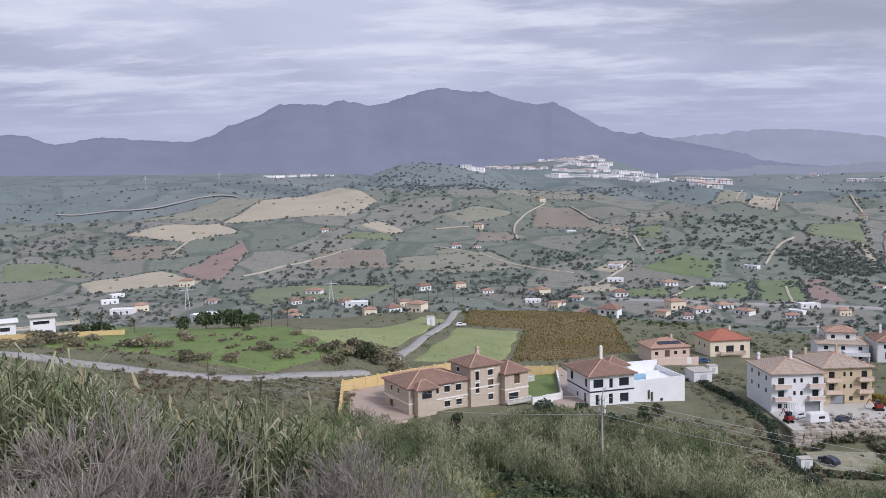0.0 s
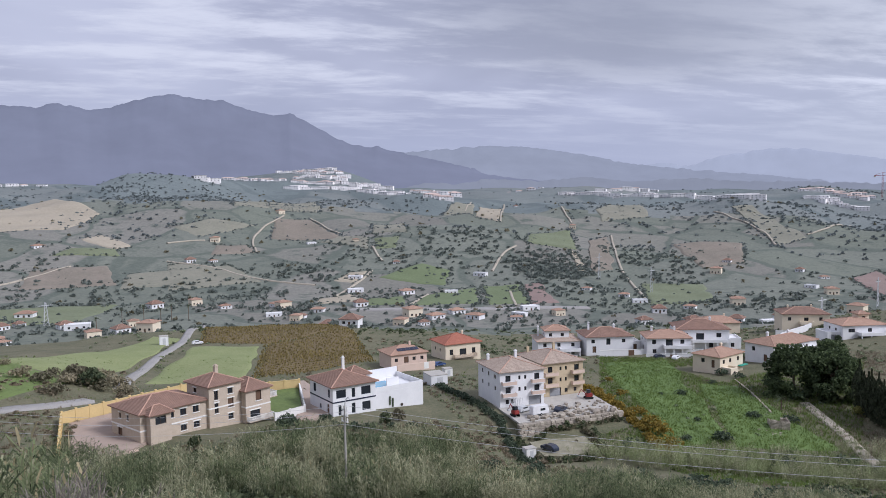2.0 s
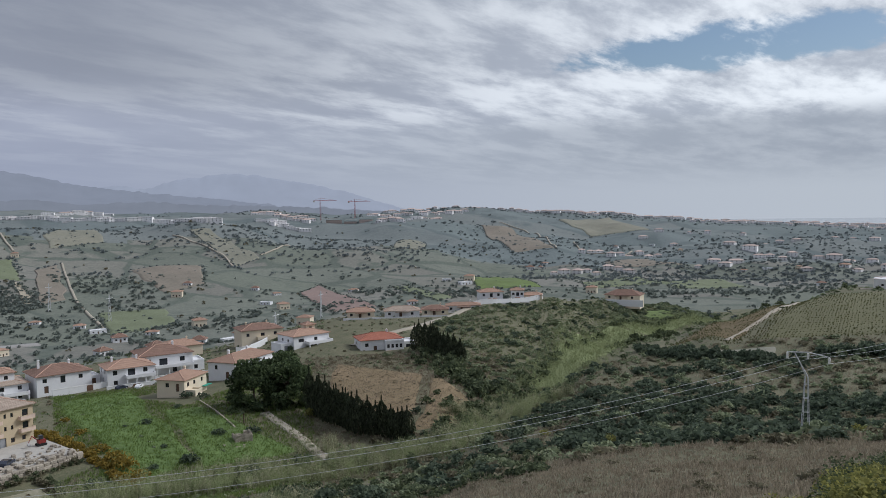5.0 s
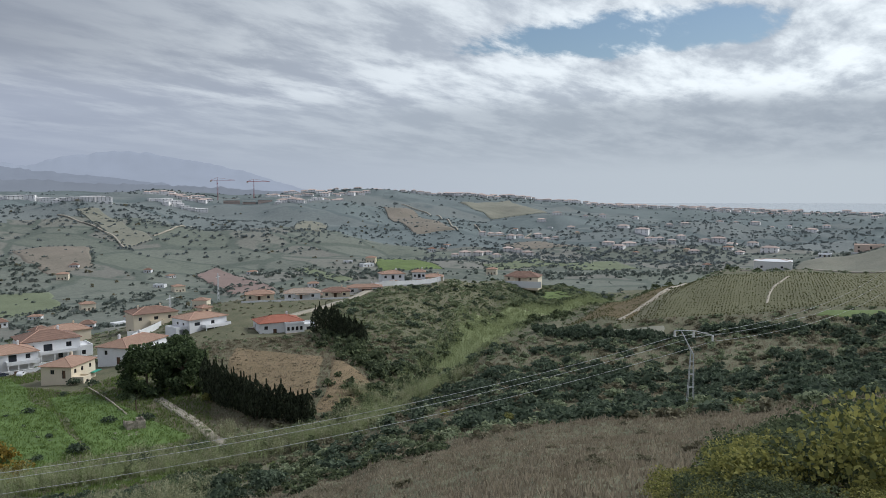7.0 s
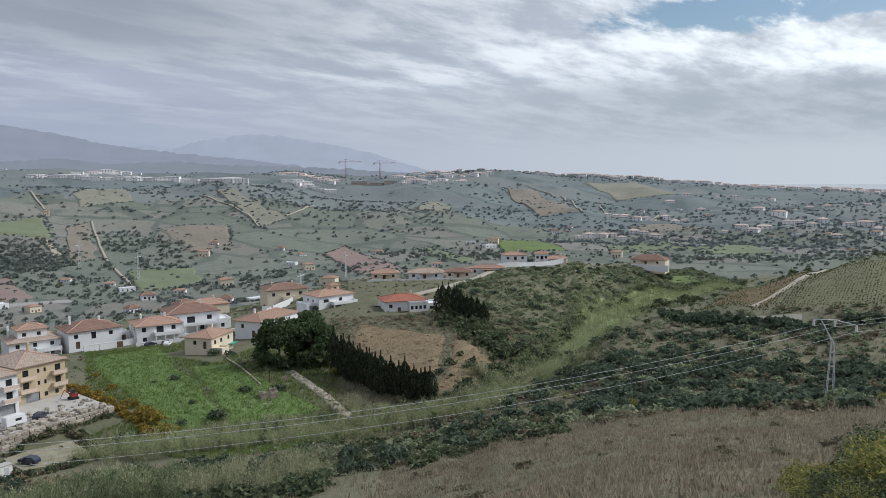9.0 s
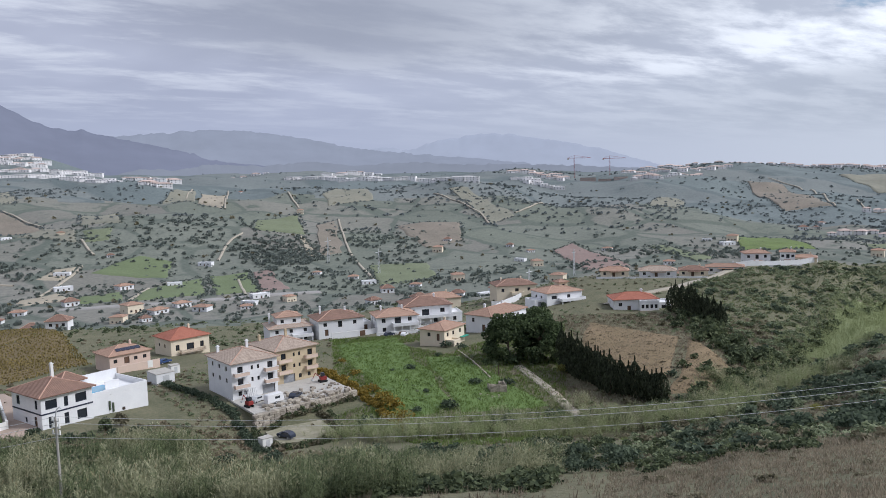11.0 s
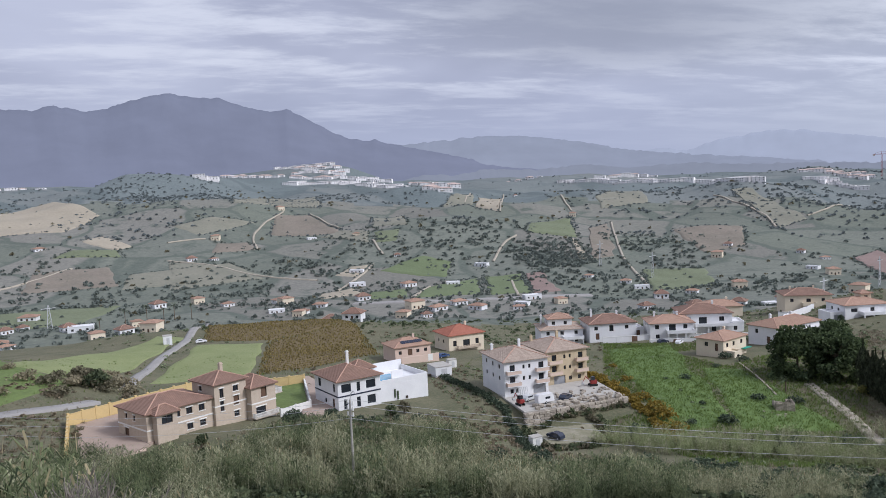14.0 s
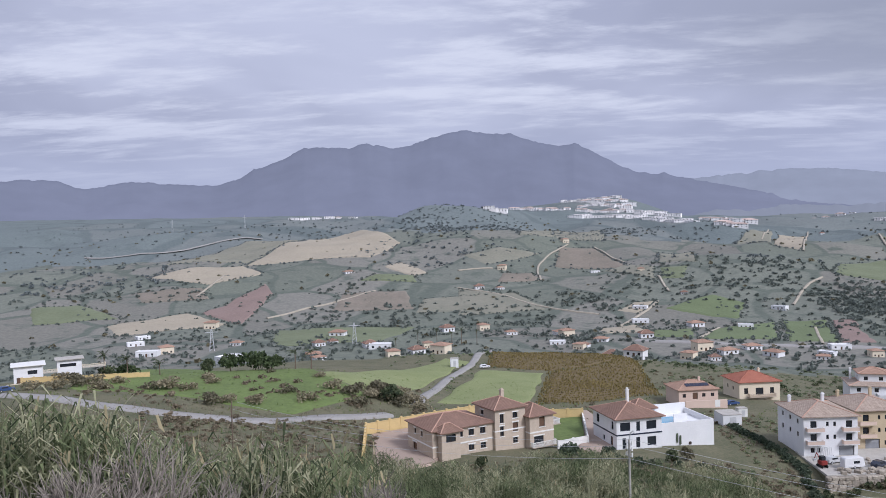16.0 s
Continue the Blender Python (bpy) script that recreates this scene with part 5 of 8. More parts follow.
COTTAGES = [(-99, 560), (-63, 498), (-23, 478), (-17, 574), (28, 559), (53, 510), (65, 490), (71, 361), (-126, 824), (130, 821), (34, 848), (9, 753), (30, 752), (127, 608), (170, 787), (186, 690), (164, 580), (196, 575), (120, 970), (-33, 471), (-94, 454), (-231, 528), (119, 445), (132, 431), (167, 451), (137, 656), (436, 825), (520, 1168)]
COTTAGES_EAST = [(310, 510), (301, 476), (447, 583), (491, 622), (522, 532), (475, 502), (457, 460), (525, 566), (589, 500), (478, 368), (451, 314), (876, 452), (962, 475), (660, 414), (695, 297), (288, 432), (318, 442), (677, 448), (686, 427), (938, 468), (989, 224), (987, 196), (994, 163), (823, 113), (1188, 461), (1337, 454), (1240, 373), (1819, 124), (1010, 119)]
PLOT_BUSHES = [(129, 180, 1.9), (124, 182, 1), (115, 145, 2.6), (107, 148, 1.6), (118, 158, 1.2), (132, 155, 2), (139, 150, 2.2), (156, 197, 2.4), (157, 191, 2), (131, 126, 2.6), (116, 127, 3.2), (94, 149, 2.8), (145, 188, 1.5)]
AUTUMN = [(106, 165, 1.8), (104, 157, 2.2), (103, 152, 2.4), (100, 144, 2.2), (113, 184, 1.3), (119, 201, 1)]
MEADOW_SHRUBS = [(-120, 213, 2.2), (-114, 214, 2.4), (-112, 222, 2.6), (-104, 219, 2.2), (-163, 368, 2.4), (-191, 447, 2), (-86, 222, 3), (-90, 221, 2), (-81, 224, 2), (-77, 235, 1.8), (-69, 207, 2.6), (-66, 211, 2), (-58, 211, 2.2), (-64, 252, 1.2), (-91, 337, 1), (-44, 214, 2.2), (-40, 229, 2.4), (-34, 225, 2.4), (-22, 228, 3.4), (-25, 233, 2.8), (-30, 214, 2.2), (-169, 466, 2.4), (-183, 443, 2.4)]


def cottage(label, w, d, hh, wall, roof, rise=1.5):
    h = thing("cottage", Matrix.Identity(4), label, "house", "cottages in the valley")
    block(h, 0, 0, w, d, 0, hh, wall, roof, rise, [("f", w * 0.15, 1.2, 1.3, 1.3), ("f", w * 0.45, 0.1, 1.2, 2.2, "door"), ("f", w * 0.72, 1.2, 1.3, 1.3), ("l", d * 0.4, 1.2, 1.1, 1.2)])
    return h


def bearing_turn(x, y, extra=0.0):
    """The turn by which a front faces back along the slope towards the hill."""
    return -math.degrees(math.atan2(x, y)) + extra


def copies(protos, places, seed, sizes=(0.62, 1.02), sink=0.3):
    rng = random.Random(seed)
    for k, p in enumerate(places):
        proto = protos[k % len(protos)] if k >= len(protos) else protos[k]
        z = float(height(p[0], p[1])) - sink
        m = pose(p[0], p[1], z, 0, 0, bearing_turn(p[0], p[1], rng.uniform(-35, 35)))
        s = rng.uniform(*sizes)
        if k < len(protos):
            proto.matrix_world = m
        else:
            proto.scale = (s, s, s)
            copy_thing(proto, m)
            proto.scale = (1, 1, 1)


valley = [cottage("white cottage with an orange tile roof", 11, 8, 3.2, "white_wall", "roof_orange"),
          cottage("low white farm building with a flat roof", 14, 7, 3.4, "white_wall", None),
          cottage("cream two-storey cottage with tile roof", 10, 9, 5.4, "cream_wall", "roof_orange"),
          cottage("white cottage with a brown roof", 9, 7, 3.4, "white_wall", "roof_brown", 2.2)]
rng = random.Random(17)
LANE_SIDE = []
while len(LANE_SIDE) < 40:
    b, r = rng.uniform(-24, 62), rng.uniform(425, 560) + max(0, rng.uniform(-200, 160))
    x, y = polar(b, r)
    if not any(bool(inside(np.array(x), np.array(y), [tuple(c) for c in quad])) for _, quad in FIELDS) and not 47 < b < 60 or r > 600 and b > 50:
        LANE_SIDE.append((x, y))
copies(valley, COTTAGES + COTTAGES_EAST + LANE_SIDE, 4)


def ridge_house(b, r, w, d, hh, wall, roof, label, rise=1.6, extra=0.0):
    """A house on the ridge road: windows, a door and a low terrace wall in front."""
    x, y = polar(b, r)
    h = thing("house", site(x, y, -b + extra), label, "house", "houses on the ridge")
    ops = [("f", w * 0.1, 1.1, 1.3, 1.3), ("f", w * 0.42, 0.1, 1.3, 2.2, "door"), ("f", w * 0.75, 1.1, 1.3, 1.3), ("l", d * 0.4, 1.1, 1.1, 1.2)]
    if hh > 5:
        ops += [("f", w * 0.1, 3.9, 1.3, 1.3), ("f", w * 0.42, 3.4, 1.5, 2.0, "opening"), ("f", w * 0.75, 3.9, 1.3, 1.3)]
    block(h, 0, 0, w, d, 0, hh, wall, roof, rise, ops)
    part("porch_roof", box(w * 0.3, -2.2, 2.6, w * 0.72, -0.02, 2.8, 0.04), roof or wall, h)
    for u in (0.32, 0.7):
        part("porch_post", box(w * u - 0.15, -2.1, -1, w * u + 0.15, -1.8, 2.59), wall, h)
    chimney(h, w * 0.7, d * 0.6, hh + (rise if roof else 0.4) * 0.7, 1.1, wall)
    part("terrace_wall", box(-2, -5.0, -3, w + 3, -4.75, 0.9), "white_wall", h)
    return h


ridge_house(49.6, 380, 13, 8, 3.0, "cream_wall", "roof_orange", "low cream house with a tile roof on the ridge")
ridge_house(52.3, 384, 17, 9, 3.0, "white_wall", "roof_mottled", "long white bungalow with a greyish tile roof", 1.9)
ridge_house(55.0, 384, 13, 9, 3.0, "cream_wall", "roof_brown", "low house with brown tiles on the ridge", 1.7)
ridge_house(56.8, 392, 17, 8, 3.2, "white_wall", "roof_orange", "white ridge house with a low orange roof", 1.2)
ridge_house(59.3, 412, 12, 9, 6.0, "white_wall", "roof_orange", "two-storey white house above a long wall", 1.5, 12)
ridge_house(61.5, 426, 7, 7, 6.4, "white_wall", "roof_orange", "small white tower house on the ridge", 1.3)
ridge_house(62.3, 432, 11, 8, 3.2, "cream_wall", "roof_orange", "low cream annexe with orange tiles", 1.3)
ridge_house(68.2, 487, 21, 12, 3.0, "cream_wall", "roof_brown", "broad villa with a large brown hip roof", 2.8, -14)
ridge_house(91.3, 700, 26, 12, 6.2, "pink_wall", None, "sand-coloured flat-roofed building on a far hill")
ridge_house(89.2, 690, 10, 8, 3.0, "white_wall", None, "white flat-roofed farmhouse on a far hill")
shed = thing("farm_shed", pose(*polar(85.3, 407), float(height(*polar(86.5, 405))) - 0.2, 0, 0, -88), "white metal farm shed on a vineyard hill", "shed")
block(shed, 0, 0, 17, 11, 0, 4.2, "trim_white", "car_white", 0.9, [("f", 3, 1.2, 1.0, 1.0), ("f", 12, 1.2, 1.0, 1.0)], over=0.15)
v = thing("villa", pose(-137, 233, float(height(-134, 236)) - 0.4, 0, 0, 30), "modern white villa with flat roofs and terrace", "house")
block(v, 0, 0, 8, 8, 0, 5.2, "white_wall", None, openings=[("f", 3.8, 3.2, 2.6, 1.2, "opening"), ("f", 0.8, 0.5, 1.2, 2.0, "door"), ("r", 3, 3.2, 1.6, 1.2)])
block(v, 12, 3, 7, 6, 0, 5.6, "white_wall", None, openings=[("f", 1.2, 0.5, 5.0, 1.3, "opening"), ("f", 0.8, 4.0, 4.6, 1.0, "opening")])
part("roof_canopy", box(11.4, 2.2, 6.15, 19.8, 9.6, 6.4, 0.05), "concrete", v, "pale brown projecting roof slab")
part("roof_canopy", box(-0.8, -0.8, 5.75, 8.8, 8.8, 5.95, 0.05), "trim_white", v)
balcony(v, 8.1, 12, 4, 3.0, "concrete", "cream_wall", 3)
balcony(v, 19.2, 26, 7, 3.2, "concrete", "cream_wall", 4)
part("terrace_wall", box(-2, -3.2, -3, 27, -2.9, 1.2), "cream_wall", v)


def town_block(name, label, w, d, hh, roof, floors, group):
    """A house of the far town: walls with window strips and a roof."""
    h = thing(name, Matrix.Identity(4), label, "house", group)
    bm = bmesh.new()
    add_box(bm, 0, 0, -6, w, d, hh)
    part("wall", bm, "town_white", h)
    bm, caps = hip_roof(0, 0, w, d, hh + 0.1, 1.8 if roof else 0.3, 0.6)
    caps.free()
    part("roof", bm, "town_tile" if roof else "town_white", h)
    for f in range(floors):
        n = max(2, int(w / 5))
        for k in range(n):
            u = w / n * (k + 0.5)
            part("window", box(u - 0.55, -0.06, f * 2.8 + 1.0, u + 0.55, 0.1, f * 2.8 + 2.2), "glass", h)
    return h


def settle(protos, places):
    """Copies of the houses at (bearing, distance, kind), each stood on the ground there; the first of each kind are the originals."""
    rng = random.Random(11)
    for k, (b, r, kind) in enumerate(places):
        x, y = polar(b, r)
        m = pose(x, y, float(height(x, y)) - 0.5, 0, 0, -b + rng.uniform(-22, 22))
        if k < len(protos):
            protos[k].matrix_world = m
            continue
        s = rng.uniform(0.75, 1.15)
        protos[kind].scale = (s, s, s)
        copy_thing(protos[kind], m)
        protos[kind].scale = (1, 1, 1)


hill_town = [town_block("town_house", "white flat-roofed town house on the hill", 13, 10, 5.6, False, 2, "hill town"), town_block("apartment_block", "white terraced apartment block", 22, 11, 5.8, False, 2, "hill town"),
             town_block("town_house", "pale pink-roofed town house", 17, 11, 5.2, True, 2, "hill town"), town_block("apartment_block", "long white holiday apartment block", 32, 12, 5.8, False, 2, "hill town")]
rng = random.Random(3)


def terrace_row(b0, r0, b1, r1, n, kinds, deep=14):
    """Places along a street from one bearing and distance to another, with the kinds of house that stand there."""
    return [(b0 + (b1 - b0) * (k + 0.5) / n + rng.uniform(-0.06, 0.06), r0 + (r1 - r0) * (k + 0.5) / n + rng.uniform(-deep, deep), rng.choice(kinds)) for k in range(n)]


HOUSE, BLOCK, TILED, LONG = range(4)
places = [(9.0, 1895, HOUSE), (9.5, 1890, BLOCK), (9.9, 1900, TILED), (11.2, 1800, LONG)]
places += terrace_row(1.2, 1490, 2.9, 1520, 4, (LONG, BLOCK, HOUSE), 6) + terrace_row(3.1, 1945, 4.5, 1905, 8, (BLOCK, TILED), 8)
places += terrace_row(4.4, 1895, 6.0, 1850, 9, (TILED, BLOCK), 14) + terrace_row(5.6, 1760, 7.2, 1690, 8, (TILED, TILED, HOUSE), 14) + terrace_row(6.9, 1945, 8.2, 1935, 6, (BLOCK, HOUSE), 8)
places += terrace_row(8.0, 1880, 11.2, 1860, 18, (HOUSE, BLOCK, TILED), 18) + terrace_row(8.6, 1935, 10.6, 1925, 12, (HOUSE, BLOCK), 10) + terrace_row(8.0, 1780, 11.4, 1750, 15, (HOUSE, TILED, BLOCK), 14)
places += terrace_row(7.2, 1620, 11.6, 1620, 9, (LONG,), 5) + terrace_row(7.8, 1690, 11.2, 1690, 10, (LONG, TILED, BLOCK), 10) + terrace_row(11.4, 1700, 14.6, 1640, 12, (BLOCK, LONG, HOUSE), 14)
places += terrace_row(11.7, 1640, 12.4, 1560, 3, (LONG, BLOCK), 8) + terrace_row(12.4, 1485, 13.4, 1480, 4, (LONG, BLOCK), 5) + terrace_row(13.6, 1445, 15.9, 1425, 7, (LONG, LONG, BLOCK), 6)
places += terrace_row(16.3, 1715, 18.0, 1705, 9, (TILED, TILED, HOUSE), 8) + terrace_row(17.8, 1370, 19.5, 1360, 8, (TILED, HOUSE), 10) + terrace_row(17.2, 1210, 18.9, 1200, 6, (TILED, HOUSE), 8)
places += terrace_row(-13, 1950, -8, 1960, 6, (TILED, BLOCK)) + terrace_row(21.5, 1700, 26, 1700, 6, (HOUSE, TILED), 40)
places += terrace_row(26.9, 1520, 30.6, 1490, 12, (LONG, LONG, BLOCK), 5) + terrace_row(30.8, 1345, 34.6, 1332, 11, (LONG, BLOCK), 5) + terrace_row(34.7, 1312, 37.0, 1320, 7, (LONG, BLOCK), 5) + terrace_row(37.2, 1140, 39.8, 1128, 6, (LONG,), 5)
places += terrace_row(29.5, 1705, 33.8, 1930, 12, (TILED, BLOCK, HOUSE), 8)
places += terrace_row(43.2, 1430, 46.7, 1400, 12, (HOUSE, BLOCK), 10) + terrace_row(51.6, 1402, 53.6, 1402, 7, (HOUSE, TILED), 8) + terrace_row(54.0, 1470, 56.2, 1660, 9, (HOUSE, TILED), 10)
settle(hill_town, places)
coast_town = [town_block("beach_house", "white two-storey seaside house with tiles", 11, 9, 5, True, 2, "coast town"), town_block("beach_apartments", "pale seaside apartment block", 17, 10, 5.6, True, 2, "coast town")]
places = [(43.0, 1600, 0), (44.0, 1600, 1)]
places += terrace_row(43.0, 1640, 47, 1560, 16, (0, 1), 40) + terrace_row(44.6, 1560, 46.8, 1480, 10, (0, 1), 20) + terrace_row(51, 1640, 58, 1760, 26, (0, 1), 50)
places += terrace_row(52, 1850, 64, 2010, 26, (0, 1), 40) + terrace_row(64, 2010, 70, 2090, 26, (0, 1), 30) + terrace_row(66, 2060, 78, 2180, 46, (0, 1), 60)
places += terrace_row(76, 2180, 88, 2280, 46, (0, 1), 50) + terrace_row(80, 2080, 96, 2200, 40, (0, 1), 90)
places += terrace_row(66, 1150, 72, 1250, 9, (0,), 60) + terrace_row(74, 1050, 86, 1100, 16, (0, 1), 120) + terrace_row(70, 1450, 90, 1600, 18, (0, 1), 150) + terrace_row(64, 900, 70, 1000, 8, (0,), 60)
settle(coast_town, places)


def crane(x, y, h, turn):
    c = thing("tower_crane", pose(x, y, float(height(x, y)), 0, 0, turn), "tall lattice tower crane over a building site", "crane", "tower cranes")
    part("mast", tube(((-0.9, 0, 0), (-0.9, 0, h), 0.3, 0.3), ((0.9, 0, 0), (0.9, 0, h), 0.3, 0.3), *[((-0.9, 0, k), (0.9, 0, k + 3), 0.16, 0.16) for k in range(0, int(h) - 3, 6)], n=4), "red_paint", c)
    part("jib", tube(((-14, 0, h), (34, 0, h), 0.4, 0.3), ((0, 0, h + 5), (34, 0, h), 0.16, 0.16), ((0, 0, h), (0, 0, h + 5), 0.4, 0.3), ((0, 0, h + 5), (-14, 0, h), 0.16, 0.16), n=4), "red_paint", c)
    part("counterweight", box(-14, -0.8, h - 3, -11, 0.8, h - 0.2), "concrete", c)


for b, r, h in ((47.84, 1560, 38), (50.29, 1600, 33)):
    crane(r * math.sin(radians(b)), r * math.cos(radians(b)), h, -b + 20)

site_block = thing("building_site", pose(*polar(48.2, 1500), float(height(*polar(49.2, 1490))) - 2, 0, 0, -49), "unfinished pinkish brick blocks below tower cranes", "building")
for k, (x, w, n) in enumerate(((0, 30, 4), (34, 24, 3), (62, 26, 4))):
    for f in range(n):
        part("floor_slab", box(x, 0, f * 3.2 + 2.8, x + w, 14, f * 3.2 + 3.15), "concrete", site_block)
        if f < n - 1:
            part("brick_infill", box(x + 0.4, 0.5, f * 3.2 + (0 if f else -5), x + w - 0.4, 13.5, f * 3.2 + 2.79), "town_tile", site_block)

# ---- plants ----


def orient(rng, n, flat=0.0):
    """Random unit frames (u, v) for n small blades."""
    a = rng.normal(size=(n, 3))
    a[:, 2] *= 1 - flat
    a /= np.linalg.norm(a, axis=1)[:, None]
    b = rng.normal(size=(n, 3))
    b -= a * (a * b).sum(1)[:, None]
    b /= np.linalg.norm(b, axis=1)[:, None]
    return a, b


def quads(centre, u, v):
    """Quads round centres, spanned by the half-edges u and v."""
    n = len(centre)
    verts = np.stack([centre - u - v, centre + u - v * 0.3, centre + u * 0.6 + v, centre - u * 0.7 + v], 1).reshape(-1, 3)
    return verts, np.arange(4 * n).reshape(n, 4)


def leaf_dome(seed, n, leaf, lumps=9, width=1.0, tall=0.9, base=0.0):
    """A bush or crown about 1 m in radius: leaves on the outside of many lumps of different size."""
    rng = np.random.default_rng(seed)
    c = rng.normal(size=(lumps, 3))
    c /= np.linalg.norm(c, axis=1)[:, None]
    c[:, 2] = np.abs(c[:, 2])
    c *= (0.62 * rng.uniform(0.5, 1.05, lumps))[:, None] * np.array([width, width, tall])
    size = rng.uniform(0.26, 0.5, lumps)
    k = rng.integers(0, lumps, n)
    d = rng.normal(size=(n, 3))
    d /= np.linalg.norm(d, axis=1)[:, None]
    d[:, 2] = np.where(d[:, 2] < -0.3, -d[:, 2], d[:, 2])
    p = c[k] + d * (size[k] * rng.uniform(0.72, 1.12, n) ** 0.6)[:, None]
    p[:, 2] = np.maximum(p[:, 2] + base + 0.15, 0.02)
    u, v = orient(rng, n)
    s = leaf * rng.uniform(0.55, 1.35, n)[:, None]
    return quads(p, u * s, v * s * 0.75)


def cane_clump(seed, stems, leaves, blade):
    """Giant cane: stems with long drooping leaf blades, about 4 m tall."""
    rng = np.random.default_rng(seed)
    V, F, off = [], [], 0
    for _ in range(stems):
        x, y = rng.normal(0, 0.55, 2)
        lean = rng.normal(0, 0.09, 2)
        tall = rng.uniform(2.6, 4.4)
        top = np.array([x + lean[0] * tall, y + lean[1] * tall, tall])
        foot = np.array([x, y, 0])
        side = np.array([0.02, 0.01, 0])
        V.append(np.stack([foot - side, foot + side, top + side * 0.5, top - side * 0.5]))
        F.append(np.array([[0, 1, 2, 3]]) + off)
        off += 4
        h = rng.uniform(0.3, 1.0, leaves)
        a = rng.uniform(0, 2 * math.pi, leaves)
        root = foot + (top - foot) * h[:, None]
        out = np.stack([np.cos(a), np.sin(a), rng.uniform(0.2, 0.9, leaves)], -1) * (blade * rng.uniform(0.6, 1.2, leaves))[:, None]
        tip = root + out + np.stack([0.5 * out[:, 0], 0.5 * out[:, 1], -0.75 * np.abs(out[:, 2])], -1)
        across = np.stack([-np.sin(a), np.cos(a), np.zeros(leaves)], -1) * blade * 0.06
        mid = root + out
        V.append(np.stack([root - across * 0.4, root + across * 0.4, mid + across, mid - across], 1).reshape(-1, 3))
        F.append(np.arange(4 * leaves).reshape(-1, 4) + off)
        off += 4 * leaves
        V.append(np.stack([mid - across, mid + across, tip + across * 0.15, tip - across * 0.15], 1).reshape(-1, 3))
        F.append(np.arange(4 * leaves).reshape(-1, 4) + off)
        off += 4 * leaves
    return np.concatenate(V), np.concatenate(F)


def plumes(seed, n):
    """Feathery seed heads at the height of a cane's top."""
    rng = np.random.default_rng(seed)
    p = np.stack([rng.normal(0, 0.7, n), rng.normal(0, 0.7, n), rng.uniform(3.4, 4.7, n)], -1)
    a = rng.uniform(0, math.pi, n)
    u = np.stack([np.cos(a), np.sin(a), np.zeros(n)], -1) * 0.045
    v = np.stack([rng.normal(0, 0.06, n), rng.normal(0, 0.06, n), np.full(n, 0.22)], -1)
    return quads(p, u, v)


def tuft(seed, blades, tall):
    rng = np.random.default_rng(seed)
    p = np.stack([rng.normal(0, 0.22, blades), rng.normal(0, 0.22, blades), np.zeros(blades)], -1)
    lean = np.stack([rng.normal(0, 0.3, blades), rng.normal(0, 0.3, blades), np.ones(blades)], -1) * (tall * rng.uniform(0.5, 1.1, blades))[:, None]
    a = rng.uniform(0, math.pi, blades)
    u = np.stack([np.cos(a), np.sin(a), np.zeros(blades)], -1) * 0.045
    verts = np.stack([p - u, p + u, p + lean + u * 0.3, p + lean - u * 0.3], 1).reshape(-1, 3)
    return verts, np.arange(4 * blades).reshape(-1, 4)


def twig_shrub(seed, tall=1.0, levels=4):
    """A leafless shrub: stems that fork again and again, as thin three-sided bars."""
    rng = np.random.default_rng(seed)
    V, F = [], []
    todo = [(np.array([rng.normal(0, 0.05), rng.normal(0, 0.05), 0.0]), np.array([rng.normal(0, 0.55), rng.normal(0, 0.55), 1.0]), 0.34 * tall, 0.011 * tall, 0) for _ in range(9)]
    while todo:
        p, d, l, r, k = todo.pop()
        d = d / np.linalg.norm(d)
        q = p + d * l * rng.uniform(0.7, 1.2)
        e = np.cross(d, (0.3, 0.9, 0.2))
        e /= np.linalg.norm(e)
        g = np.cross(d, e)
        n = len(V) * 6
        ring = [(-0.5, -0.29), (0.5, -0.29), (0, 0.58)]
        V.append(np.array([p + (e * a + g * b) * 2 * r for a, b in ring] + [q + (e * a + g * b) * 1.3 * r for a, b in ring]))
        F += [(n, n + 1, n + 4, n + 3), (n + 1, n + 2, n + 5, n + 4), (n + 2, n, n + 3, n + 5)]
        if k < levels:
            for _ in range(3 if k else 2):
                todo.append((p + (q - p) * rng.uniform(0.55, 1.0), d + rng.normal(0, 0.42, 3) + (0, 0, 0.12), l * 0.72, r * 0.66, k + 1))
    return np.concatenate(V), np.array(F)


def scatter(name, protos, places, mat, label, category, sink=0.1):
    """Many plants as one mesh: places are rows of x, y, size and stretch upwards."""
    places = np.asarray(places, float)
    rng = np.random.default_rng(len(places))
    z = height(places[:, 0], places[:, 1]) - sink
    turn = rng.uniform(0, 2 * math.pi, len(places))
    pick = rng.integers(0, len(protos), len(places))
    V, F, off = [], [], 0
    for i, (v, f) in enumerate(protos):
        m = pick == i
        if not m.any():
            continue
        c, s = np.cos(turn[m])[:, None], np.sin(turn[m])[:, None]
        size = places[m, 2][:, None]
        x = (v[:, 0] * c - v[:, 1] * s) * size + places[m, 0][:, None]
        y = (v[:, 0] * s + v[:, 1] * c) * size + places[m, 1][:, None]
        zz = v[:, 2] * size * places[m, 3][:, None] + z[m][:, None]
        V.append(np.stack([x, y, zz], -1).reshape(-1, 3))
        F.append((f[None] + (np.arange(m.sum()) * len(v))[:, None, None]).reshape(-1, f.shape[1]) + off)
        off += m.sum() * len(v)
    return tagged(mesh_object(name, np.concatenate(V), np.concatenate(F), mat), label, category, kind="stuff")


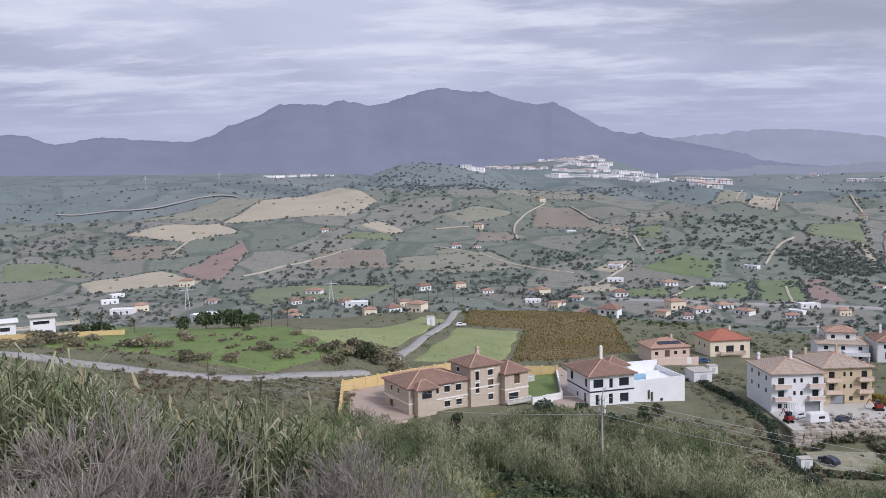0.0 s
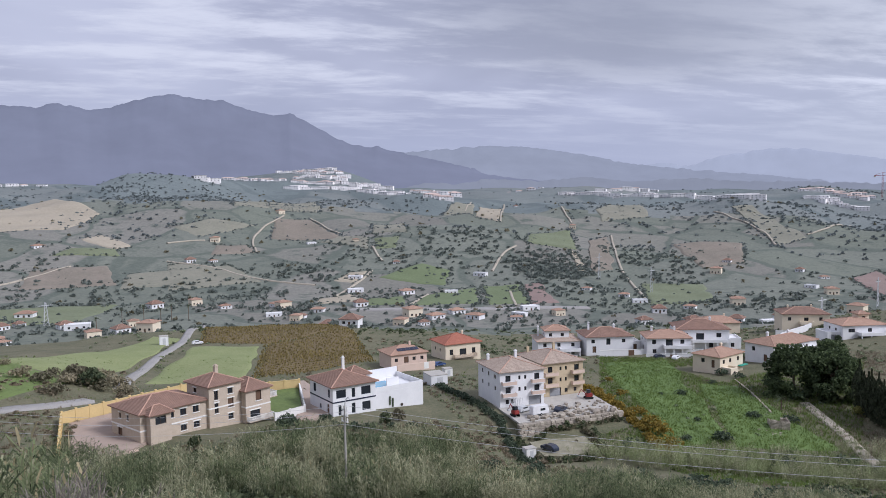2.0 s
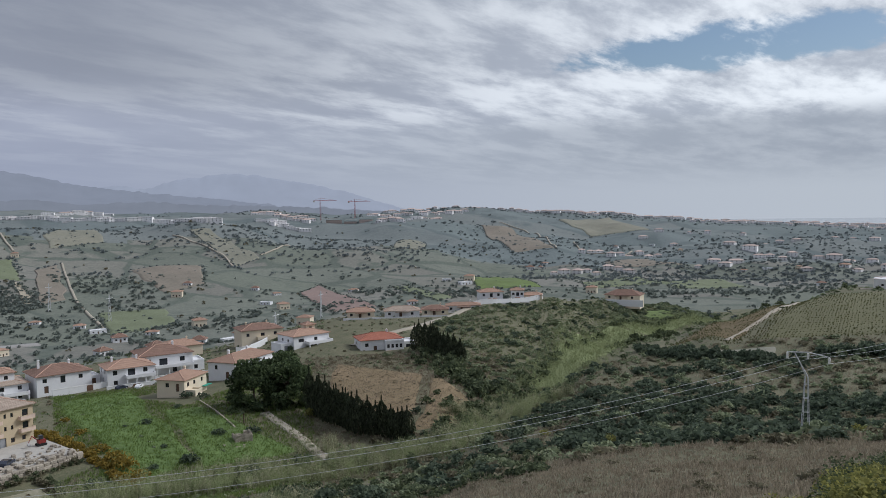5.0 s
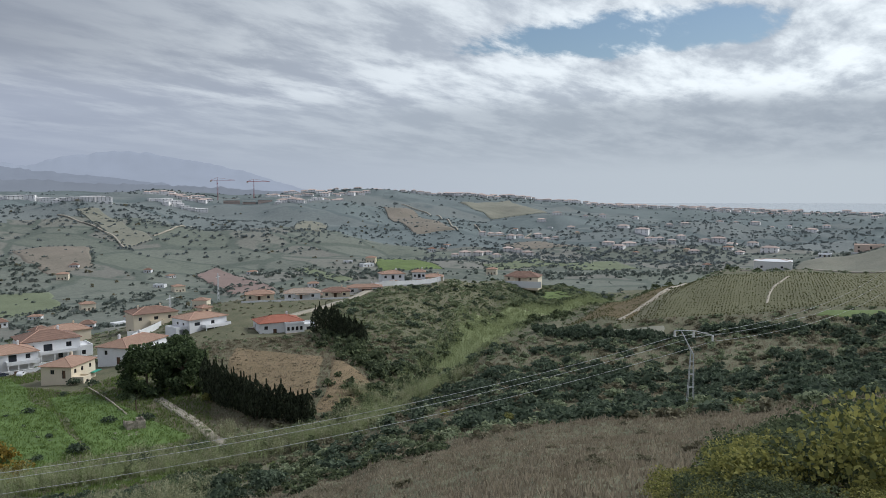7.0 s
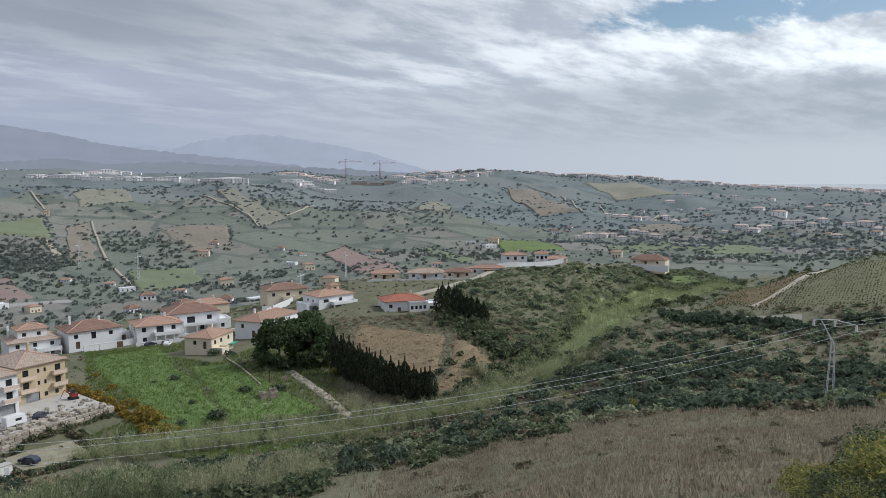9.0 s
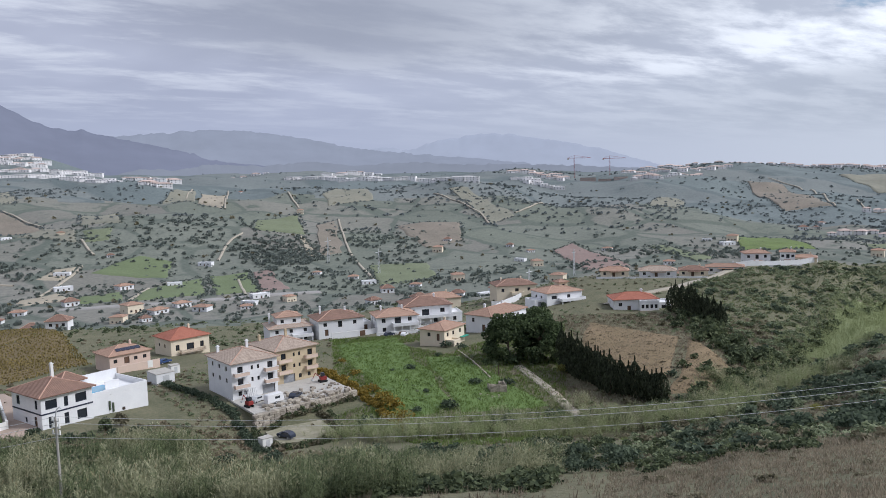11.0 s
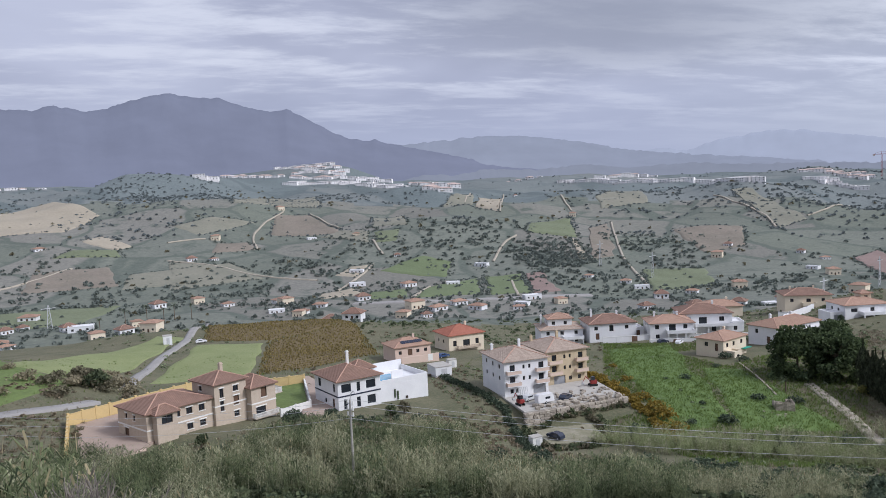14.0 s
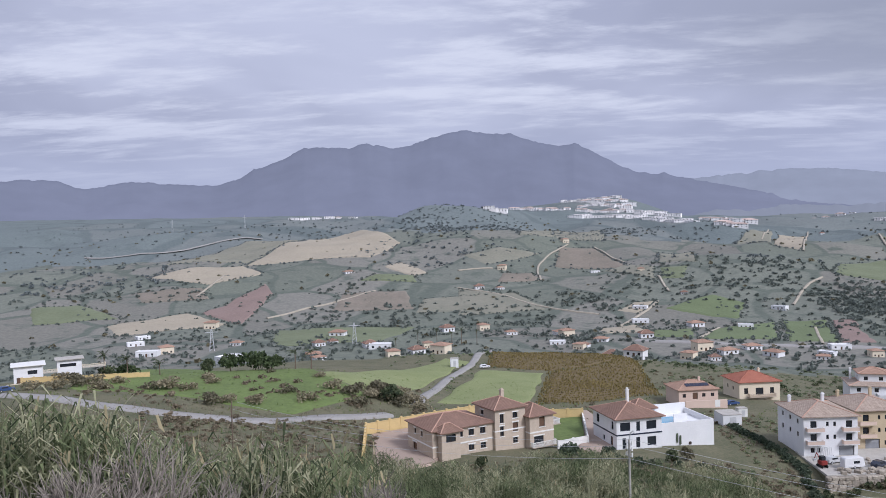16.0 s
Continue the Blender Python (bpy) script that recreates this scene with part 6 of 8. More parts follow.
def sector(seed, n, b0, b1, r0, r1, size, stretch=(0.85, 1.15), patchy=0.0, patch_size=25, clear=()):
    """Random places between two bearings and two distances, thinned by patches and kept off the fields."""
    rng = np.random.default_rng(seed)
    b, r = np.radians(rng.uniform(b0, b1, n)), np.sqrt(rng.uniform(r0 * r0, r1 * r1, n))
    x, y = r * np.sin(b), r * np.cos(b)
    ok = waves(x, y, patch_size, seed) > patchy - 1
    for name, quad in FIELDS:
        if name not in clear:
            ok &= ~inside(x, y, [tuple(q) for q in quad])
    for quad in PLOTS:
        ok &= ~inside(x, y, quad)
    rows = np.stack([x, y, rng.uniform(*size, n), rng.uniform(*stretch, n)], -1)
    return rows[ok]


def along(line, seed, step, spread, size, tall=(0.85, 1.2)):
    rng = np.random.default_rng(seed)
    p = np.array([q[:2] for q in line], float)
    s = np.r_[0, np.cumsum(np.hypot(*np.diff(p, axis=0).T))]
    t = np.arange(0, s[-1], step)
    return np.stack([np.interp(t, s, p[:, 0]) + rng.normal(0, spread, len(t)), np.interp(t, s, p[:, 1]) + rng.normal(0, spread, len(t)), rng.uniform(*size, len(t)), rng.uniform(*tall, len(t))], -1)


# ground kept free of wild plants: the house plots and yards
PLOTS = [[(60, 1600), (680, 1500), (800, 1880), (40, 2050)], [(-24, 158), (-8, 160), (24, 172), (34, 206), (-20, 205)], [(28, 168), (62, 170), (62, 205), (28, 205)], [(70, 158), (104, 158), (108, 200), (70, 200)], [(58, 226), (106, 240), (106, 275), (58, 262)], [(128, 240), (170, 240), (205, 232), (205, 275), (128, 278)],
         [(148, 188), (205, 205), (205, 228), (148, 216)], [(228, 215), (255, 190), (260, 235), (232, 238)], [(74, 120), (92, 120), (94, 146), (70, 146)]]
bush_fine = [leaf_dome(s, 330, 0.085, 12) for s in (1, 2, 3)]
bush_near = [leaf_dome(s, 1900, 0.031, 20) for s in (21, 22, 23)]
bush_mid = [leaf_dome(s, 110, 0.155, 9) for s in (4, 5, 6)]
bush_far = [leaf_dome(s, 22, 0.36, 5) for s in (7, 8, 9)]
cane_fine = [cane_clump(s, 14, 15, 0.46) for s in (1, 2, 3)]
cane_mid = [cane_clump(s, 8, 8, 0.56) for s in (4, 5, 6)]
low = [leaf_dome(s, 46, 0.2, 6) for s in (31, 32, 33)]
vine = [leaf_dome(s, 11, 0.42, 3) for s in (41, 42, 43)]
grass_tall = [tuft(s, 8, 0.6) for s in (1, 2, 3)]
grass_low = [tuft(s, 9, 0.34) for s in (4, 5, 6)]

# cane brakes on the near slope and along the gully
near_cane = np.concatenate([sector(1, 330, -34, -8, 27, 46, (1.05, 1.6)), sector(2, 170, -9, 2, 40, 60, (0.85, 1.15), patchy=0.8)])
scatter("cane_brake", cane_fine, near_cane[::2], "cane_leaf", "tall pale giant cane on the slope", "cane")
scatter("cane_brake", cane_fine, near_cane[1::2], "cane_dark", "tall green giant cane on the slope", "cane")
scatter("cane_plumes", [plumes(s, 5) for s in (1, 2)], near_cane[::3], "cane_straw", "straw-coloured seed plumes of the cane", "cane")
def lumps(centres, seed, per, spread):
    """Dense rounded stands: canes gathered round each centre, tallest in its middle."""
    rng = np.random.default_rng(seed)
    out = []
    for x, y, size, _ in centres:
        d = rng.normal(0, spread * size, (per, 2))
        q = np.hypot(d[:, 0], d[:, 1]) / (spread * size)
        out.append(np.stack([x + d[:, 0], y + d[:, 1], size * (1.12 - 0.2 * q) * rng.uniform(0.9, 1.1, per), np.ones(per)], -1))
    return np.concatenate(out)


stands = np.concatenate([sector(3, 78, -12, 13, 82, 150, (0.9, 1.4)), sector(4, 42, 12, 20, 78, 146, (0.85, 1.35)), sector(7, 48, 20, 34, 76, 112, (0.8, 1.2)), along(GULLY[2:], 5, 1.7, 4.5, (0.65, 1.0)), sector(6, 40, 30, 46, 86, 118, (0.6, 0.9))])
pale = lumps(stands[::2], 1, 13, 1.8)
scatter("cane_brake", cane_mid, pale, "cane_leaf", "pale grey-green cane thicket below the houses", "cane")
scatter("cane_brake", cane_mid, lumps(stands[1::2], 2, 12, 1.8), "cane_dark", "dark green cane thicket below the houses", "cane")
scatter("cane_plumes", [plumes(s, 4) for s in (3, 4)], pale[::4], "cane_straw", "straw-coloured seed plumes of the cane", "cane")
reed_bed = np.concatenate([along([polar(*q) for q in GULLY_FLOOR[:3]], 8, 0.6, 4.0, (0.5, 0.85)), along([polar(*q) for q in GULLY_FLOOR[2:]], 9, 0.09, 7.0, (0.45, 0.75))])
scatter("reed_bed", cane_mid, reed_bed, "reed_green", "pale green reed bed in the gully floor", "reeds")

gully_cane = along([(84, 147), (94, 138), (103, 131), (114, 125), (130, 116), (143, 107), (153, 100), (178, 102), (205, 103)], 88, 0.11, 3.6, (0.55, 0.9))
scatter("reed_bed", cane_mid, np.concatenate([gully_cane[::3], gully_cane[2::3]]), "reed_green", "pale green reeds along the gully", "reeds")
scatter("cane_brake", cane_mid, gully_cane[1::3], "cane_leaf", "pale grey-green cane along the gully", "cane")
# leafless shrubs and leafy bushes close by
BARE = [(-7.9, 15.2, 4.3), (-9.4, 19.0, 5.5), (-8.2, 19.2, 5.6), (-7.0, 17.6, 4.5), (-6.6, 19.8, 4.6), (-3.2, 20.6, 4.9), (-2.2, 20.9, 5.1), (-1.4, 20.2, 4.2)]
scatter("bare_shrubs", [twig_shrub(s, 1.0, 4) for s in (1, 2, 3)], [(x, y, size, 1.08) for x, y, size in BARE], "bare_twig", "grey leafless shrubs with tangled twigs", "shrub")
scatter("thorn_bushes", bush_near, [(x + 0.5, y + 0.6, 0.36 * size, 1.15) for x, y, size in BARE[:5]], "weed_leaf", "half-bare brown bushes with withered leaves", "bush")
scatter("leafy_bushes", bush_fine, np.concatenate([sector(27, 60, -30, 2, 18, 30, (0.9, 1.6), (0.7, 1.0)), sector(13, 160, -30, 0, 22, 60, (0.8, 1.6), (0.6, 0.9)), sector(14, 110, -2, 30, 50, 90, (1.0, 2.2), (0.6, 0.9))]), "bush_leaf", "dull green bushes on the near slope", "bush")
scatter("yellow_bushes", bush_near, np.concatenate([sector(66, 16, 80, 88, 19, 30, (0.7, 1.2), (0.6, 0.9)), sector(67, 20, 84, 91, 22, 40, (1.3, 2.2), (0.65, 0.95)), sector(15, 14, 87, 92, 24, 46, (1.3, 2.3), (0.65, 0.95)), sector(61, 11, 91, 106, 22, 42, (1.8, 2.8), (0.85, 1.1)), sector(28, 7, 87, 95, 15, 22, (0.7, 1.1), (0.6, 0.9)), sector(16, 14, 2, 10, 62, 84, (1.2, 2.0), (0.6, 0.9)), sector(26, 10, 62, 90, 110, 170, (1.0, 1.8))]), "yellow_leaf", "yellow-green bushes turning in autumn", "bush")
scatter("leafy_bushes", bush_near, np.concatenate([sector(68, 16, 82, 89, 19, 32, (0.7, 1.3), (0.6, 0.9)), sector(69, 22, 85, 92, 24, 46, (1.4, 2.3), (0.65, 0.95)), sector(17, 20, 87, 92, 22, 60, (1.2, 2.2), (0.65, 0.95)), sector(62, 34, 91, 106, 22, 46, (2.2, 3.4), (0.8, 1.1)), sector(29, 6, 87, 94, 15, 22, (0.7, 1.0), (0.6, 0.9))]), "bush_leaf", "green bushes among yellowing ones", "bush")
scatter("slope_bushes", bush_mid, np.concatenate([sector(18, 800, -12, 20, 78, 156, (0.9, 2.4), (0.6, 0.9), patchy=0.6), sector(52, 520, 20, 46, 78, 122, (0.9, 2.4), (0.6, 0.9), patchy=0.6), sector(19, 260, 44, 64, 96, 150, (0.8, 1.8), (0.6, 0.9))]), "bush_leaf", "green bushes among the cane", "bush")
scatter("leafy_bushes", bush_near, np.concatenate([sector(12, 22, -36, -26, 15, 28, (1.5, 2.4), (0.8, 1.1)), sector(53, 22, -27, -4, 15, 22, (0.9, 1.5), (0.7, 1.0))]), "scrub_leaf", "leafy green bushes at the edge of the slope", "bush")
# dark scrub on the far side of the brown slope and in the gully
scatter("dark_scrub", bush_mid, np.concatenate([sector(20, 620, 54, 104, 104, 215, (1.4, 3.0), (0.6, 0.95), patchy=0.75, patch_size=50), sector(21, 460, 60, 100, 190, 275, (1.4, 3.2), (0.6, 0.95), patchy=1.0, patch_size=60)]), "dark_leaf", "dark evergreen scrub on the gully side", "shrub")
scatter("dark_bushes", bush_fine, np.concatenate([sector(86, 75, 20, 52, 94, 132, (1.3, 2.9), (0.7, 1.0)), sector(87, 40, -6, 20, 96, 140, (1.0, 2.2), (0.7, 1.0))]), "dark_leaf", "large dark green bushes among the cane", "bush")
scatter("dark_scrub", bush_mid, sector(63, 240, 66, 96, 118, 200, (1.7, 3.2), (0.6, 0.9)), "dark_leaf", "dense dark scrub below the grassy slope", "shrub")
scatter("green_scrub", bush_mid, sector(38, 850, 52, 104, 104, 300, (1.0, 2.4), (0.5, 0.9)), "scrub_leaf", "mixed green scrub on the gully side", "shrub")
scatter("grey_scrub", bush_mid, sector(22, 620, 50, 104, 102, 290, (0.9, 2.2), (0.5, 0.9)), "olive_leaf", "grey-green scrub on the gully side", "shrub")


def flank(seed, n, size, stretch=(0.55, 0.95), lo=0.06, hi=1.0, patchy=0.35, patch_size=34):
    """Places on the ridge's flank, between the gully floor and the crest."""
    rng = np.random.default_rng(seed)
    b = rng.uniform(55.5, 76, n)
    low_r = np.interp(b, (55.5, 57, 60, 64, 66.8, 68, 70, 72, 76), (300, 262, 234, 281, 353, 399, 435, 464, 530))
    top_r = np.interp(b, (55.5, 57, 60, 64, 68, 72, 76), (352, 372, 396, 428, 486, 545, 580))
    r = low_r + (top_r - low_r) * rng.uniform(lo, hi, n)
    x, y = r * np.sin(np.radians(b)), r * np.cos(np.radians(b))
    ok = waves(x, y, patch_size, seed) > patchy - 1
    return np.stack([x, y, rng.uniform(*size, n), rng.uniform(*stretch, n)], -1)[ok]


scatter("hill_scrub", bush_mid, flank(23, 420, (1.0, 2.6), patchy=0.9), "dark_leaf", "dark evergreen scrub on the ridge", "shrub")
scatter("hill_scrub", bush_mid, flank(58, 1350, (0.8, 2.2), patchy=0.6), "scrub_leaf", "green scrub covering the ridge", "shrub")
scatter("hill_scrub", low, flank(25, 700, (0.6, 1.4)), "bush_leaf", "low green scrub on the ridge", "shrub")
scatter("ridge_grass", grass_tall, flank(84, 9000, (0.7, 1.4), (0.8, 1.2), 0.0, 1.0, 0.0), "mown_grass", "pale grass between the scrub on the ridge", "grass")
scatter("gully_trees", bush_mid, np.concatenate([along([polar(56, 182), polar(60, 224), polar(63.5, 258)], 79, 0.7, 7.0, (1.0, 2.6)), flank(73, 60, (2.4, 4.0), (0.7, 1.0), 0.0, 0.12, 0.0), along([polar(55.2, 300), polar(57.5, 262), polar(59.5, 240)], 74, 1.6, 4.0, (2.2, 3.8)), along([polar(68.5, 360), polar(71, 392), polar(73, 430)], 75, 2.2, 3.0, (1.6, 3.2))]), "bush_leaf", "rounded green trees lining the gully", "trees")
scatter("hedge_trees", bush_mid, np.concatenate([along([polar(71.6, 286), polar(74, 276), polar(77, 268), polar(79.5, 262)], 71, 0.8, 1.6, (1.8, 3.2)), along([polar(82.5, 262), polar(85, 257), polar(89.5, 258)], 72, 0.8, 2.0, (1.8, 3.4)), along([polar(92, 268), polar(95, 262)], 76, 1.0, 2.0, (2.6, 4.0)), along([polar(70.5, 318), polar(72, 304), polar(74, 292)], 77, 1.3, 2.0, (1.4, 2.6))]), "dark_leaf", "dark trees below a vineyard", "trees")
scatter("low_scrub", low, np.concatenate([sector(48, 900, 48, 104, 105, 300, (0.6, 1.5), (0.5, 0.9)), sector(49, 800, 36, 64, 150, 420, (0.5, 1.2), (0.5, 0.9))]), "scrub_leaf", "low green scrub covering the slopes", "shrub")
scatter("low_scrub", low, np.concatenate([sector(50, 750, 48, 104, 105, 300, (0.5, 1.3), (0.5, 0.9)), sector(51, 600, 36, 64, 150, 420, (0.5, 1.2), (0.5, 0.9))]), "olive_leaf", "low grey-brown scrub covering the slopes", "shrub")
scatter("plot_weeds", low, np.concatenate([sector(55, 700, 11, 25, 128, 235, (0.4, 1.0), (0.5, 0.9)), sector(56, 500, -30, 4, 128, 200, (0.4, 0.9), (0.5, 0.9)), sector(57, 150, 20, 46, 180, 330, (0.4, 1.1), (0.5, 0.9), clear=("meadow",))]), "scrub_leaf", "green weeds on the empty plots", "shrub")
scatter("dry_weeds", low, sector(64, 700, 46, 60, 196, 300, (0.4, 1.1), (0.4, 0.8), clear=("pasture",)), "weed_leaf", "dry brown weeds on the slope below the houses", "shrub")
scatter("valley_scrub", low, np.concatenate([sector(80, 2600, 64, 98, 290, 600, (0.6, 1.7), (0.5, 0.9)), sector(82, 1500, -6, 48, 262, 430, (0.5, 1.5), (0.5, 0.9))]), "scrub_leaf", "low green scrub behind the houses and vineyard", "shrub")
scatter("valley_scrub", bush_mid, np.concatenate([sector(81, 420, 64, 98, 300, 600, (1.2, 2.8), (0.6, 0.9), patchy=0.9), sector(83, 260, 0, 48, 275, 430, (0.9, 2.2), (0.6, 0.9), patchy=0.9, patch_size=60)]), "bush_leaf", "dark green bushes behind the houses and vineyard", "shrub")
# grasses
brown = np.concatenate([sector(30, 13000, 50, 94, 20, 112, (0.6, 1.3), clear=())])
scatter("brown_grass", grass_low, brown, "dry_grass", "dry brown grass on the hillside", "grass")
scatter("brown_grass", grass_tall, np.concatenate([sector(31, 7000, -34, 50, 60, 215, (0.8, 1.5)), sector(32, 2500, 34, 47, 180, 300, (0.8, 1.4)), sector(78, 9000, 46.5, 61, 192, 300, (0.7, 1.3), clear=("pasture",)), sector(85, 9000, 56, 98, 96, 290, (0.8, 1.6))]), "dry_grass", "dry weeds between the plots", "grass")
scatter("green_grass", grass_tall, np.concatenate([sector(33, 5000, -34, 60, 100, 280, (0.7, 1.3), clear=("meadow",)), sector(34, 17000, 30, 47, 150, 285, (0.8, 1.5), clear=("meadow",))]), "green_grass", "rough green grass on plots and meadows", "grass")
scatter("verge_weeds", low, np.concatenate([sector(35, 1500, -32, 2, 110, 200, (0.4, 1.3), (0.5, 0.9)), sector(46, 500, -2, 30, 130, 180, (0.5, 1.6), (0.6, 0.9)), sector(47, 330, -27, -3, 192, 256, (0.6, 2.0), (0.5, 0.8), patchy=1.0, patch_size=40, clear=("meadow",)), sector(36, 600, 12, 24, 130, 230, (0.4, 1.0), (0.5, 0.9)), sector(37, 600, 4, 40, 200, 330, (0.4, 1.2), (0.5, 0.9))]), "weed_leaf", "brown weeds along the lane and plots", "shrub")


scatter("grass_bushes", bush_mid, sector(54, 70, 52, 84, 30, 108, (0.4, 0.9), (0.5, 0.8)), "olive_leaf", "small grey bushes in the dry grass", "bush")


# single trees and shrubs
def shrub_thing(name, label, group, proto, mat, x, y, size, tall):
    ob = mesh_object(name, proto[0], proto[1], mat)
    ob.matrix_world = pose(x, y, float(height(x, y)) - 0.15, 0, 0, (x * 37 + y * 11) % 360) @ Matrix.Diagonal((size, size, size * tall, 1))
    return tagged(ob, label, "bush", group)


for i, (x, y, s) in enumerate(PLOT_BUSHES):
    shrub_thing("bush", "rounded dark green bush on a grassy plot", "bushes on the plots", bush_fine[i % 3], "dark_leaf", x, y, s * 1.1, 0.85)
for i, (x, y, s) in enumerate(AUTUMN):
    shrub_thing("autumn_bush", "golden yellow bush beside a retaining wall", "autumn bushes", bush_fine[i % 3], "autumn_leaf", x, y, s * 1.6, 0.85)
for i, (x, y, s) in enumerate(((30, 163, 2.2), (27, 160, 1.7), (34, 161, 1.9), (38, 163, 1.6), (22, 157, 1.6), (16, 156, 1.5), (10, 154, 1.8), (43, 164, 1.6), (5, 153, 1.6), (48, 164, 1.5))):
    shrub_thing("garden_bush", "dense dark green garden bush below a villa", "garden bushes", bush_fine[i % 3], "dark_leaf", x, y, s * 1.2, 1.0)
MORE_SHRUBS = [(-111, 228, 2.6), (-124, 236, 2.4), (-118, 232, 2.2), (-104, 231, 2.0), (-80, 240, 1.9), (-51, 222, 1.8), (-47, 245, 1.5), (-28, 226, 2.4), (-20, 224, 2.6), (-16, 230, 2.4), (-24, 238, 2.0), (-33, 236, 1.8), (-14, 222, 2.2)]
for i, (x, y, s) in enumerate(p for p in MEADOW_SHRUBS + MORE_SHRUBS if math.hypot(p[0], p[1]) < 280):
    shrub_thing("meadow_shrub", "brownish shrub on bright green grass", "meadow shrubs", bush_fine[i % 3], ("dry_leaf", "dry_leaf", "olive_leaf")[i % 3], x, y, s * 1.7, 0.75)


def trunk_mesh(name, h, r, parent, forks, seed, spread=0.5, crown_z=None):
    rng = random.Random(seed)
    legs = [((0, 0, -0.5), (0.1, 0.05, h), r, r * 0.7)]
    for k in range(forks):
        a = 2 * math.pi * k / forks + rng.random()
        legs.append(((0.1, 0.05, h * rng.uniform(0.75, 0.98)), (math.cos(a) * spread * h, math.sin(a) * spread * h, h * rng.uniform(1.2, 1.45)), r * 0.5, r * 0.2))
    return part(name, tube(*legs), "bark", parent)


def pine(x, y, w, h, seed):
    t = thing("pine_tree", site(x, y, seed * 50), "broad dark green umbrella pine beside a lane", "tree", "pines")
    trunk_mesh("trunk", h * 0.5, 0.35, t, 6, seed)
    rng = np.random.default_rng(seed)
    c = rng.normal(size=(75, 3))
    c /= np.linalg.norm(c, axis=1)[:, None]
    c[:, 2] = np.where(c[:, 2] < -0.22, -c[:, 2], c[:, 2])
    c = c * rng.uniform(0.72, 1.0, 75)[:, None] * (w * 0.42, w * 0.42, h * 0.62) + (0, 0, h * 0.27)
    size = rng.uniform(0.07, 0.13, 75) * w
    n = 10500
    k = rng.integers(0, 75, n)
    d = rng.normal(size=(n, 3))
    d /= np.linalg.norm(d, axis=1)[:, None]
    p = c[k] + d * (size[k] * rng.uniform(0.7, 1.1, n))[:, None] * (1, 1, 0.8)
    u, v = orient(rng, n)
    s = rng.uniform(0.16, 0.38, n)[:, None]
    q = quads(p, u * s, v * s)
    mesh_object("crown", q[0], q[1], "pine_leaf", t)


for i, (x, y) in enumerate(((157, 169), (162, 161), (167, 168))):
    pine(x, y, (17, 17, 17)[i], (15, 14.5, 16)[i], 60 + i)


def cypress(x, y, h, w, seed):
    t = thing("cypress_tree", site(x, y, seed * 31), "dark narrow cypress in a dense row", "tree", "cypress row")
    part("trunk", tube(((0, 0, -0.5), (0, 0, h * 0.5), 0.14, 0.07)), "bark", t)
    rng = np.random.default_rng(seed)
    n = 760
    s = rng.uniform(0.03, 1, n) ** 0.8
    a = rng.uniform(0, 2 * math.pi, n)
    rad = w * np.sin(np.clip(s * 1.05 + 0.08, 0, 1) * math.pi) ** 0.7 * rng.uniform(0.65, 1.1, n)
    p = np.stack([rad * np.cos(a), rad * np.sin(a), s * h], -1)
    u, v = orient(rng, n, 0.2)
    q = quads(p, u * 0.2, np.stack([v[:, 0] * 0.1, v[:, 1] * 0.1, np.full(n, 0.32)], -1))
    mesh_object("crown", q[0], q[1], "cypress_leaf", t)


rng = random.Random(8)
for k in range(30):
    f = k / 29
    x, y = (160 - 7 * f / 0.62, 150 - 23 * f / 0.62) if f < 0.62 else (153 + 3 * (f - 0.62) / 0.38, 127 - 13 * (f - 0.62) / 0.38)
    cypress(x + rng.uniform(-0.6, 0.6), y, 12.2 - 3.4 * f + rng.uniform(-1.6, 1.2), rng.uniform(1.7, 2.4), 80 + k)
for k in range(16):
    x, y = polar(54.6 + 0.22 * k + rng.uniform(-0.15, 0.15), 306 - 1.6 * k + rng.uniform(-5, 5))
    cypress(x, y, 12 - 0.3 * k + rng.uniform(-1.5, 1.5), rng.uniform(1.6, 2.3), 130 + k)


def palm(x, y, h, label="palm tree with a feathery crown", size=1.0):
    t = thing("palm_tree", site(x, y, (x * 13) % 360), label, "palm", "palms")
    part("trunk", tube(((0, 0, -0.5), (0.08, 0, h * 0.5), 0.24, 0.18), ((0.08, 0, h * 0.5), (0, 0.05, h), 0.18, 0.2)), "bark", t)
    rng = np.random.default_rng(int(abs(x) * 7 + h * 3))
    P, U, W = [], [], []
    for k in range(30):
        a, e = rng.uniform(0, 2 * math.pi), rng.uniform(-0.35, 1.1)
        for j in range(1, 11):
            s = j / 10 * 2.5 * size
            droop = -0.16 * s * s / size
            c = np.array([math.cos(a) * math.cos(e) * s, math.sin(a) * math.cos(e) * s, h + math.sin(e) * s + droop])
            P.append(c)
            U.append(np.array([-math.sin(a), math.cos(a), -0.25]) * 0.28 * (1.15 - j / 11) * size)
            W.append(np.array([math.cos(a), math.sin(a), -0.2]) * 0.09 * size)
    q = quads(np.array(P), np.array(U), np.array(W))
    mesh_object("crown", q[0], q[1], "bush_leaf", t)


for x, y, h in ((-127, 252, 7), (-119, 254, 8), (-108, 246, 6), (-100, 252, 4), (-58, 262, 6), (-53, 264, 6), (143, 158, 3.0), (25, 160, 2.2)):
    palm(x, y, h, size=1.5 if h > 3.5 else 1.0)
for x, y, h in ((-32, 505, 9), (-20, 512, 10), (-10, 500, 9), (-4, 508, 10), (6, 512, 9), (-45, 492, 7)):
    palm(x, y, h, "tall palm tree among valley cottages", 1.3)


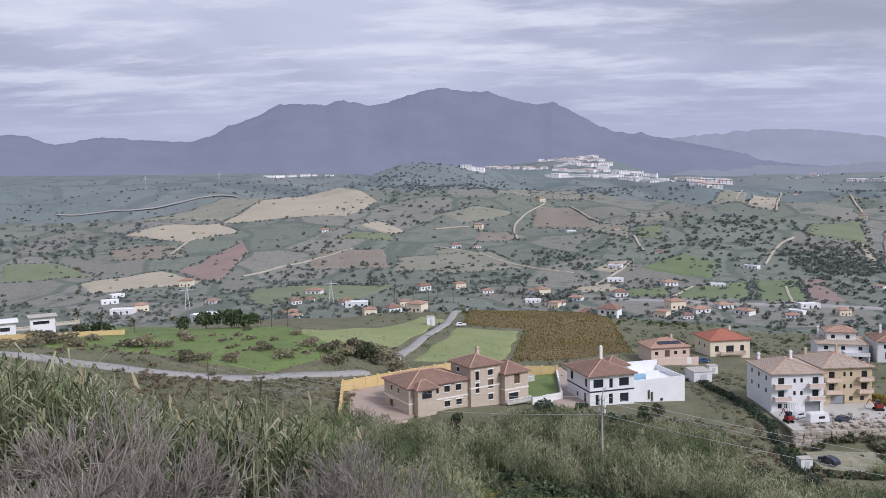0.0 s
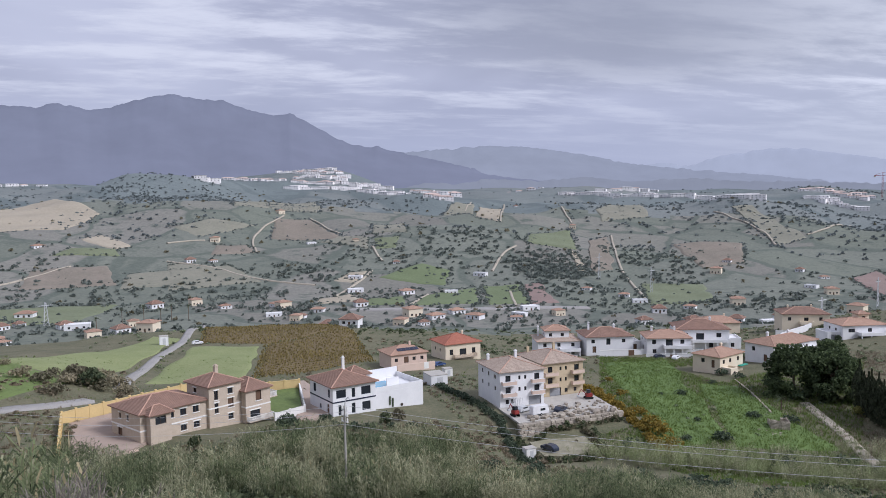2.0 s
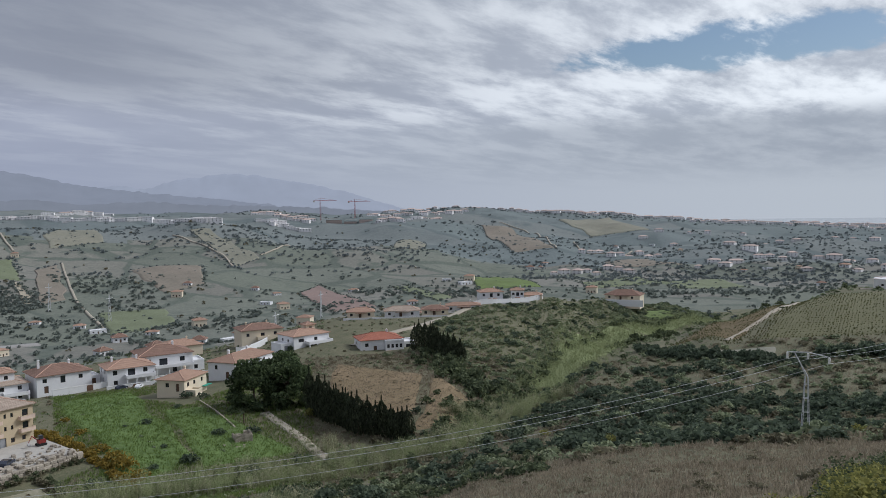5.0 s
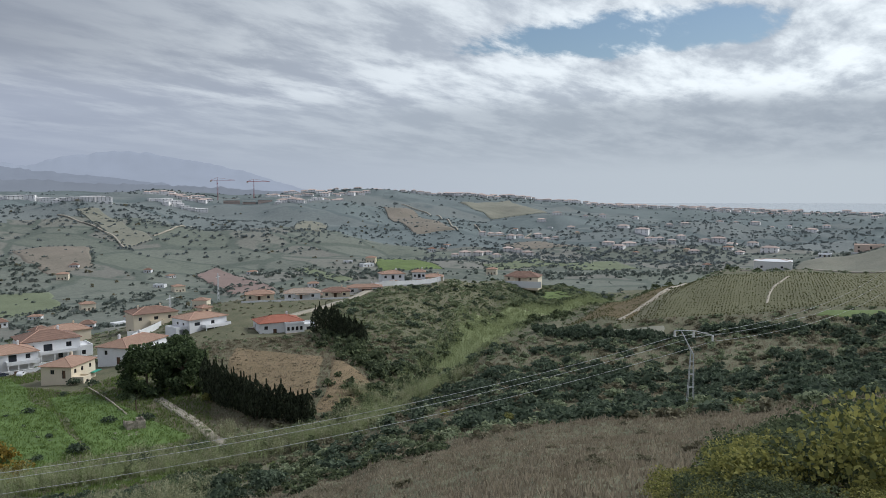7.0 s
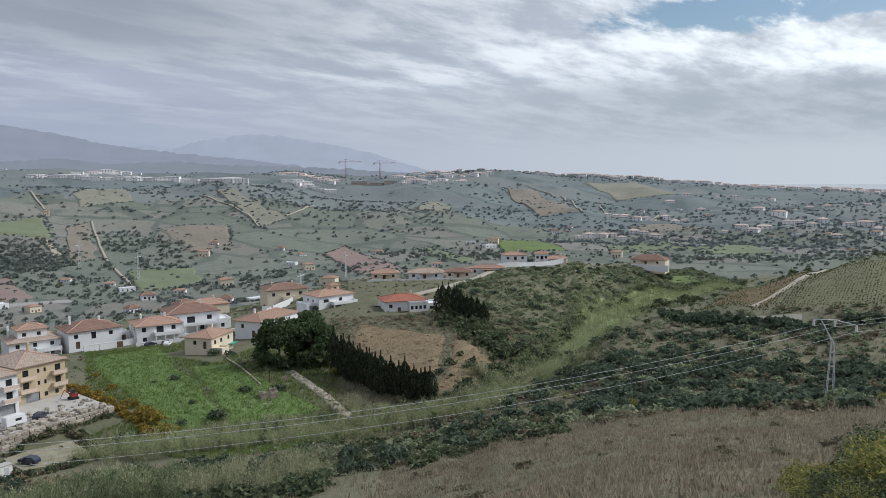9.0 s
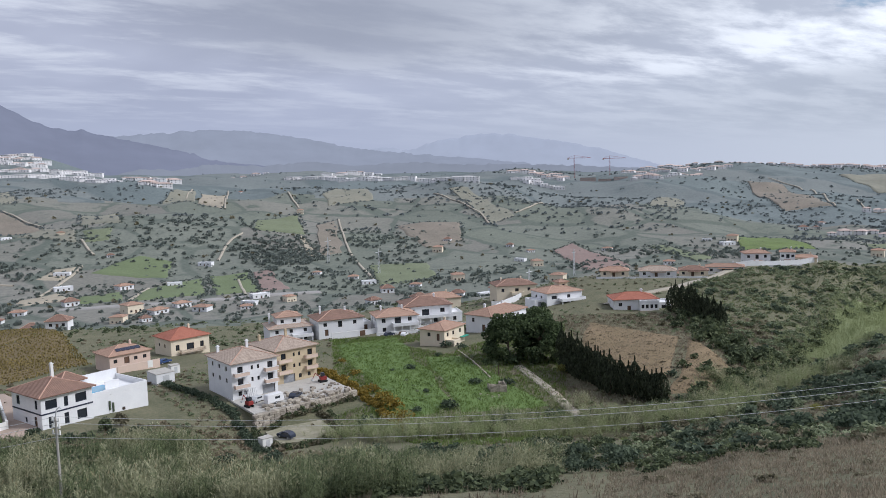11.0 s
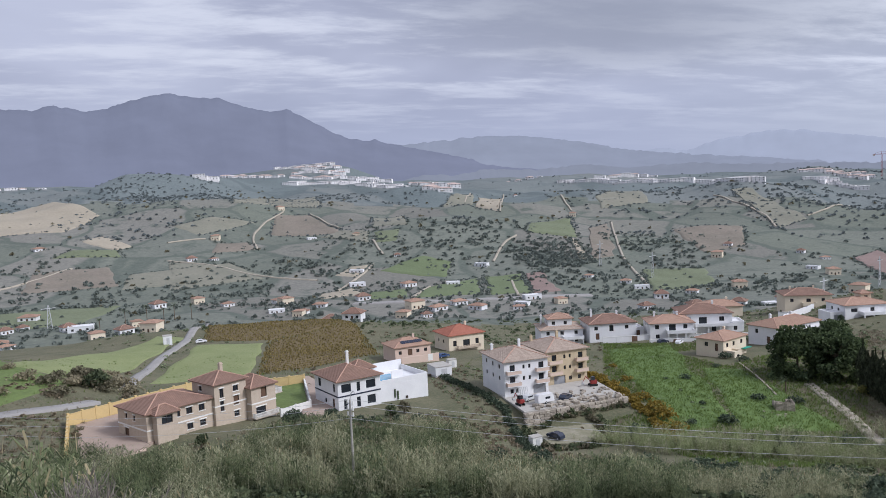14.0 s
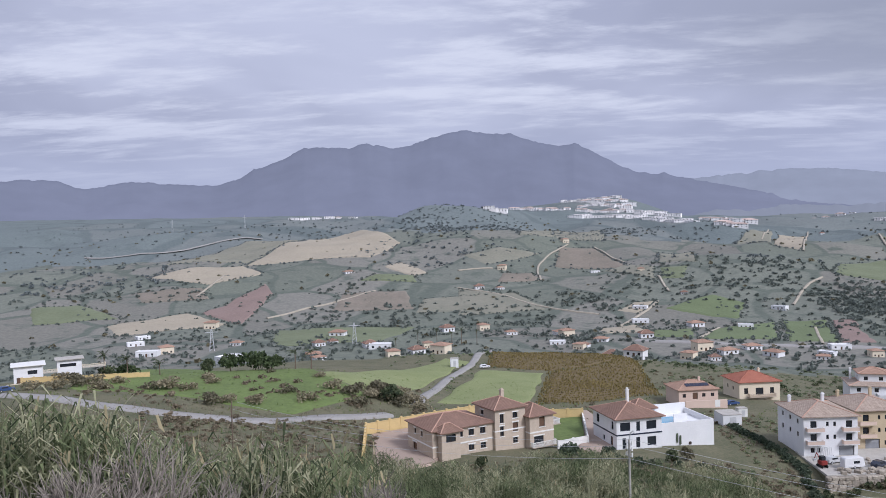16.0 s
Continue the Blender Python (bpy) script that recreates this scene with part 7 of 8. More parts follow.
def round_tree(x, y, w, h, mat, label, seed):
    t = thing("tree", site(x, y, seed * 77), label, "tree", "garden trees")
    trunk_mesh("trunk", h * 0.45, 0.2, t, 5, seed)
    v, f = leaf_dome(seed, 700, 0.09, 14)
    mesh_object("crown", v * np.array([w / 2, w / 2, h * 0.78]) + (0, 0, h * 0.1), f, mat, t)


for i, (x, y, w, h, m) in enumerate(((21, 165, 5.5, 4.2, "dark_leaf"), (29, 166, 4, 4, "dark_leaf"), (47, 172, 4, 3.4, "olive_leaf"), (43, 169, 3.5, 3.0, "bush_leaf"), (-80, 262, 10, 7, "pine_leaf"), (-72, 264, 11, 8, "pine_leaf"), (-66, 262, 9, 6, "pine_leaf"), (-110, 250, 9, 5, "pine_leaf"), (-118, 254, 8, 5, "bush_leaf"),
                                     (-90, 270, 7, 5, "bush_leaf"), (73, 245, 4, 4, "dark_leaf"), (-22, 226, 9, 5.5, "bush_leaf"), (-27, 230, 8, 5, "olive_leaf"), (158, 148, 4, 3.2, "yellow_leaf"), (2, 160, 3, 3.4, "bush_leaf"), (228, 224, 3, 3, "dark_leaf"), (108, 242, 4, 3, "dark_leaf"), (122, 255, 5, 3, "bush_leaf"))):
    round_tree(x, y, w, h, m, ("round dark green garden tree", "leafy green tree beside a plot")[i % 2], 200 + i)

scatter("under_bushes", bush_mid, np.array([(148 + 1.7 * k, 168 - 1.35 * k + (k % 3) * 1.5, 2.2 + (k % 4) * 0.4, 1.0) for k in range(13)]), "pine_leaf", "dark bushes under the pines", "bush")

# vine rows
rows = []
for (name, quad), step in [(f, 2.7) for f in FIELDS if "vineyard" in f[0]]:
    c = np.array(quad, float)
    lo, hi = c.min(0), c.max(0)
    turn = radians(20 if name == "vineyard" else 70)
    d, e = np.array([math.cos(turn), math.sin(turn)]), np.array([-math.sin(turn), math.cos(turn)])
    mid, reach = c.mean(0), np.hypot(*(hi - lo))
    rng = np.random.default_rng(5)
    for a in np.arange(-reach / 2, reach / 2, step):
        s = np.arange(-reach / 2, reach / 2, 0.85 if name == "vineyard" else 1.2)
        p = mid + d * s[:, None] + e * a + rng.normal(0, 0.14, (len(s), 2))
        ok = inside(p[:, 0], p[:, 1], [tuple(q) for q in quad])
        rows.append(np.c_[p[ok], rng.uniform(0.42, 0.6, ok.sum()) * (1 if name == "vineyard" else 0.85), rng.uniform(1.1, 1.6, ok.sum()), np.full(ok.sum(), name == "vineyard")])
rows = np.concatenate(rows)
scatter("vine_rows", vine, rows[rows[:, 4] > 0.5][:, :4], "vine_leaf", "rows of vines in golden autumn leaf", "vines")
scatter("vine_rows", vine, rows[rows[:, 4] < 0.5][:, :4], "vine_green", "rows of dark vines on a hill", "vines")

# trees and scrub of the far hills
far = [sector(40, 3200, -42, 60, 425, 640, (0.7, 2.4), patchy=0.95, patch_size=90), sector(41, 900, -42, 62, 650, 1150, (0.6, 2.0), patchy=1.1, patch_size=120), sector(42, 1700, -42, 62, 1100, 2050, (0.9, 2.8), patchy=0.9, patch_size=170), sector(43, 1500, 60, 102, 470, 1400, (1.2, 3.2), patchy=0.8, patch_size=160), sector(44, 900, 55, 102, 1300, 2600, (2.0, 4.5), patchy=0.9, patch_size=260)]
rng = np.random.default_rng(12)
for x, y, rad, n in WOODS + WOODS_EAST:
    n = int(n * 1.5)
    a, d = rng.uniform(0, 2 * math.pi, n), rad * np.sqrt(rng.uniform(0, 1, n))
    far.append(np.stack([x + d * np.cos(a), y + d * np.sin(a), rng.uniform(1.4, 3.2, n), rng.uniform(0.7, 1.2, n)], -1))
for quad in [q for name, q in FIELDS if math.hypot(*q[0]) > 480]:
    for k in range(4):
        if k % 2 == 0 or rng.random() < 0.6:
            far.append(along([quad[k], quad[(k + 1) % 4]], int(abs(quad[k][0])) + k, 4, 1.6, (0.6, 2.0)))
    c = np.array(quad, float)
    for _ in range(5):
        f = rng.uniform(0.1, 0.9, 2)
        p = (c[0] * (1 - f[0]) + c[1] * f[0]) * (1 - f[1]) + (c[3] * (1 - f[0]) + c[2] * f[0]) * f[1]
        far.append(np.array([[p[0], p[1], rng.uniform(1.1, 2.3), 1.0]]))
for x, y in COTTAGES + COTTAGES_EAST + LANE_SIDE:
    n = 7 if math.hypot(x, y) < 700 else 5
    a, d = rng.uniform(0, 2 * math.pi, n), rng.uniform(8, 22, n)
    far.append(np.stack([x + d * np.cos(a), y + d * np.sin(a), rng.uniform(1.0, 2.6, n), rng.uniform(0.8, 1.4, n)], -1))
for b0, r0, b1, r1, n, w in ((62, 900, 74, 860, 150, 25), (66, 1020, 84, 980, 260, 40), (68, 1250, 90, 1180, 260, 50), (74, 1500, 97, 1420, 320, 60), (58, 1120, 70, 1340, 120, 40), (64, 2020, 97, 2230, 420, 40), (56, 1900, 70, 2050, 240, 40), (70, 760, 84, 800, 160, 24), (50, 760, 62, 720, 120, 24), (42, 1700, 58, 1820, 260, 40), (80, 1800, 97, 1750, 240, 70)):
    q = np.linspace(0, 1, n) + rng.normal(0, 0.01, n)
    b, r = np.radians(b0 + (b1 - b0) * q), r0 + (r1 - r0) * q + rng.normal(0, w, n)
    far.append(np.stack([r * np.sin(b), r * np.cos(b), rng.uniform(1.6, 3.6, n), rng.uniform(0.7, 1.2, n)], -1))
c = np.array([q for name, q in FIELDS if name == "terrace"][0], float)
for f in np.linspace(0.06, 0.94, 13):
    far.append(along([c[0] * (1 - f) + c[1] * f, c[3] * (1 - f) + c[2] * f], int(f * 100), 7, 0.8, (1.0, 1.7)))
far = np.concatenate(far)
# the farther trees take the paler colour that stands in for haze
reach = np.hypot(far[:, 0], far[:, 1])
scatter("valley_trees", bush_far, far[reach < 850], "far_leaf_haze", "haze-greyed trees and scrub scattered over the valley", "trees")
scatter("far_trees", bush_far, far[reach >= 850], "distant_leaf_haze", "haze-paled green trees and scrub on far hills", "trees")
scatter("olive_trees", bush_far, np.concatenate([sector(45, 420, -40, 60, 470, 1300, (1.4, 3.0), clear=("pasture",)), along([(90, 1400), (180, 1420)], 3, 6, 30, (2, 3))]), "olive_leaf", "grey-green olive trees on the hills", "trees")

# ---- yards, walls and small things ----


def slab(name, corners, z, thick, mat, label, kind="structure", category="paving"):
    bm = bmesh.new()
    lo = [bm.verts.new((x, y, z - thick)) for x, y in corners]
    hi = [bm.verts.new((x, y, z)) for x, y in corners]
    bm.faces.new(lo[::-1]), bm.faces.new(hi)
    for k in range(len(corners)):
        j = (k + 1) % len(corners)
        bm.faces.new((lo[k], lo[j], hi[j], hi[k]))
    return tagged(part(name, bm, mat), label, category, kind=kind)


def wall_line(name, line, h, thick, mat, label, posts=None, sink=2.5, z=None):
    """A garden wall along a line, with a coping and, if wanted, posts."""
    w = thing(name, Matrix.Identity(4), label, "wall")
    for (x0, y0), (x1, y1) in zip(line, line[1:]):
        l, a = math.hypot(x1 - x0, y1 - y0), math.atan2(y1 - y0, x1 - x0)
        n = max(1, int(l / 3))
        for k in range(n):
            f = (k + 0.5) / n
            zz = float(height(x0 + (x1 - x0) * f, y0 + (y1 - y0) * f)) if z is None else z
            m = Matrix.Translation((x0 + (x1 - x0) * k / n, y0 + (y1 - y0) * k / n, zz)) @ Matrix.Rotation(a, 4, "Z")
            bm = bmesh.new()
            add_box(bm, 0, -thick / 2, -sink, l / n, thick / 2, h, m)
            add_box(bm, -0.03, -thick / 2 - 0.05, h, l / n + 0.03, thick / 2 + 0.05, h + 0.1, m)
            if posts:
                add_box(bm, -0.25, -0.25, -sink, 0.25, 0.25, h + posts, m)
            part("wall_panel", bm, mat, w)
    return w


slab("forecourt", [(-21.5, 157.5), (-9, 166), (0, 181), (-9, 200), (-25, 190)], 50.3, 8, "paving", "pinkish paved forecourt of the sandstone villa")
wall_line("boundary_wall", [(-22, 157), (-25.3, 190), (-9, 201), (6, 210)], 2.6, 0.3, "yellow_wall", "ochre yellow rendered boundary wall", 0.4, z=50.3)
wall_line("boundary_wall", [(-21.5, 157.2), (-8.5, 165.5)], 0.5, 0.3, "pink_wall", "low salmon retaining wall", z=49.6)
slab("lawn", [(19.5, 183), (27, 186), (29, 206), (17, 204)], 49.7, 7, "bright_green", "small bright green lawn beside the villa", category="lawn")
tagged(patch("driveway", [(24, 171), (32, 176), (36, 236), (28, 234)], "paving", 0.35), "pale paved driveway between two villas", "paving", kind="structure")
slab("pool_terrace", [(11, 166), (22, 170), (27, 182), (20, 183), (13, 178)], 48.8, 6, "paving", "curved paved terrace below the villa")
wall_line("balustrade_wall", [(20, 179), (27.3, 183.2), (29.4, 206)], 1.0, 0.25, "trim_white", "white garden balustrade round the lawn", 0.25, z=49.7)
wall_line("boundary_wall", [(29.4, 206), (18, 206), (6, 210)], 2.0, 0.3, "yellow_wall", "ochre garden wall behind the lawn", 0.3, z=49.7)
wall_line("boundary_wall", [(196, 226), (207, 234), (226, 250), (252, 262)], 2.6, 0.3, "white_wall", "white boundary wall behind houses")
wall_line("boundary_wall", [polar(58.4, 398), polar(60.2, 407), polar(62, 420), polar(63.8, 434)], 2.4, 0.4, "white_wall", "long white wall along the ridge")
wall_line("lane_wall", [(154, 189), (148, 175), (139, 157)], 0.3, 0.3, "track", "pale stepped wall down a grassy plot")
wall_line("boundary_wall", [(-134, 232), (-118, 236), (-100, 244)], 1.6, 0.3, "yellow_wall", "cream garden wall beside a villa", 0.3)
hedge = along([(68, 214), (69, 190), (71, 170), (68, 150), (66, 138)], 61, 0.55, 0.4, (0.9, 1.5))
scatter("boundary_hedge", bush_mid, hedge, "dark_leaf", "dark green boundary hedge beside the white house", "hedge")
scatter("boundary_hedge", bush_mid, along([(109, 200), (105, 176), (102, 160), (97, 140)], 62, 0.5, 0.8, (0.8, 1.6)), "autumn_leaf", "yellowing hedge along the grassy plot", "hedge")

# the builders' yard on its wall of stone blocks
slab("earth_bank", [(73.6, 164.2), (100.2, 165.8), (102, 183), (74, 181)], 46.3, 4.5, "hillside", "earth fill behind the stone wall", category="bank")
slab("yard", [(73.4, 163.6), (100.3, 165.2), (102, 183), (74, 181)], 46.75, 0.44, "concrete", "dusty concrete yard in front of houses", category="yard")
slab("parking", [(73, 150), (79, 147.5), (86, 150), (88, 160.5), (74, 159.5)], 43.4, 3, "gravel", "pale gravel parking place below a wall", category="yard")
rng = random.Random(21)
stones = []
for k in range(7):
    bm = box(-0.5, -0.5, -0.5, 0.5, 0.5, 0.5)
    bmesh.ops.bevel(bm, geom=bm.edges[:], offset=0.12, segments=1, affect="EDGES")
    for v in bm.verts:
        v.co += Vector((rng.uniform(-0.07, 0.07), rng.uniform(-0.07, 0.07), rng.uniform(-0.07, 0.07)))
    me = bpy.data.meshes.new("stone")
    bmesh.ops.recalc_face_normals(bm, faces=bm.faces)
    bm.to_mesh(me)
    bm.free()
    me.materials.append(MATS["rubble"])
    stones.append(me)
wall = thing("retaining_wall", pose(73.2, 162.6, 42.6, 0, 0, 3.3), "rough retaining wall of large pale stone blocks", "wall")
z, row = 0.0, 0
while z < 4.3:
    hh = rng.uniform(0.65, 0.95)
    x = -0.4 * (row % 2)
    while x < 27.2:
        w = rng.uniform(0.8, 1.9)
        ob = new("stone", stones[rng.randrange(7)])
        ob.parent = wall
        ob.location, ob.scale = (x + w / 2, rng.uniform(-0.12, 0.12) + z * 0.08, z + hh / 2 - 0.3), (w * 0.99, 1.2, hh * 0.99)
        x += w
    z += hh
    row += 1
for k in range(110):
    ob = new("rubble_stone", stones[rng.randrange(7)])
    s = rng.uniform(0.3, 0.85) if k < 60 else rng.uniform(0.5, 1.15)
    x, y = (rng.uniform(84, 101), rng.uniform(165, 174)) if k < 60 else (rng.uniform(77, 100), rng.uniform(164.2, 166.6))
    ob.location, ob.scale, ob.rotation_euler = (x, y, 46.75 + s * 0.2), (s, s * 1.2, s * 0.8), (0, 0, rng.uniform(0, 6))
    tagged(ob, "loose pale building stone in the yard", "stone", "loose stones in the yard")


def car(name, x, y, z, turn, paint, label, length=4.2, tall=1.45, van=False):
    c = thing(name, pose(x, y, z, 0, 0, turn), label, "car" if not van else "caravan")
    bm = bmesh.new()
    l, w = length / 2, 0.86
    side = [(-l, 0.3), (l, 0.3), (l, 0.75), (l * 0.9, 0.9), (l * 0.45, 0.95), (l * 0.2, tall), (-l * 0.6, tall), (-l * 0.95, 0.95)] if not van else [(-l, 0.4), (l, 0.4), (l * 1.04, 1.0), (l * 0.85, tall), (-l * 0.9, tall), (-l, tall - 0.3)]
    a = [bm.verts.new((px, -w, pz)) for px, pz in side]
    b = [bm.verts.new((px, w, pz)) for px, pz in side]
    bm.faces.new(a), bm.faces.new(b[::-1])
    for k in range(len(side)):
        j = (k + 1) % len(side)
        bm.faces.new((a[k], b[k], b[j], a[j]))
    bmesh.ops.recalc_face_normals(bm, faces=bm.faces)
    bmesh.ops.bevel(bm, geom=bm.edges[:], offset=0.07, segments=2, affect="EDGES")
    body = part("body", bm, paint, c)
    for s in (-1, 1):
        y0, y1 = (w - 0.02, w + 0.012) if s > 0 else (-w - 0.012, -w + 0.02)
        if van:
            part("side_window", box(-l * 0.1, y0, 1.2, l * 0.5, y1, 1.75), "glass", body)
        else:
            part("side_window", box(-l * 0.55, y0, 0.98, l * 0.18, y1, tall - 0.12), "glass", body)
        for u in ((-l * 0.6, l * 0.6) if not van else (0,)):
            wheel = part("wheel", tube(((u, s * (w - 0.16), 0.31), (u, s * (w + 0.02), 0.31), 0.31, 0.31), n=14), "tyre", c)
            part("rim", tube(((u, s * (w + 0.015), 0.31), (u, s * (w + 0.03), 0.31), 0.18, 0.17), n=10), "steel", wheel)
    if not van:
        bm = bmesh.new()
        bm.faces.new([bm.verts.new(p) for p in ((l * 0.46, -0.74, 0.975), (l * 0.46, 0.74, 0.975), (l * 0.225, 0.66, tall - 0.03), (l * 0.225, -0.66, tall - 0.03))])
        bmesh.ops.solidify(bm, geom=bm.faces[:], thickness=-0.02)
        part("windscreen", bm, "glass", body)
    return c


car("car", 75.6, 152.5, 43.51, 110, "car_dark", "dark blue parked car on gravel")
car("car", 78.5, 172.0, 46.76, 20, "steel", "silver hatchback parked beside white house")
car("caravan", 80.6, 168.0, 46.76, 8, "car_white", "white caravan parked in the yard", 4.6, 2.4, True)
car("car", 86.5, 168.5, 46.76, 35, "car_dark", "dark car stripped for parts in yard")
car("car", 6.6, 317, float(height(6.6, 317)) + 0.2, 10, "car_white", "white car parked beside a lane")
car("car", -125, 209, float(height(-125, 209)) + 0.3, 35, "car_blue", "blue car on the hillside lane")
car("car", 80.5, 243, float(height(80.5, 243)) + 0.1, 15, "car_blue", "blue car parked beside the cream house")
car("car", 160, 236, float(height(160, 236)) + 0.1, 5, "car_dark", "dark car in front of white house")
car("car", 164, 232, float(height(164, 232)) + 0.1, 35, "car_white", "white car in front of houses")


def digger(x, y, z, turn):
    d = thing("small_digger", pose(x, y, z, 0, 0, turn), "small red digger parked in the yard", "digger")
    part("body", box(-1.0, -0.7, 0.6, 0.7, 0.7, 1.5, 0.12), "red_paint", d)
    part("cab", box(-0.5, -0.6, 1.5, 0.5, 0.5, 2.4, 0.1), "glass", d)
    for s in (-0.75, 0.45):
        part("track", box(-1.2, s, 0.0, 1.1, s + 0.3, 0.6, 0.14), "tyre", d)
    part("arm", tube(((0.6, 0, 1.3), (1.9, 0, 2.6), 0.13, 0.1), ((1.9, 0, 2.6), (2.7, 0, 1.1), 0.1, 0.08), n=5), "red_paint", d)
    part("bucket", box(2.4, -0.35, 0.6, 2.95, 0.35, 1.1, 0.08), "steel", d)


digger(74.8, 169.2, 46.75, 100)
digger(98.5, 176.5, 46.75, 170)
scaffold = thing("scaffold", pose(76.4, 175.2, 46.75, 0, 0, 2), "stacked steel frames leaning by wall", "scaffold")
for k in range(6):
    part("steel_frame", tube(((k * 0.5, 0, 0), (k * 0.5 + 0.1, 0.7, 2.3), 0.05, 0.05), ((k * 0.5 + 0.9, 0, 0), (k * 0.5 + 1.0, 0.7, 2.3), 0.05, 0.05), ((k * 0.5 + 0.1, 0.7, 2.3), (k * 0.5 + 1.0, 0.7, 2.3), 0.05, 0.05), n=4), "steel", scaffold)
for x, y, w, d, h, m, lab, n in ((75.2, 221.8, 2.6, 2.2, 2.2, "trim_white", "small white plant room on the slope", "pump_house"), (-7.2, 319, 3.2, 3.0, 3.4, "white_wall", "small white transformer hut in a meadow", "transformer_hut"), (69.6, 151.5, 2.4, 1.8, 2.0, "trim_white", "white tin shelter beside the hedge", "shelter"), (66.5, 208, 5.0, 6.0, 2.8, "white_wall", "low white garage behind the white house", "garage")):
    t = thing(n, pose(x, y, float(height(x, y)) + 0.05, 0, 0, 5), lab, "hut")
    part("wall", box(0, 0, -2, w, d, h), m, t)
    part("roof", box(-0.12, -0.12, h + 0.005, w + 0.12, d + 0.12, h + 0.14, 0.03), "concrete", t)
    part("door", box(w * 0.35, -0.05, 0.05, w * 0.7, -0.004, h * 0.8), "steel", t)
ruin = thing("ruin", pose(130.5, 147.5, float(height(132, 149)), 0, 0, -30), "roofless crumbling white stone hut", "ruin")
for a in ((0, 0, 4.2, 0.4, 1.9), (0, 0.4, 0.4, 3.4, 1.5), (3.8, 0.4, 4.2, 3.4, 2.1), (0, 3.4, 2.0, 3.8, 1.2), (2.9, 3.4, 4.2, 3.8, 1.8)):
    bm = box(a[0], a[1], -1.5, a[2], a[3], a[4])
    bmesh.ops.subdivide_edges(bm, edges=bm.edges[:], cuts=4, use_grid_fill=True)
    for v in bm.verts:
        v.co += Vector((rng.uniform(-0.1, 0.1), rng.uniform(-0.1, 0.1), rng.uniform(-0.35, 0.15) if v.co.z > 0.8 else 0))
    part("broken_wall", bm, "rubble", ruin)
for k in range(9):
    s = rng.uniform(0.3, 0.8)
    ob = new("rubble_stone", stones[rng.randrange(7)])
    x, y = 130 + rng.uniform(-3, 3), 146 + rng.uniform(-3, 2)
    ob.location, ob.scale = (x, y, float(height(x, y)) + s * 0.2), (s, s, s * 0.7)
    tagged(ob, "fallen white stone beside the ruin", "stone", "fallen stones at the ruin")
for x, y, s in ((-45, 168, 0.9), (-41, 170, 0.6), (-52, 172, 0.5)):
    ob = new("boulder", stones[1])
    ob.location, ob.scale = (x, y, float(height(x, y)) + 0.3), (s * 1.6, s * 1.2, s)
    tagged(ob, "pale boulder among dry weeds", "boulder", "boulders in the weeds")

# ---- the power line ----
PYLON = Vector((116.96, 17.7, 64.3))


def wire(a, b, sag, r=0.02):
    bm = bmesh.new()
    a, b = Vector(a), Vector(b)
    pts = [a.lerp(b, k / 20) - Vector((0, 0, 4 * sag * (k / 20) * (1 - k / 20))) for k in range(21)]
    rings = [[bm.verts.new(p + Vector(o) * r) for o in ((0.7, 0.7, 0), (0, 0, 1), (-0.7, -0.7, 0), (0, 0, -1))] for p in pts]
    for u, w in zip(rings, rings[1:]):
        for k in range(4):
            bm.faces.new((u[k], u[(k + 1) % 4], w[(k + 1) % 4], w[k]))
    tagged(part("power_cable", bm, "steel"), "thin overhead power cable between poles", "cable", "power cables")


pole = thing("utility_pole", pose(19.1, 95.1, 59.5, 0, 0, -60), "weathered utility pole with stacked insulators", "pole")
part("pole", tube(((0, 0, 0), (0, 0, 14.4), 0.17, 0.12), n=10), "concrete", pole)
part("bracket", tube(((0, 0, 14.2), (0.25, 0, 15.2), 0.07, 0.06), ((0.25, 0, 15.2), (0.75, 0, 15.6), 0.06, 0.05), ((0.75, 0, 15.6), (1.1, 0, 15.3), 0.05, 0.05), n=6), "steel", pole)
for k in range(3):
    ins = part("crossarm", tube(((-0.5, 0, 12.4 + k * 0.75), (0.5, 0, 12.4 + k * 0.75), 0.06, 0.06), n=5), "steel", pole)
    for s in (-0.5, 0.5):
        part("insulator", tube(((s, 0, 12.35 + k * 0.75), (s, 0, 12.85 + k * 0.75), 0.12, 0.09), n=8), "trim_white", ins)
tower = thing("pylon", Matrix.Translation(PYLON) @ Matrix.Rotation(radians(-78 + 8), 4, "Z") @ Matrix.Rotation(radians(1.2), 4, "Y"), "slender steel lattice pylon with angled crossarm", "pylon")
bm = bmesh.new()
base, neck, zt = 0.62, 0.2, 11.6
for sx in (-1, 1):
    for sy in (-1, 1):
        add_tube(bm, (sx * base, sy * base, -1), (sx * neck, sy * neck, zt), 0.06, 0.05, 5)
part("legs", bm, "steel", tower)
for k in range(6):
    z0, z1 = 1.0 + k * 1.9, 1.0 + (k + 0.85) * 1.9
    f0, f1 = base + (neck - base) * (z0 + 1) / (zt + 1), base + (neck - base) * (z1 + 1) / (zt + 1)
    bm = bmesh.new()
    for s in (-1, 1):
        add_tube(bm, (-f0, s * f0, z0), (f0, s * f0, z0), 0.03, 0.03, 4)
        add_tube(bm, (s * f0, -f0, z0), (s * f0, f0, z0), 0.03, 0.03, 4)
    part("lattice_brace", bm, "steel", tower)
part("head", tube(((0.15, 0, zt), (-1.6, 0, zt + 3.2), 0.09, 0.07), ((-0.1, 0, zt), (-1.2, 0, zt + 2.6), 0.05, 0.05), n=5), "steel", tower)
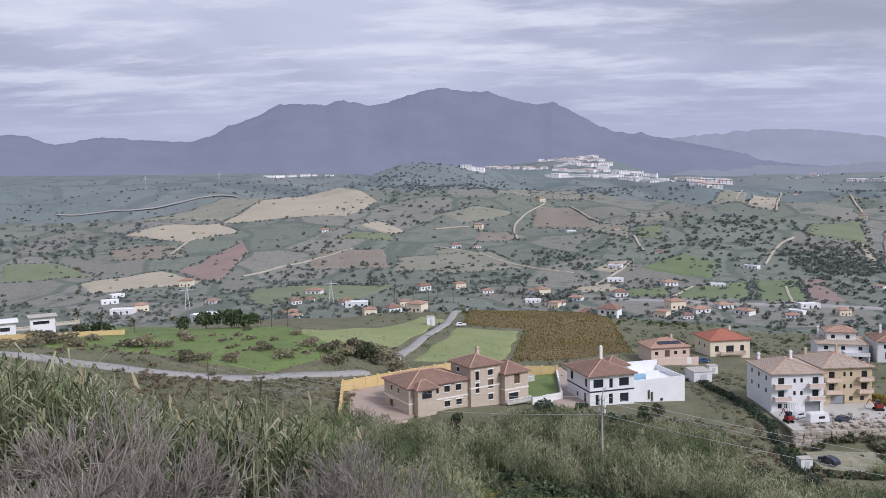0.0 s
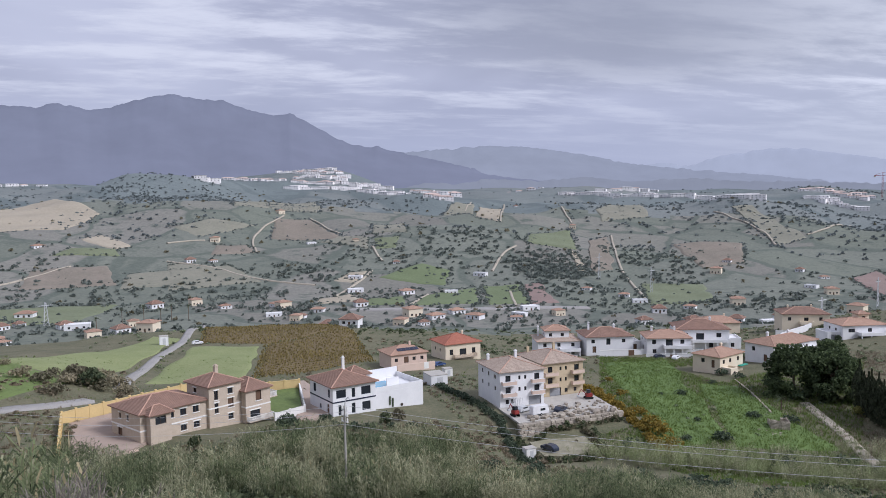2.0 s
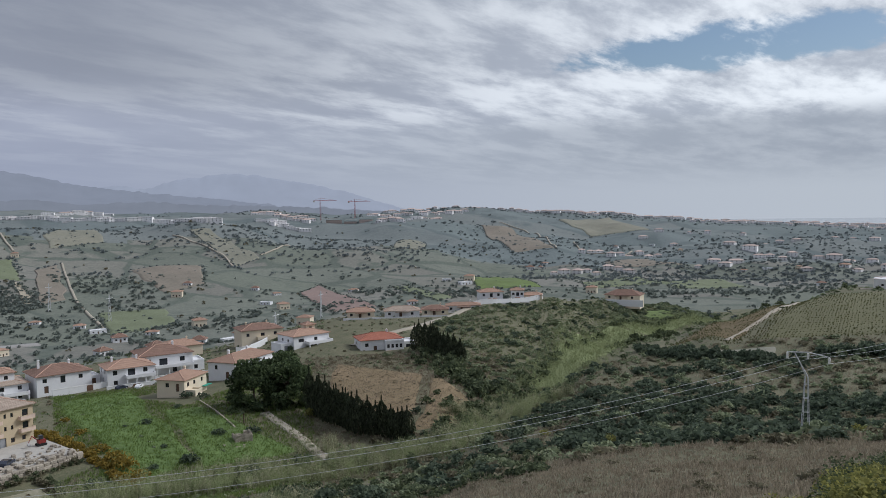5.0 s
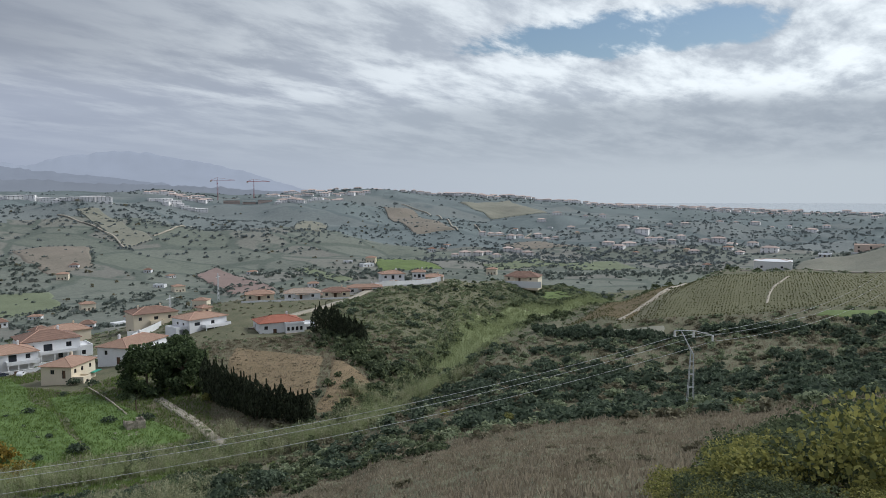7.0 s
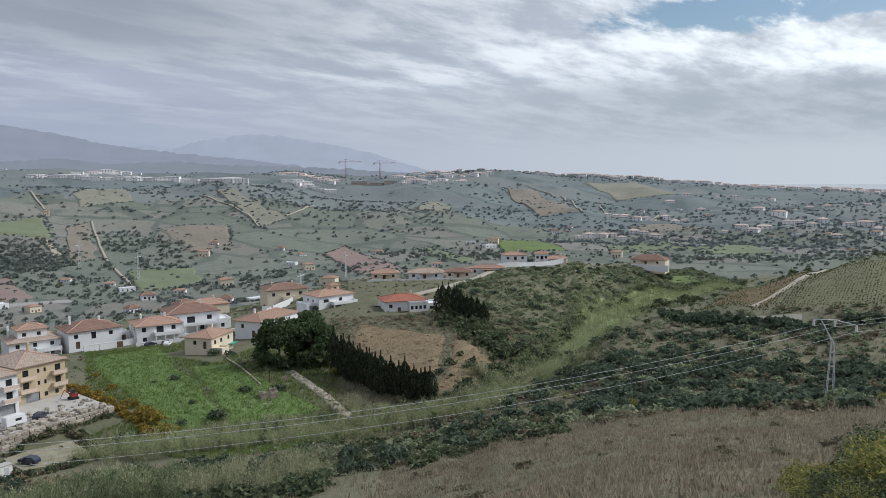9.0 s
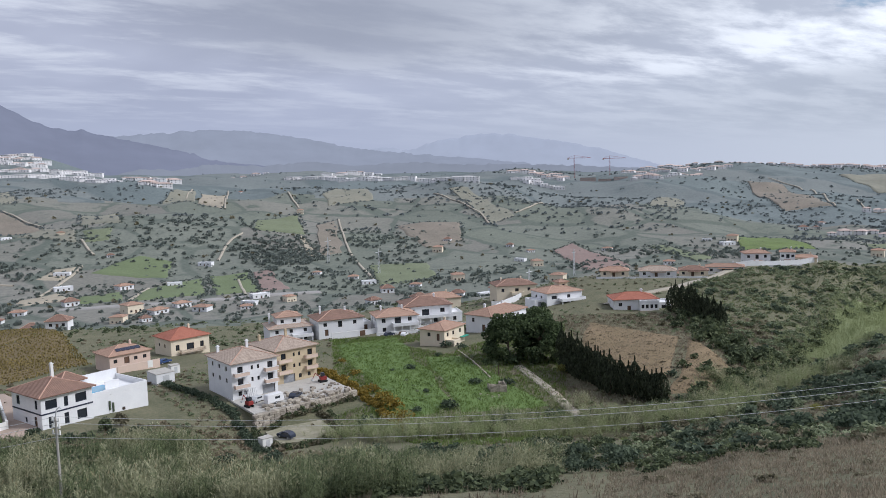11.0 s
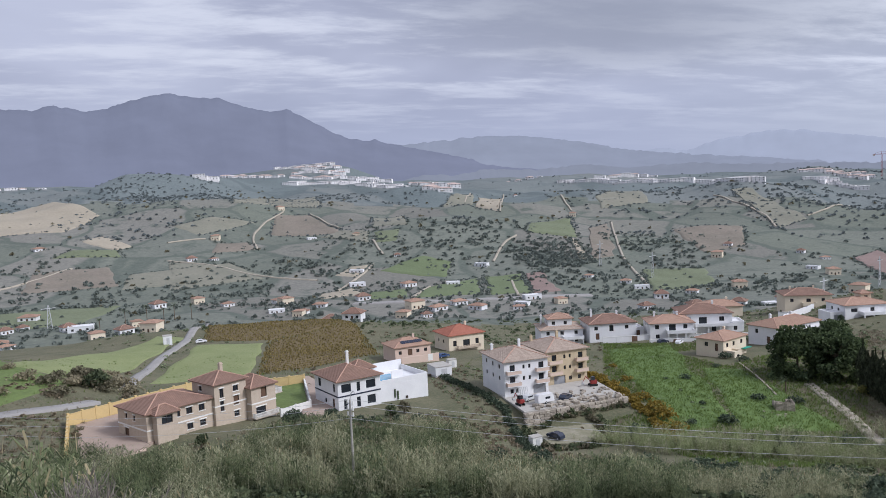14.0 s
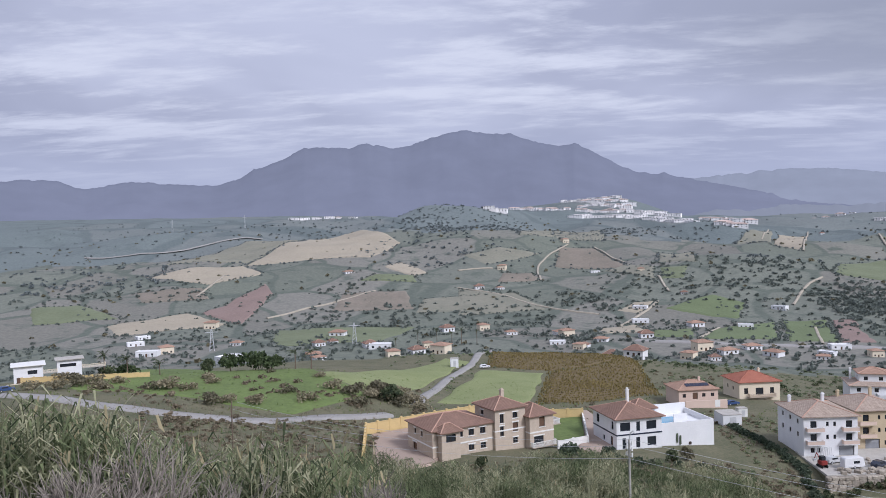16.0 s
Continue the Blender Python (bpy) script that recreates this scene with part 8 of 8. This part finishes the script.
arm = part("crossarm", tube(((-2.6, 0, zt + 3.3), (0.2, 0, zt + 3.35), 0.07, 0.07), ((0.2, 0, zt + 3.35), (2.9, 0, zt + 2.75), 0.07, 0.06), n=5), "steel", tower)
tips = []
for x, z in ((-2.55, zt + 3.2), (0.1, zt + 3.2), (2.8, zt + 2.7)):
    part("insulator", tube(((x, 0, z), (x, 0, z - 0.75), 0.16, 0.16), n=8), "trim_white", arm)
    tips.append(tower.matrix_world @ Vector((x, 0, z - 0.8)))
heads = [Vector((19.3, 95.0, 73.9)), Vector((19.3, 95.2, 73.1)), Vector((19.0, 95.0, 71.6))]
for k in range(3):
    wire(heads[k], tips[k], 3.4)
    wire(tips[k], Vector((300, -18.6 - k * 3, 74 - k * 1.0)), 4.0)
    wire(heads[k], Vector((-43 - k, 143.7 + k, 69 - k * 1.6)), 2.2)
far_pole = thing("utility_pole", pose(-44, 144, float(height(-44, 144)) - 1, 0, 0, 20), "plain wooden utility pole above weeds", "pole")
part("pole", tube(((0, 0, 0), (0, 0, 70 - float(height(-44, 144))), 0.13, 0.1), n=8), "bark", far_pole)


def lattice_mast(x, y, h):
    t = thing("lattice_mast", site(x, y, 20), "far steel lattice power mast", "pylon", "far power masts")
    part("mast", tube(((-1.6, 0, -2), (-0.3, 0, h), 0.25, 0.2), ((1.6, 0, -2), (0.3, 0, h), 0.25, 0.2), *[((-1.6 + 1.3 * k / 6, 0, h * k / 6), (1.6 - 1.3 * (k + 1) / 6, 0, h * (k + 1) / 6), 0.12, 0.12) for k in range(6)], n=4), "steel", t)
    part("crossarm", tube(((-4, 0, h * 0.86), (4, 0, h * 0.86), 0.2, 0.2), n=4), "steel", t)


for x, y, h in ((-164, 500, 14), (-75, 520, 14), (340, 590, 22), (345, 520, 20), (285, 290, 11), (440, 400, 20), (-560, 1500, 34), (-420, 1500, 34)):
    lattice_mast(x, y, h)

# growth round the gravel and at the foot of the stone wall
foot = np.concatenate([along([(72, 161), (72, 149), (79, 145.5), (87, 148.5), (90, 160)], 91, 0.5, 0.8, (0.9, 1.7)), along([(76, 161.2), (99, 162.6)], 92, 1.0, 0.4, (0.7, 1.5))])
scatter("verge_bushes", bush_mid, foot[::2], "bush_leaf", "green bushes round a gravel parking place", "bush")
scatter("verge_bushes", bush_mid, foot[1::2], "olive_leaf", "grey-green bushes round a gravel parking place", "bush")
